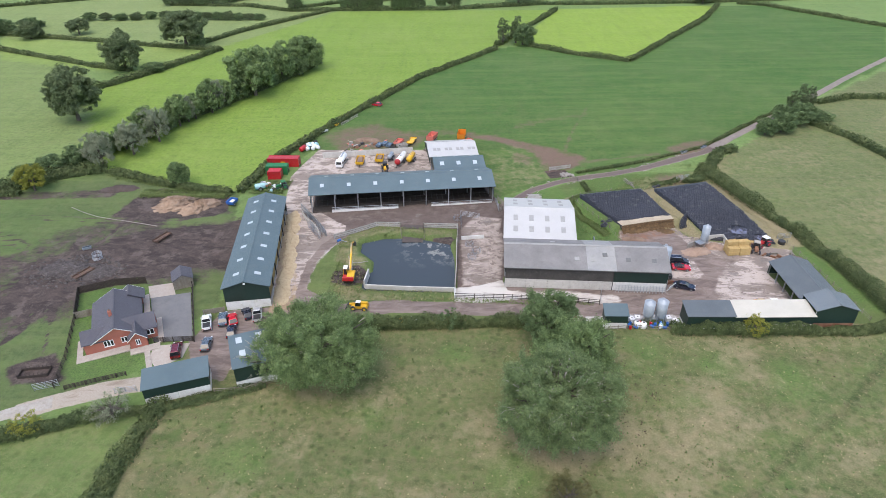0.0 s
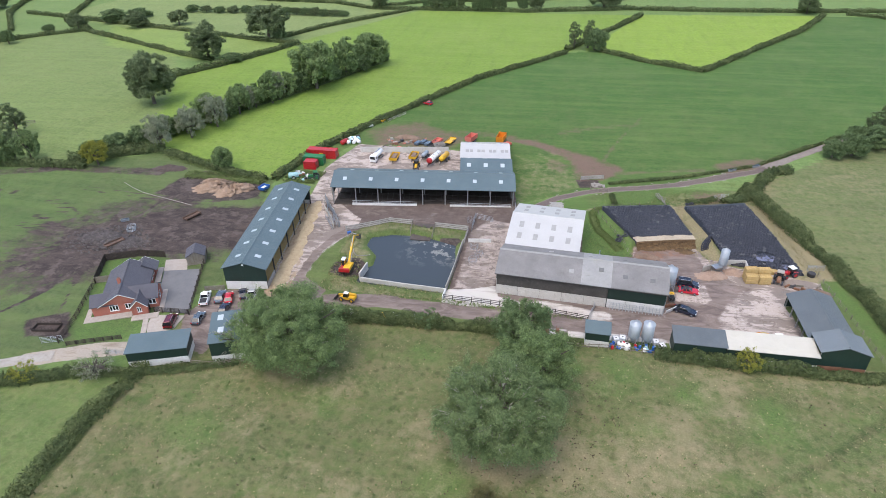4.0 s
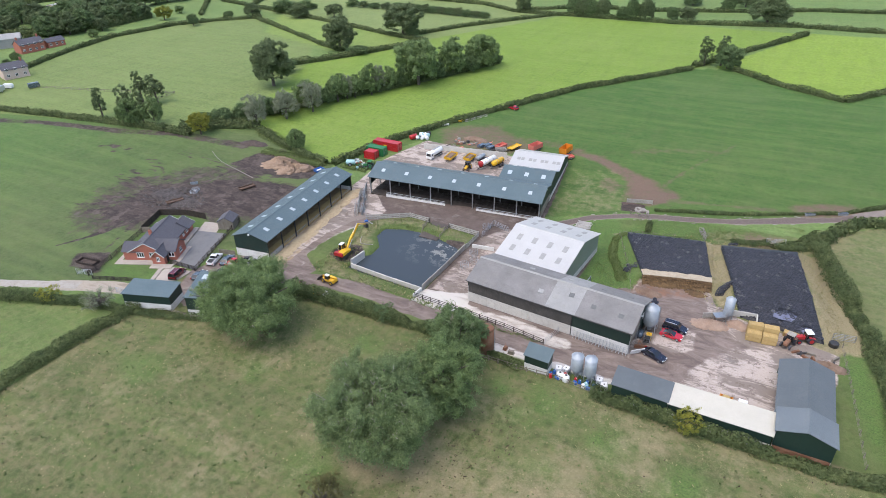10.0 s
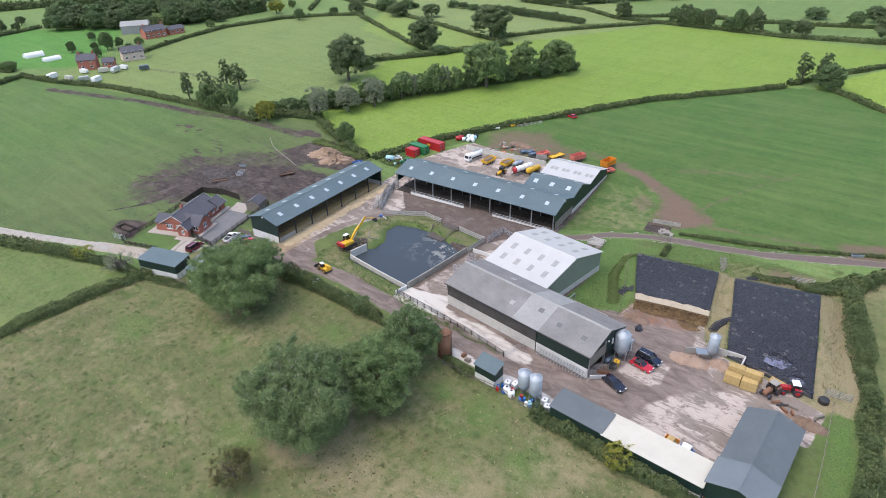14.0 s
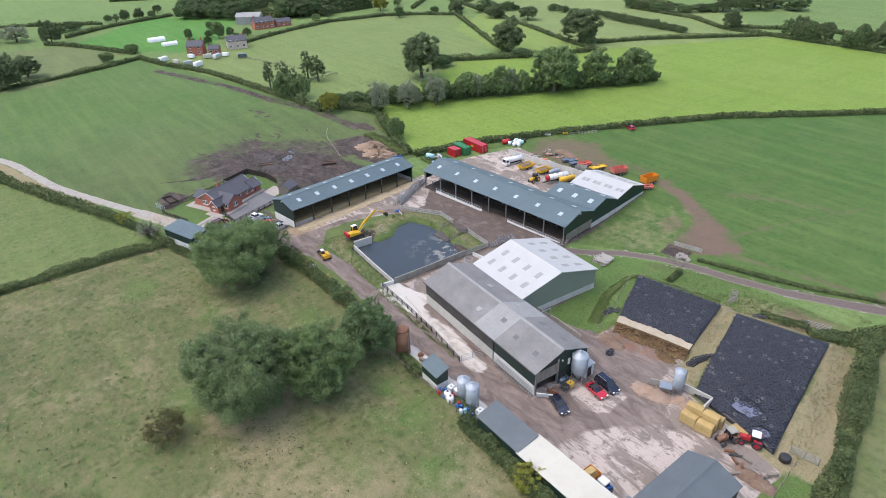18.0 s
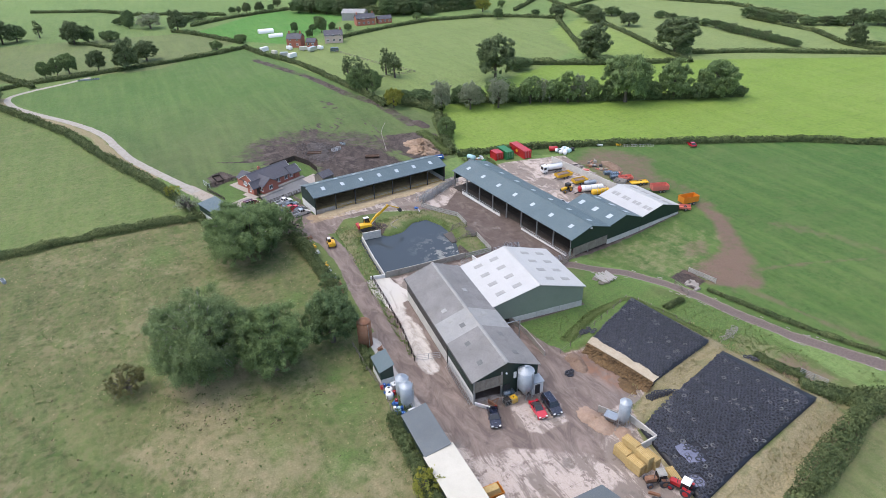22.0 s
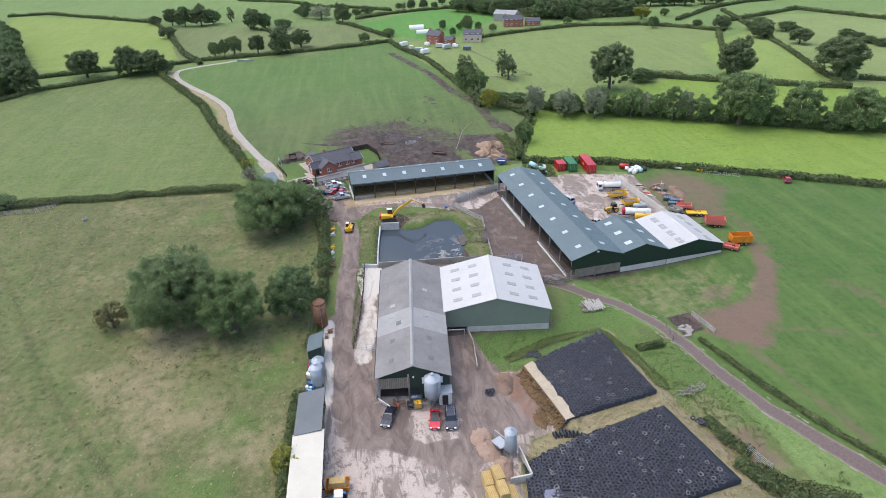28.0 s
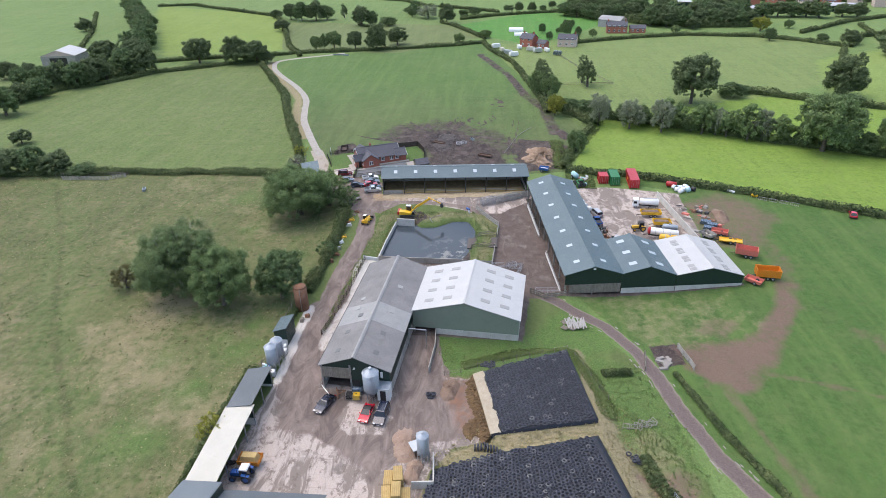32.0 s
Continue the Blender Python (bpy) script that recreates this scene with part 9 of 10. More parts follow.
# ---- feed bins and tanks ----
def feed_bin(x, y, r, z0, z1, label, seed=0, legs=4, m=None):
    """A galvanised hopper bin on legs, its body from z0 to z1."""
    m = m or M_SILO
    root = thing("feed_bin", on(x, y, 20 * seed), label, "silo", "galvanised feed bins")
    part("body", Geo().lathe([(r * 0.25, z0 - r * 1.0), (r, z0), (r, z1)], 24), m, root, "", True)
    for k in range(1, 6):
        z = z0 + (z1 - z0) * k / 6
        part("seam", Geo().lathe([(r + 0.015, z - 0.03), (r + 0.015, z + 0.03)], 24), m, root)
    top = part("roof_cone", Geo().lathe([(r + 0.06, z1), (r * 0.25, z1 + r * 0.5), (r * 0.2, z1 + r * 0.52), (r * 0.2, z1 + r * 0.62)], 24), m, root)
    part("filler_lid", Geo().lathe([(r * 0.26, z1 + r * 0.62), (r * 0.2, z1 + r * 0.72)], 12), M_STEEL, top)
    for k in range(legs):
        a = 6.28319 * (k + 0.5) / legs
        part("leg", Geo().beam((r * 0.98 * math.cos(a), r * 0.98 * math.sin(a), -0.1), (r * 0.98 * math.cos(a), r * 0.98 * math.sin(a), z0 + 0.5), 0.12), M_STEEL, root)
        b = 6.28319 * (k + 1.5) / legs
        part("brace", Geo().beam((r * math.cos(a), r * math.sin(a), 0.3), (r * math.cos(b), r * math.sin(b), z0 - 0.1), 0.05), M_STEEL, root)
    lad = part("ladder", Geo().beam((r + 0.12, -0.2, 0.3), (r + 0.12, -0.2, z1 + 0.2), 0.05).beam((r + 0.12, 0.2, 0.3), (r + 0.12, 0.2, z1 + 0.2), 0.05), M_STEEL, root)
    for k in range(int(z1 / 0.4)):
        part("rung", Geo().beam((r + 0.12, -0.2, 0.5 + 0.4 * k), (r + 0.12, 0.2, 0.5 + 0.4 * k), 0.03), M_STEEL, lad)
    part("auger_boot", Geo().box(-0.3, -0.3, 0.3, 0.3, 0.3, z0 - r * 0.9), M_STEEL, root)
    return root


feed_bin(46.9, 110.4, 1.3, 1.9, 5.2, "tall galvanised feed bin on legs by the parlour gable", 1)
feed_bin(59.3, 120.0, 0.85, 1.4, 4.7, "galvanised feed bin on legs by the feed heaps", 2)
feed_bin(38.6, 92.4, 1.0, 1.7, 4.5, "galvanised feed bin in a pair beside the track", 3)
feed_bin(40.9, 92.2, 1.0, 1.7, 4.9, "galvanised feed bin in a pair beside the track", 4)
mill = thing("feed_mixer", on(58.0, 118.8, 30), "galvanised feed hopper with an auger", "mixer")
part("hopper", Geo().hull([(-0.4, -0.4, 0.5), (0.4, -0.4, 0.5), (0.4, 0.4, 0.5), (-0.4, 0.4, 0.5)], [(-1.0, -0.8, 1.5), (1.0, -0.8, 1.5), (1.0, 0.8, 1.5), (-1.0, 0.8, 1.5)]), M_STEEL, mill)
part("auger", Geo().tube((0.4, 0, 0.6), (2.2, 0.8, 2.2), 0.12, n=10), M_STEEL, mill)
for px, py in ((-0.7, -0.6), (0.7, -0.6), (0.7, 0.6), (-0.7, 0.6)):
    part("leg", Geo().beam((px, py, -0.1), (px, py, 1.2), 0.08), M_STEEL, mill)
for x, y, r, h, m, lab in ((22.3, 91.9, 1.3, 5.0, M_RUST, "tall rusty brown steel tank beside the track"),):
    t = thing("upright_tank", on(x, y, 0), lab, "tank")
    part("shell", Geo().lathe([(r, -0.2), (r, h)], 24), m, t, "", True)
    part("dome", Geo().lathe([(r + 0.02, h), (r * 0.85, h + 0.25), (r * 0.4, h + 0.45), (0.05, h + 0.5)], 24), m, t, "", True)
    for k in (1.4, 2.8, 4.2):
        part("hoop", Geo().lathe([(r + 0.025, k - 0.04), (r + 0.025, k + 0.04)], 24), m, t)
    part("pipe", Geo().tube((r + 0.08, 0.3, 0), (r + 0.08, 0.3, h), 0.05, n=6), M_STEEL, t)


# ---- clutter of the yards ----
def ibc(x, y, a, label, m=None, group="liquid containers"):
    root = thing("cage_tank", on(x, y, a), label, "tank", group)
    part("bottle", Geo().box(-0.48, -0.56, 0.16, 0.48, 0.56, 1.05, 0.97), m or M_WHITE, root)
    part("pallet", Geo().box(-0.5, -0.6, 0, 0.5, 0.6, 0.14), M_TIMBER, root)
    g = Geo()
    for z in (0.3, 0.6, 0.9, 1.1):
        for s in (-1, 1):
            g.beam((-0.52, s * 0.62, z), (0.52, s * 0.62, z), 0.03).beam((s * 0.52, -0.62, z), (s * 0.52, 0.62, z), 0.03)
    for px in (-0.52, 0, 0.52):
        for s in (-1, 1):
            g.beam((px, s * 0.62, 0.1), (px, s * 0.62, 1.12), 0.03)
    part("cage", g, M_STEEL, root)
    part("cap", Geo().tube((0, 0, 1.05), (0, 0, 1.12), 0.12, n=10), M_BLACK, root)


def drum(x, y, m, label, r=0.29, h=0.88, lying=None):
    mt = on(x, y, 0) if lying is None else pose(x, y, gz(x, y) + r, 90, 0, lying)
    root = thing("drum", mt, label, "drum", "drums and barrels")
    part("shell", Geo().lathe([(r * 0.96, 0), (r, 0.03), (r, h * 0.33), (r * 1.03, h * 0.35), (r, h * 0.37), (r, h * 0.65), (r * 1.03, h * 0.67), (r, h * 0.69), (r, h - 0.03), (r * 0.96, h)], 14), m, root)
    part("bung", Geo().tube((r * 0.5, 0, h), (r * 0.5, 0, h + 0.03), 0.05, n=8), M_WHITE, root)


for x, y, a in ((35.6, 92.2, 10), (36.8, 92.6, -8), (42.6, 92.4, 5), (43.6, 91.5, 20)):
    ibc(x, y, a, "white caged liquid container beside the feed bins")
rb = random.Random(12)
for i in range(22):
    x, y = rb.uniform(34.6, 43.8), rb.uniform(90.2, 91.6)
    drum(x, y, rb.choice([M_BLUE, M_BLUE, M_BLUE, M_WHITE, M_CYANWRAP, M_RED]), "plastic chemical drum by the feed bins", 0.27, 0.75, rb.choice([None, None, rb.uniform(0, 180)]))
for x, y in ((36.3, 90.9), (37.4, 90.6)):
    t = thing("plastic_tank", on(x, y, 15), "white rounded plastic water tank", "tank", "plastic tanks")
    part("shell", Geo().lathe([(0.55, 0), (0.62, 0.1), (0.62, 0.9), (0.5, 1.1), (0.2, 1.2)], 18), M_WHITE, t, "", True)
    part("lid", Geo().tube((0, 0, 1.2), (0, 0, 1.26), 0.2, n=12), M_BLACK, t)
ibc(47.4, 107.9, 5, "yellow caged container by the parlour door", M_YELLOW)
ibc(47.3, 106.8, 0, "black caged container by the parlour door", M_BLACK)
solo("leaning_panel", Geo().box(-1.3, -0.05, 0, 1.3, 0.05, 1.1), M_WHITE, "white panel leaning by the parlour", "panel", pose(46.4, 102.9, 0.05, 18, 0, 40))
rd = thing("yard_scraper", on(46.6, 104.6, 20), "rusty tractor yard scraper", "scraper")
part("blade", Geo().box(-1.0, -0.1, 0, 1.0, 0.1, 0.7), M_RUST, rd)
part("frame", Geo().beam((-0.5, 0, 0.5), (0, 1.4, 0.6), 0.12).beam((0.5, 0, 0.5), (0, 1.4, 0.6), 0.12), M_RUST, rd)
vt = thing("vacuum_tank", on(45.9, 107.9, 0), "grey milk vacuum vessel by the gable", "tank")
part("vessel", Geo().lathe([(0.3, -1.0), (0.55, -0.85), (0.55, 0.85), (0.3, 1.0)], 16, 0, 0, "y"), M_GREYCAR, vt, "", True)
vt.location.z += 0.7
for s in (-0.6, 0.6):
    part("foot", Geo().box(-0.4, s - 0.08, -0.75, 0.4, s + 0.08, -0.4), M_STEEL, vt)

# galvanised cubicle hurdles stacked along the parlour's side
for i in range(16):
    u = 22.6 + i * 0.62
    h = thing("steel_hurdle", GS @ pose(u, -0.75, 0.0, -24, 0, 0), "galvanised hurdle leaning on the parlour wall", "hurdle", "leaning hurdles")
    g = Geo()
    for z in (0.3, 0.7, 1.1, 1.45):
        g.beam((-0.05, 0, z), (0.5, 0, z), 0.04)
    part("bars", g, M_STEEL, h)
    part("uprights", Geo().beam((-0.05, 0, 0), (-0.05, 0, 1.5), 0.05).beam((0.5, 0, 0), (0.5, 0, 1.5), 0.05), M_STEEL, h)

# spare tyres: a row stood on end on the bank, and loose piles
row = thing("tyre_row", pose(0, 0, 0), "clump of black scrap tyres stood on end", "tyres")
for i in range(9):
    for k in range(3 if i < 6 else 2):
        x, y = 56.7 + 0.42 * k + 0.03 * i * i, 127.2 + 0.46 * i
        ob = part("tyre", TYRE_MESH, None, row)
        ob.matrix_basis = pose(x, y, gz(x, y) + 0.4, 90, 0, 8 + random.uniform(-14, 14)) @ Matrix.Diagonal((1.1, 1.1, 1.15, 1))
for cx, cy, n, sp in ((39.2, 128.6, 16, 1.1), (46.2, 119.8, 8, 0.6), (57.3, 149.8, 8, 0.8), (62.0, 92.6, 4, 0.5)):
    pile = thing("tyre_pile", pose(0, 0, 0), "loose pile of scrap tyres on the ground", "tyres", "tyre piles")
    for i in range(n):
        x, y = cx + random.uniform(-sp, sp), cy + random.uniform(-sp, sp)
        ob = part("tyre", TYRE_MESH, None, pile)
        ob.matrix_basis = pose(x, y, gz(x, y) + 0.12 + 0.2 * (i % 3), random.uniform(-25, 25), random.uniform(-25, 25), 0) @ Matrix.Diagonal((1.1, 1.1, 1.2, 1))

# pallets, timber, pipes
def pallet(x, y, z, a):
    root = thing("pallet", pose(x, y, gz(x, y) + z, 0, 0, a), "weathered grey timber pallet in a pile", "pallet", "stacked pallets")
    for i in range(6):
        part("deck_board", Geo().box(-0.6, -0.5 + i * 0.18, 0.11, 0.6, -0.38 + i * 0.18, 0.135), M_TIMBER, root)
    for s in (-0.44, 0, 0.44):
        part("bearer", Geo().box(-0.6, s - 0.05, 0.0, 0.6, s + 0.05, 0.105), M_TIMBER, root)


for i in range(7):
    pallet(24.6 + random.uniform(-1.2, 1.2), 144.2 + random.uniform(-1.6, 1.6), 0.14 * (i % 3), random.uniform(0, 90))
for i in range(22):
    solo("timber_rail", Geo().box(-1.5, -0.09, 0, 1.5, 0.09, 0.12), M_PALEWOOD, "pale sawn rail in a loose stack", "timber", pose(24.2 + random.uniform(-0.5, 0.5), 143.4 + 0.16 * i, gz(24, 144) + 0.42 + random.uniform(0, 0.18), 0, 0, random.uniform(-14, 14)), "stack of pale rails")
for i in range(10):
    x, y = 74.0 + random.uniform(-2.6, 3.4), 114.2 + random.uniform(-1.8, 1.8)
    solo("scrap_steel", Geo().box(-random.uniform(0.5, 1.2), -0.2, 0, random.uniform(0.5, 1.2), 0.2, random.uniform(0.2, 0.7), 0.8), random.choice([M_RUST, M_IRON, M_TIMBER]), "rusty scrap implement part by the shed", "scrap", on(x, y, random.uniform(0, 180), 0.02), "scrap by the implement shed")
heap("rubbish_heap", "heap of rubble and old timber by the shed", 76.2, 113.4, 2.6, 2.0, 0.9, M_SOIL, 14)
t = thing("water_bowser", on(77.0, 119.8, 30), "black round plastic trough by the gate", "trough")
part("shell", Geo().lathe([(0.7, 0), (0.8, 0.1), (0.8, 0.75), (0.7, 0.85)], 18), M_BLACK, t)

# junk corner near the containers and behind the tanker wall
for i in range(26):
    x, y = -47.5 + random.uniform(-3.5, 4.0), 154.0 + random.uniform(-3.0, 2.5)
    m = random.choice([M_STEEL, M_RUST, M_CONT_GREEN, M_CYANWRAP, M_IRON, M_WHITEWASH, M_TIMBER])
    g = Geo()
    k = random.randrange(3)
    if k == 0:
        g.beam((-0.9, 0, 0.1), (0.9, 0.2, 0.6), 0.12).beam((-0.6, -0.4, 0.1), (-0.5, 0.5, 0.5), 0.1).beam((0.4, -0.5, 0.1), (0.5, 0.5, 0.5), 0.1)
    elif k == 1:
        g.box(-0.7, -0.4, 0, 0.7, 0.4, 0.7, 0.85).box(-0.3, -0.3, 0.7, 0.3, 0.3, 0.9, 0.6)
    else:
        g.lathe([(0.35, 0), (0.4, 0.08), (0.4, 0.75), (0.3, 0.85)], 12)
    solo("scrap_piece", g, m, "piece of discarded farm scrap in the weeds", "scrap", on(x, y, random.uniform(0, 360)), "scrap by the containers")
t = thing("crop_sprayer", on(-49.8, 152.6, 20), "pale green trailed sprayer in the weeds", "sprayer")
part("tank", Geo().lathe([(0.4, -1.4), (0.75, -1.2), (0.75, 1.2), (0.4, 1.4)], 16, 0, 0, "x"), M_CYANWRAP, t, "", True)
t.location.z += 1.2
part("frame", Geo().box(-1.5, -0.5, -0.8, 1.5, 0.5, -0.6).beam((-1.4, -1.6, 0.2), (-1.4, 1.6, 0.2), 0.12).beam((1.4, 0, -0.7), (2.8, 0, -0.8), 0.12), M_CONT_GREEN, t)
for s in (-1, 1):
    w_ = wheel(t, 0, s * 0.9, 0.6, 0.25)
    w_.location.z = -0.6
tractor(-44.0, 153.4, 200, M_CONT_GREEN, "old green tractor among the scrap", M_CONT_GREEN)
for x, y, m in ((-42.9, 178.4, M_RED),):
    t = thing("fuel_tank", on(x, y, 70, 0.9), "red cylindrical fuel tank on a stand", "tank")
    part("vessel", Geo().lathe([(0.4, -1.4), (0.75, -1.2), (0.75, 1.2), (0.4, 1.4)], 16, 0, 0, "x"), m, t, "", True)
    for s in (-0.8, 0.8):
        part("foot", Geo().box(s - 0.1, -0.5, -0.95, s + 0.1, 0.5, -0.5), M_IRON, t)
rw = random.Random(4)
for i in range(13):
    x, y = -39.6 + rw.uniform(-2.4, 2.0), 181.0 + rw.uniform(-2.2, 2.6)
    g = Geo().lathe([(0.45, -0.6), (0.6, -0.5), (0.6, 0.5), (0.45, 0.6)], 16, 0, 0, "y")
    solo("wrapped_bale", g, rw.choice([M_CYANWRAP, M_CYANWRAP, M_WHITE, M_BLACK]), "round bale in pale blue wrap by the hedge", "bale", on(x, y, rw.uniform(0, 180), 0.58), "wrapped round bales", smooth=True)
for i in range(22):
    x, y = -24.0 + rw.uniform(-6, 9), 180.0 + rw.uniform(-2.4, 4.0)
    g = Geo()
    if i % 3 == 0:
        g.box(-0.9, -0.5, 0, 0.9, 0.5, 0.35, 0.9)
    elif i % 3 == 1:
        g.beam((-1.2, -0.3, 0.15), (1.2, 0.3, 0.25), 0.14).beam((-1.0, 0.4, 0.12), (1.1, -0.2, 0.4), 0.1)
    else:
        g.box(-0.5, -0.5, 0, 0.5, 0.5, 0.6, 0.8).beam((0, 0, 0.5), (0.8, 0.6, 0.9), 0.08)
    solo("old_implement", g, rw.choice([M_RUST, M_IRON, M_CONC_DIRTY, M_TIMBER, M_SALMON]), "rusty old implement in the rough grass", "implement", on(x, y, rw.uniform(0, 180)), "implements behind the wall")
for x, y in ((-18.0, 182.2), (-16.4, 181.0), (-19.6, 181.2)):
    g = Geo().box(-1.3, -0.8, 0.25, 1.3, 0.8, 0.9, 0.9)
    solo("farm_buggy", g, M_GREYCAR, "old grey vehicle shell in the rough grass", "vehicle shell", on(x, y, 70), "vehicle shells")
for x, y, a, m, L in ((-38.6, 192.8, 40, M_WHITE, 2.6), (-35.2, 198.0, 60, M_YELLOW, 1.6), (-35.6, 202.2, 20, M_STEEL, 1.4)):
    t = thing("feed_trough", on(x, y, a), "portable feed trough standing in the field", "trough", "troughs along the hedge")
    part("trough", Geo().hull([(-L / 2, -0.25, 0.3), (L / 2, -0.25, 0.3), (L / 2, 0.25, 0.3), (-L / 2, 0.25, 0.3)], [(-L / 2, -0.42, 0.75), (L / 2, -0.42, 0.75), (L / 2, 0.42, 0.75), (-L / 2, 0.42, 0.75)]), m, t)
    for s in (-1, 1):
        part("leg", Geo().box(s * L * 0.4 - 0.05, -0.3, 0, s * L * 0.4 + 0.05, 0.3, 0.32), M_STEEL, t)
for x, y, a, L in ((-35.0, 29.0, 20, 2.0), (-82.0, 121.4, 30, 1.8), (72.5, 172.6, 35, 2.4), (79.5, 176.0, 30, 2.4), (-222.0, 44, 80, 9.0)):
    t = thing("water_trough", on(x, y, a), "galvanised water trough in the pasture", "trough", "pasture troughs")
    part("tub", Geo().hull([(-L / 2, -0.3, 0), (L / 2, -0.3, 0), (L / 2, 0.3, 0), (-L / 2, 0.3, 0)], [(-L / 2 - 0.05, -0.4, 0.6), (L / 2 + 0.05, -0.4, 0.6), (L / 2 + 0.05, 0.4, 0.6), (-L / 2 - 0.05, 0.4, 0.6)]), M_SILO, t)
    part("water", Geo().box(-L / 2, -0.33, 0.6, L / 2, 0.33, 0.612), M_WATER, t)
for i in range(4):
    g = Geo().beam((-0.95, 0, 0.12), (0.95, 0, 0.12), 0.07).beam((-0.95, 0.2, 0.75), (0.95, 0.2, 0.75), 0.07)
    for k in range(5):
        g.beam((-0.95 + 0.475 * k, 0, 0), (-0.95 + 0.475 * k, 0.22, 0.85), 0.07)
    solo("cattle_hurdle", g, M_PALEWOOD, "pale hurdle standing along the field hedge", "hurdle", on(-33.2 + 1.2 * i, 199.4 + 2.2 * i, 61), group="hurdles along the hedge")
for x, y, h in ((-32.2, 152.7, 1.1), (-30.4, 153.2, 0.8), (-27.6, 154.0, 1.2)):
    solo("wrapped_pallet", Geo().box(-0.75, -0.6, 0, 0.75, 0.6, 0.14).hull([(-0.7, -0.55, 0.15), (0.7, -0.55, 0.15), (0.7, 0.55, 0.15), (-0.7, 0.55, 0.15)], [(-0.64, -0.5, h), (0.62, -0.48, h * 0.95), (0.6, 0.5, h), (-0.66, 0.46, h * 0.92)]), M_WHITE, "white wrapped pallet behind the cubicle house", "pallet", on(x, y, 8 + 20 * h), group="wrapped pallets")
rj = random.Random(33)
for i in range(12):
    w = rj.uniform(0.3, 0.8)
    g = Geo().box(-w, -0.3, 0, w, 0.3, rj.uniform(0.3, 0.9), 0.8).beam((-w, 0, 0.2), (w, 0.3, rj.uniform(0.5, 1.2)), 0.09)
    solo("scrap_piece", g, rj.choice([M_IRON, M_BLACK, M_RUST, M_STEEL, M_IRON]), "dark scrap heaped along the shed's rear wall", "scrap", on(-15 + rj.uniform(-3, 2.5), 155.8 + rj.uniform(-0.8, 0.9), rj.uniform(0, 180)), "scrap behind the cubicle house")
# litter of odd scrap in the hedge bottom along the track
for x, y in ((-22.2, 93.6), (-20.8, 93.2), (-15.6, 92.9), (-14.5, 93.1), (-8.1, 93.4), (-5.5, 93.5), (-2.2, 93.6), (0.6, 93.5), (3.8, 93.2), (-17.5, 93.2), (25.2, 93.6), (26.6, 93.0)):
    m = random.choice([M_RUST, M_WHITEWASH, M_STEEL, M_YELLOW, M_TIMBER, M_WHITE])
    g = Geo().box(-random.uniform(0.4, 0.9), -0.35, 0, random.uniform(0.4, 0.9), 0.35, random.uniform(0.3, 0.8), 0.75).beam((-0.6, 0, 0.4), (0.7, 0.3, 0.8), 0.08)
    solo("hedge_scrap", g, m, "discarded scrap in the hedge bottom", "scrap", on(x, y, random.uniform(0, 180)), "scrap along the track")
# pump stand and pipes at the head of the lagoon
ps = thing("slurry_pump", on(-24.0, 122.6, 40), "blue slurry pump on a steel stand", "pump")
part("motor", Geo().tube((-0.5, 0, 0.9), (0.4, 0, 0.9), 0.3, n=14), M_BLUE, ps)
part("stand", Geo().beam((-0.6, -0.4, 0), (-0.3, 0, 0.9), 0.08).beam((-0.6, 0.4, 0), (-0.3, 0, 0.9), 0.08).beam((0.6, 0, 0), (0.2, 0, 0.9), 0.08), M_STEEL, ps)
part("pipe", Geo().tube((0.3, 0, 0.8), (3.4, -2.6, -0.6), 0.1, n=8).tube((0.3, 0.3, 0.7), (3.6, -2.2, -0.6), 0.08, n=8), M_STEEL, ps)
pipe = Geo()
pts_ = [(-16.5, 114.0), (-18.0, 113.2), (-19.6, 113.6), (-20.6, 114.8), (-21.0, 116.0)]
for a, b in zip(pts_[:-1], pts_[1:]):
    pipe.tube((*a, gz(*a) + 0.15), (*b, gz(*b) + 0.15), 0.1, n=8)
solo("slurry_hose", pipe, M_CONC_DIRTY, "pale slurry hose lying on the bank", "hose")
hl = Geo()
for a, b in zip(*(lambda q: (q[:-1], q[1:]))([(-96, 142), (-91.5, 139.2), (-87, 137.0), (-82.5, 135.7), (-74.8, 133.6), (-70.1, 132.2)])):
    hl.tube((*a, gz(*a) + 0.12), (*b, gz(*b) + 0.12), 0.075, n=6)
solo("hose_line", hl, M_RUBBLE, "pale hose line across the muddy field", "hose")
for x, y in ((3.6, 133.5), (6.0, 121.0), (7.5, 118.0), (6.4, 115.4)):
    g = Geo()
    for z in (0.25, 0.6, 0.95):
        for k in range(16):
            a, b = 6.28319 * k / 16, 6.28319 * (k + 1) / 16
            g.beam((0.95 * math.cos(a), 0.95 * math.sin(a), z), (0.95 * math.cos(b), 0.95 * math.sin(b), z), 0.04)
    for k in range(8):
        a = 6.28319 * k / 8
        g.beam((0.95 * math.cos(a), 0.95 * math.sin(a), 0), (0.95 * math.cos(a), 0.95 * math.sin(a), 1.1), 0.04)
    solo("ring_feeder", g, M_STEEL, "round galvanised ring feeder in the collecting yard", "feeder", on(x, y, 0), "ring feeders")

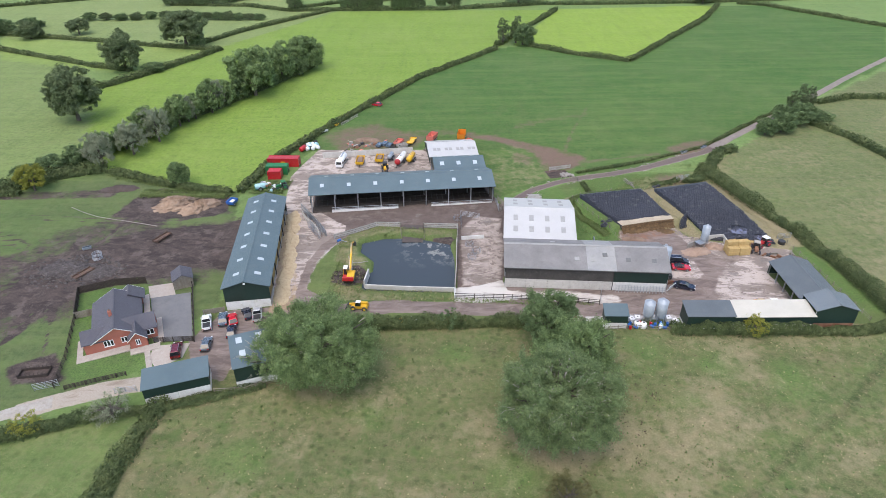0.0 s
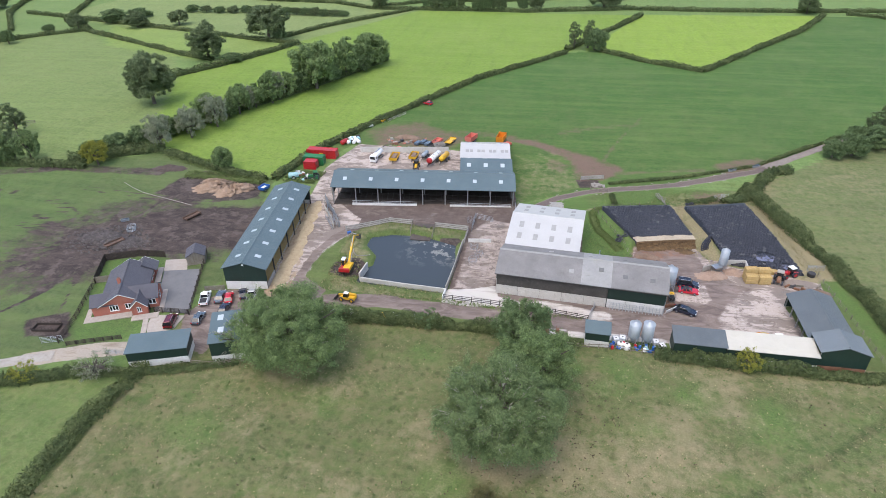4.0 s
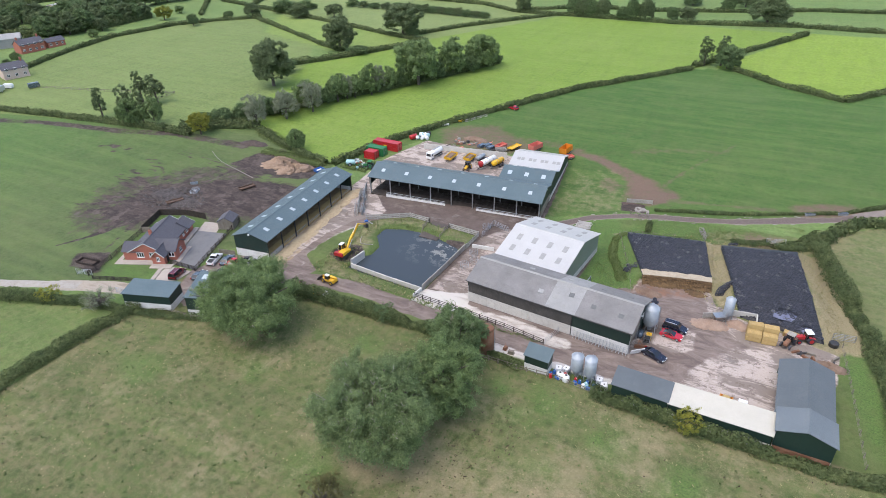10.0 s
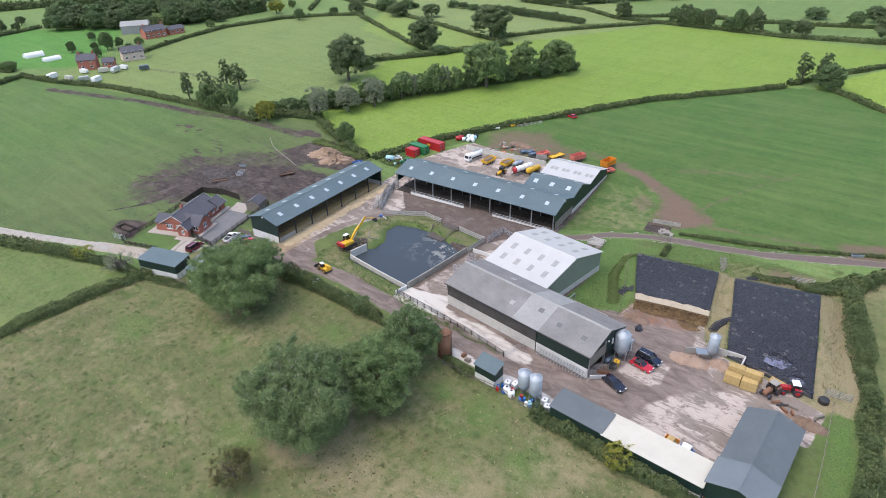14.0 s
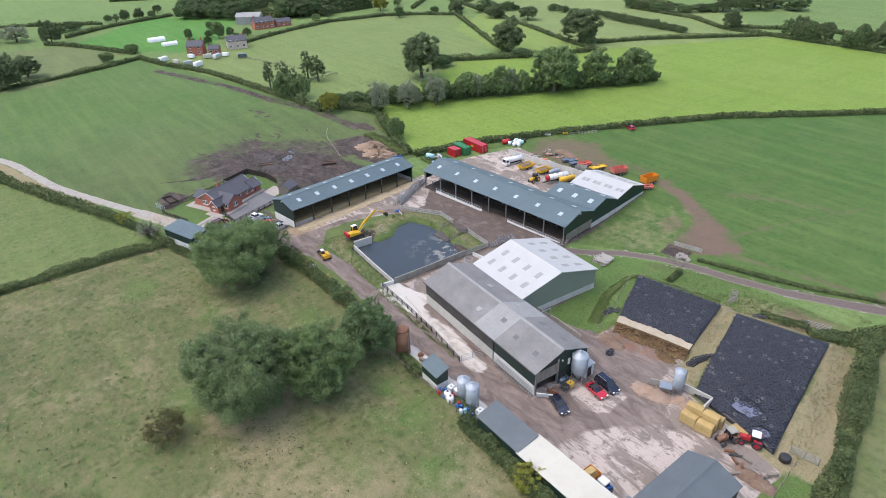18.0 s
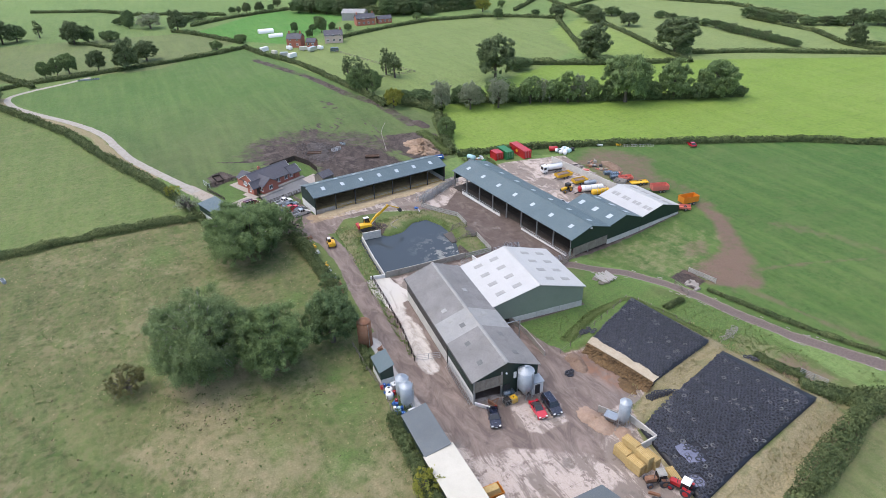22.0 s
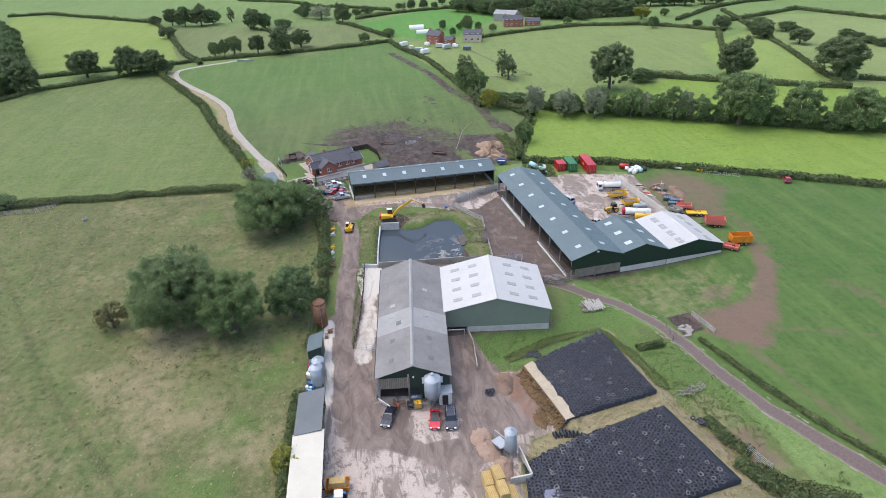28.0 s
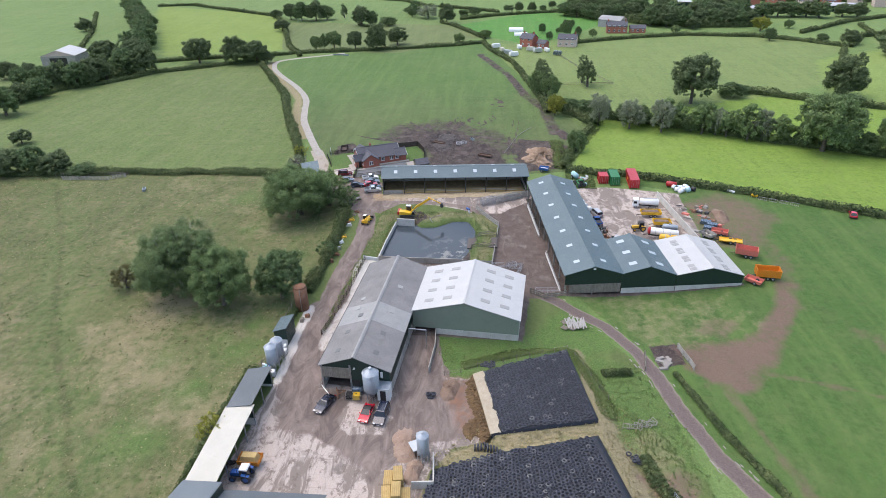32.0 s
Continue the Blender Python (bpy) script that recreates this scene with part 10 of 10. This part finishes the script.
# ---- far houses and barns ----
def far_house(x, y, a, L, W, ev, rd, m_wall, label, chim=1, name="farmhouse"):
    root = thing(name, on(x, y, a), label, "house")
    for q in ((-L / 2, -W / 2, L / 2, -W / 2 + 0.3), (-L / 2, W / 2 - 0.3, L / 2, W / 2), (-L / 2, -W / 2 + 0.3, -L / 2 + 0.3, W / 2 - 0.3), (L / 2 - 0.3, -W / 2 + 0.3, L / 2, W / 2 - 0.3)):
        part("wall", Geo().box(q[0], q[1], -0.5, q[2], q[3], ev), m_wall, root)
    for s in (-1, 1):
        part("roof", Geo().hull([(-L / 2 - 0.3, s * (W / 2 + 0.3), ev - 0.15), (L / 2 + 0.3, s * (W / 2 + 0.3), ev - 0.15), (L / 2 + 0.3, 0, rd - 0.15), (-L / 2 - 0.3, 0, rd - 0.15)], [(-L / 2 - 0.3, s * (W / 2 + 0.3), ev), (L / 2 + 0.3, s * (W / 2 + 0.3), ev), (L / 2 + 0.3, 0, rd), (-L / 2 - 0.3, 0, rd)]), M_TILE, root)
        ring = lambda b: [(b, -W / 2 + 0.02, ev - 0.1), (b, W / 2 - 0.02, ev - 0.1), (b, 0, rd - 0.16)]
        part("gable", Geo().hull(ring(s * (L / 2 - 0.3)), ring(s * (L / 2 - 0.02))), m_wall, root)
    for k in range(chim):
        c = part("chimney", Geo().box((L / 2 - 0.9) * (1 - 2 * k) - 0.35, -0.35, rd - 0.6, (L / 2 - 0.9) * (1 - 2 * k) + 0.35, 0.35, rd + 1.1), M_BRICK, root)
        part("chimney_pot", Geo().tube(((L / 2 - 0.9) * (1 - 2 * k), 0, rd + 1.1), ((L / 2 - 0.9) * (1 - 2 * k), 0, rd + 1.5), 0.13, n=8), M_SOIL, c)
    n = max(2, int(L / 3))
    for s in (-1, 1):
        for i in range(n):
            for z in ((1.0, 2.2), (3.6, 4.7))[: 2 if ev > 4 else 1]:
                xx = -L / 2 + L * (i + 0.5) / n
                wdw = part("window", Geo().box(xx - 0.6, s * (W / 2 + 0.02) - 0.03, z[0], xx + 0.6, s * (W / 2 + 0.02) + 0.03, z[1]), M_WHITE, root)
                for k in (-0.28, 0.28):
                    part("pane", Geo().box(xx + k - 0.22, s * (W / 2 + 0.06) - 0.01, z[0] + 0.12, xx + k + 0.22, s * (W / 2 + 0.06) + 0.01, z[1] - 0.12), M_GLASS, wdw)
    return root


M_RENDERED = surface("pale_pink_render", (0.55, 0.42, 0.36), (0.62, 0.5, 0.44), 0.6, 0.9)
far_house(-242.5, 147, 55, 8, 6.5, 4.6, 7.0, M_BRICK, "red brick house with a slate roof across the fields", 2)
far_house(-237.5, 154.5, 55, 5, 4.5, 2.6, 4.4, M_BRICK, "low brick outbuilding beside the far house", 0, "outbuilding")
far_house(-242.5, 168.5, 75, 10, 7, 4.2, 6.6, M_RENDERED, "pale rendered house with a slate roof across the fields", 1)
far_house(-284, 202, 85, 12, 7, 4.2, 6.6, M_BRICK, "long red brick farmhouse across the fields", 2)
far_house(-283, 214.5, 85, 9, 5.5, 2.8, 4.6, M_BRICK, "low red brick barn beside the far farmhouse", 0, "brick_barn")


def far_barn(x, y, a, L, W, ev, rd, m_roof, label, m_wall=None):
    root = thing("far_barn", on(x, y, a), label, "barn")
    part("walls", Geo().box(-L / 2, -W / 2, -0.5, L / 2, W / 2, ev - 0.1), m_wall or M_GREEN, root)
    for s in (-1, 1):
        part("roof_slope", Geo().hull([(-L / 2 - 0.3, s * (W / 2 + 0.3), ev - 0.1), (L / 2 + 0.3, s * (W / 2 + 0.3), ev - 0.1), (L / 2 + 0.3, 0, rd - 0.1), (-L / 2 - 0.3, 0, rd - 0.1)], [(-L / 2 - 0.3, s * (W / 2 + 0.3), ev), (L / 2 + 0.3, s * (W / 2 + 0.3), ev), (L / 2 + 0.3, 0, rd), (-L / 2 - 0.3, 0, rd)]), m_roof, root)
        ring = lambda b: [(b, -W / 2, ev - 0.12), (b, W / 2, ev - 0.12), (b, 0, rd - 0.14)]
        part("gable", Geo().hull(ring(s * (L / 2 - 0.2)), ring(s * L / 2)), M_RENDERED, root)
    # no opening is cut: a black panel gives the barn's dark inside
    part("doorway", Geo().box(L / 2, -W / 4, 0, L / 2 + 0.06, W / 4, ev * 0.8), M_BLACK, root)


far_barn(-208, -106, 8, 16, 18, 5.2, 8.2, M_WHITE_ROOF, "pale-roofed barn among the western trees", M_CONC_DIRTY)
far_barn(-306, 203, 55, 15, 10, 4.6, 6.6, M_FIBRE_NEW, "pale-roofed barn behind the far farmhouse", M_FIBRE_NEW)
for x, y, L, r in ((-293, 141, 9, 2.3), (-277, 143.5, 8, 1.9)):
    tun = thing("polytunnel", on(x, y, 90), "white plastic polytunnel beside the far houses", "polytunnel", "polytunnels")
    g = Geo()
    for k in range(9):
        c, z = r * math.cos(math.pi * k / 8), r * math.sin(math.pi * k / 8)
        g.v += [(-L / 2, c, z), (L / 2, c, z)]
        if k:
            g.f.append((2 * k - 2, 2 * k - 1, 2 * k + 1, 2 * k))
    g.f += [tuple(range(0, 18, 2)), tuple(range(17, 0, -2))]
    part("cover", g, M_WHITE, tun)
    part("door", Geo().box(L / 2, -0.6, 0, L / 2 + 0.05, 0.6, 1.7), M_TIMBER, tun)
for x, y, a, L, W in ((-374, 286, 85, 22, 12), (-352, 303, 70, 20, 11), (-358, 368, 75, 18, 11), (-392, 262, 80, 24, 12)):
    far_barn(x, y, a, L, W, 4.2, 5.6, M_WHITE_ROOF, "long white-roofed unit beyond the village trees")
for i, (x, y) in enumerate(((-235.5, 141.5), (-229, 147.5), (-224.5, 151), (-226.5, 156), (-217, 161), (-238, 128.6), (-229, 132), (-221, 135.2), (-215, 138))):
    c = thing("caravan", on(x, y, 20 + 50 * (i % 3)), "pale touring caravan on the far paddock", "caravan", "parked caravans")
    c.scale = (0.8 + 0.1 * (i % 3),) * 3
    paint = (M_WHITE, M_CREAM_ROOF, M_SILVER, M_WHITE, M_GREYCAR)[i % 5]
    part("body", loft([(-2.4, 0.5), (2.2, 0.5), (2.5, 1.4), (2.1, 2.5), (-2.2, 2.5), (-2.5, 1.4)], [(-1.05, 0.96), (-0.95, 1), (0.95, 1), (1.05, 0.96)]), paint, c)
    part("window", Geo().box(-0.8, 1.04, 1.3, 0.8, 1.07, 1.9), M_GLASS, c)
    for q in (-1, 1):
        wheel(c, 0, q * 0.9, 0.33, 0.2)
rv = random.Random(8)
for i in range(6):
    far_house(-378 + rv.uniform(-14, 14), 318 + i * 17, rv.uniform(0, 180), rv.uniform(8, 12), 7, 4.8, 7.2, rv.choice([M_BRICK, M_RENDERED]), "village house at the edge of the trees", 1, "village_house")
rail_fence("paddock_rails", "thin wooden rails round the far paddock", [(-219, 160.7), (-176, 171.7), (-155, 180), (-154.2, 156)], 1.1, 2, 4.0, M_TIMBER)
rail_fence("feed_barrier", "grey feed barrier along the field hedge", [(-42, -0.3), (-42.4, 13.8), (-45, 18)], 1.2, 4, 2.4, M_CONC_DIRTY)

# ---- rough growth: tufts in the pasture, weeds on the banks ----
def tufts(name, label, count, area, material, size, seed, spread=5, height=0.35):
    """Low clumps of leaves scattered over a polygon, many to the clump."""
    r = np.random.RandomState(seed)
    a = np.array(area)
    lo, hi = a.min(0), a.max(0)
    P = lo + (hi - lo) * r.rand(count * 3, 2)
    P = P[inside(P, area)]
    P = P[value_noise(P[:, 0] + seed * 13, P[:, 1], 16, 3) + 0.3 * r.rand(len(P)) > 0.52][:count]
    c = np.repeat(P, spread, 0) + r.normal(size=(len(P) * spread, 2)) * size * 0.8
    z = land(c[:, 0], c[:, 1]) + r.rand(len(c)) * height * 0.6 + 0.05
    C = np.column_stack([c, z])
    k = len(C)
    s = size * (0.5 + 0.8 * r.rand(k))[:, None]
    out = np.array((0, 0, 1.0)) + 0.6 * r.normal(size=(k, 3))
    out /= np.linalg.norm(out, axis=1)[:, None]
    u = np.cross(out, r.normal(size=(k, 3)))
    u /= np.linalg.norm(u, axis=1)[:, None]
    v = np.cross(out, u)
    V = np.stack([C - u * s, C + v * s * 0.6, C + u * s, C - v * s * 0.6], 1).reshape(-1, 3)
    me = bpy.data.meshes.new(name)
    me.vertices.add(len(V))
    me.vertices.foreach_set("co", V.astype(np.float32).ravel())
    me.loops.add(len(V))
    me.loops.foreach_set("vertex_index", np.arange(len(V), dtype=np.int32))
    me.polygons.add(k)
    me.polygons.foreach_set("loop_start", np.arange(0, len(V), 4, dtype=np.int32))
    me.update(calc_edges=True)
    me.materials.append(material)
    return tagged(new(name, me), label, "weeds", "", "stuff")


PASTURE = [(-45, 74), (-28, 76), (-20, 88), (30, 88), (84, 87), (110, 40), (60, -20), (-42, -30), (-46, 40)]
tufts("thistle_tufts", "dark green thistle and dock tufts in the pasture", 3000, PASTURE, M_THISTLE, 0.11, 3, 9)
tufts("dead_tufts", "pale dead grass tufts in the pasture", 2600, PASTURE, M_DEADGRASS, 0.08, 5, 7)
M_DUNG = leafy("dried_dung", (0.085, 0.062, 0.042), (0.11, 0.08, 0.055), (0.05, 0.036, 0.026))
tufts("dung_pats", "dark dried dung pats in the pasture", 900, PASTURE, M_DUNG, 0.12, 8, 3, 0.05)
tufts("dung_pats", "dark dried dung pats under the willow", 170, [(6, 56), (14, 54), (30, 60), (36, 74), (30, 84), (24, 66), (12, 62)], M_DUNG, 0.13, 27, 3, 0.05)
tufts("western_tufts", "green tufts in the western pasture", 1600, [(-52, 66), (-110, 45), (-170, 20), (-205, 0), (-170, -50), (-52, 0)], M_WEED, 0.12, 9, 7)
BANK = [(-24, 106), (-20, 119), (-17, 121), (-14, 124), (2, 123.6), (3, 128.6), (-4, 129), (-10, 129.6), (-16, 129.8), (-24, 124)]
tufts("lagoon_weeds", "rank green weeds round the lagoon", 600, BANK, M_WEED, 0.075, 11, 24, 0.6)
tufts("lagoon_weeds", "rank weeds between track and lagoon", 450, [(-24, 99.8), (2, 99.3), (2, 103.4), (-16, 104.4), (-17, 110), (-23, 112)], M_WEED, 0.07, 12, 20, 0.5)
tufts("lagoon_dead_grass", "dead grass round the lagoon banks", 220, [(-24, 99.8), (2, 99.3), (2, 103.4), (-16, 104.4), (-17, 110), (-20, 119), (-23, 118)], M_DEADGRASS, 0.1, 21, 10, 0.5)
tufts("verge_weeds", "dead and green weeds along the track verge", 300, [(2, 98.9), (30, 97.4), (30, 98.4), (2, 100.6)], M_WEED, 0.1, 13, 9, 0.4)
tufts("bund_grass", "tall dead grass on the clamp banks", 1500, [(53.0, 127), (60, 119.5), (62, 122), (56, 145), (70, 150), (77, 119), (80, 122), (74, 153), (50, 151), (33, 144), (51, 147)], M_DEADGRASS, 0.07, 14, 16, 0.4)
tufts("bund_weeds", "green weeds on the grassy bank", 700, [(33, 119), (41, 123), (38, 130), (34, 142), (46, 148), (58, 152), (56, 160), (36, 154), (31, 140)], M_WEED, 0.075, 15, 16, 0.4)
tufts("lane_weeds", "rough weeds between lane and clamps", 700, [(46, 150), (74, 154), (78, 168), (60, 160)], M_WEED, 0.08, 16, 18, 0.5)
tufts("scrap_weeds", "nettles among the scrap", 500, [(-53, 150), (-43, 150), (-42, 158), (-52, 158)], M_WEED, 0.16, 17, 12, 0.8)
tufts("ditch_weeds", "brambles along the ditch", 1200, [(-96, 160), (-58, 147), (-56, 151), (-94, 166)], M_WEED, 0.18, 18, 12, 0.8)

# sheeted handling race across the yard's corner
rail_fence("handling_race", "grey sheeted handling race across the yard corner", [(-27.6, 126.2), (-29.4, 129.6), (-32.6, 134.6), (-36.3, 141.0)], 1.6, 5, 2.4, M_STEEL, (0.05, 0.2))
rail_fence("handling_race", "grey sheeted handling race across the yard corner", [(-28.9, 125.6), (-30.6, 129.2), (-34.0, 134.2), (-35.4, 137.4)], 1.5, 4, 2.4, M_CONCRETE, (0.05, 0.22))
rc = random.Random(91)
for i in range(16):
    s_ = rc.random()
    x, y = -28.4 - 7.4 * s_ + rc.uniform(-0.5, 0.5), 127.4 + 12.4 * s_ + rc.uniform(-0.5, 0.5)
    w = rc.uniform(0.9, 1.5)
    g = Geo().beam((-w, 0, 0.04), (w, 0, 0.04), 0.06).beam((-w, 0.25, 0.95), (w, 0.25, 0.95), 0.06).beam((-w, 0, 0), (-w, 0.26, 1.0), 0.06).beam((w, 0, 0), (w, 0.26, 1.0), 0.06)
    for k in range(1, 4):
        g.beam((-w, 0.065 * k, 0.24 * k), (w, 0.065 * k, 0.24 * k), 0.04)
    solo("cattle_hurdle", g, rc.choice([M_STEEL, M_STEEL, M_CONCRETE]), "galvanised cattle hurdle leaning in the race", "hurdle", on(x, y, 120 + rc.uniform(-14, 14)), group="hurdles in the race")

# pale stones along the edges of the lane to the east, and rubble at the muddy gateway
rk = random.Random(17)
LANE_E = [(17, 142.5), (20.4, 146.5), (24.3, 150.8), (32.2, 154.8), (39.2, 157), (46.3, 158.6), (56, 161.5), (79, 173)]
kerb = Geo()
for a, b in zip(LANE_E[:-1], LANE_E[1:]):
    a, b = Vector(a), Vector(b)
    u = (b - a).normalized()
    s = Vector((-u.y, u.x))
    for i in range(int((b - a).length / 0.55)):
        for side in (-1, 1):
            if rk.random() < 0.16:
                p = a.lerp(b, rk.random()) + s * side * (1.75 + rk.uniform(-0.3, 0.3))
                z, w, l = gz(*p), rk.uniform(0.07, 0.16), rk.uniform(0.2, 0.7)
                q = [p + u * (l * cx) + s * (w * cy) for cx, cy in ((-1, -1), (1, -0.8), (0.9, 1), (-1, 0.9))]
                kerb.hull([(*c, z - 0.05) for c in q], [(*(p + (c - p) * 0.8), z + rk.uniform(0.03, 0.08)) for c in q])
solo("edge_stones", kerb, M_RUBBLE, "dull broken stones along the lane edges", "stones", kind="stuff")
for i in range(16):
    w = rk.uniform(0.35, 0.9)
    solo("concrete_block", Geo().hull([(-w, -0.35, 0), (w, -0.3, 0), (w * 0.9, 0.35, 0), (-w, 0.3, 0)], [(-w * 0.9, -0.3, 0.3), (w * 0.85, -0.25, 0.35), (w * 0.8, 0.3, 0.3), (-w * 0.9, 0.25, 0.28)]), M_RUBBLE, "broken pale concrete block at the gateway", "concrete block", on(34.2 + rk.uniform(-0.6, 2.8), 158.9 + rk.uniform(-0.8, 1.0), rk.uniform(0, 180)), group="rubble at the gateway")
# twisted white cubicle dividers dumped by the clamp
for i in range(11):
    g = Geo()
    x, w = 0.0, rk.uniform(0.5, 0.8)
    for a, b in (((-w, 0, 0.05), (-w, 0, 0.95)), ((-w, 0, 0.95), (w, 0, 0.85)), ((w, 0, 0.85), (w, 0, 0.35)), ((w, 0, 0.35), (-w, 0, 0.3))):
        g.tube(a, b, 0.045, n=6)
    solo("cubicle_divider", g, M_RUBBLE, "bent pale tubular cubicle divider on the grass", "divider", pose(51.9 - 0.14 * i + rk.uniform(-0.3, 0.3), 149.8 + 0.4 * i + rk.uniform(-0.3, 0.3), gz(51, 152) + 0.12, rk.uniform(-70, -40), 0, 60 + rk.uniform(-40, 40)), group="dumped cubicle dividers")

# feeders left in the muddy field: two brown feed racks and a pair of stacked rings
M_RACK = surface("brown_rusty_rack", (0.10, 0.06, 0.042), (0.15, 0.095, 0.068), 0.9, 0.9, 0, 0.3, 8)
for x, y, a in ((-77.4, 110.5, 62), (-66.5, 126.1, 66)):
    f = thing("feed_rack", on(x, y, a), "brown steel feed rack standing in the mud", "feeder", "feeders in the muddy field")
    for s in (-0.75, 0.75):
        part("side_rail", Geo().beam((-2.2, s, 0.55), (2.2, s, 0.55), 0.1, 0.3), M_RACK, f)
        for e in (-2.1, 0, 2.1):
            part("post", Geo().box(e - 0.06, s - 0.06, -0.1, e + 0.06, s + 0.06, 0.9), M_RACK, f)
    for e in (-2.15, 2.15):
        part("end_rail", Geo().beam((e, -0.75, 0.55), (e, 0.75, 0.55), 0.1, 0.3), M_RACK, f)
    part("trough", Geo().hull([(-2.0, -0.3, 0.1), (2.0, -0.3, 0.1), (2.0, 0.3, 0.1), (-2.0, 0.3, 0.1)], [(-2.1, -0.6, 0.45), (2.1, -0.6, 0.45), (2.1, 0.6, 0.45), (-2.1, 0.6, 0.45)]), M_RACK, f)
for x, y in ((-77.6, 117.2), (-78.4, 118.6)):
    g = Geo()
    for z in (0.12, 0.36, 0.6):
        for k in range(16):
            a, b = 6.28319 * k / 16, 6.28319 * (k + 1) / 16
            g.tube((1.0 * math.cos(a), 1.0 * math.sin(a), z), (1.0 * math.cos(b), 1.0 * math.sin(b), z), 0.05, n=5)
    for k in range(8):
        a = 0.785 * k
        g.tube((math.cos(a), math.sin(a), 0), (math.cos(a), math.sin(a), 0.62), 0.035, n=5)
    solo("ring_feeder", g, M_STEEL, "round galvanised ring feeder in the muddy field", "feeder", on(x, y, 0), "feeders in the muddy field")
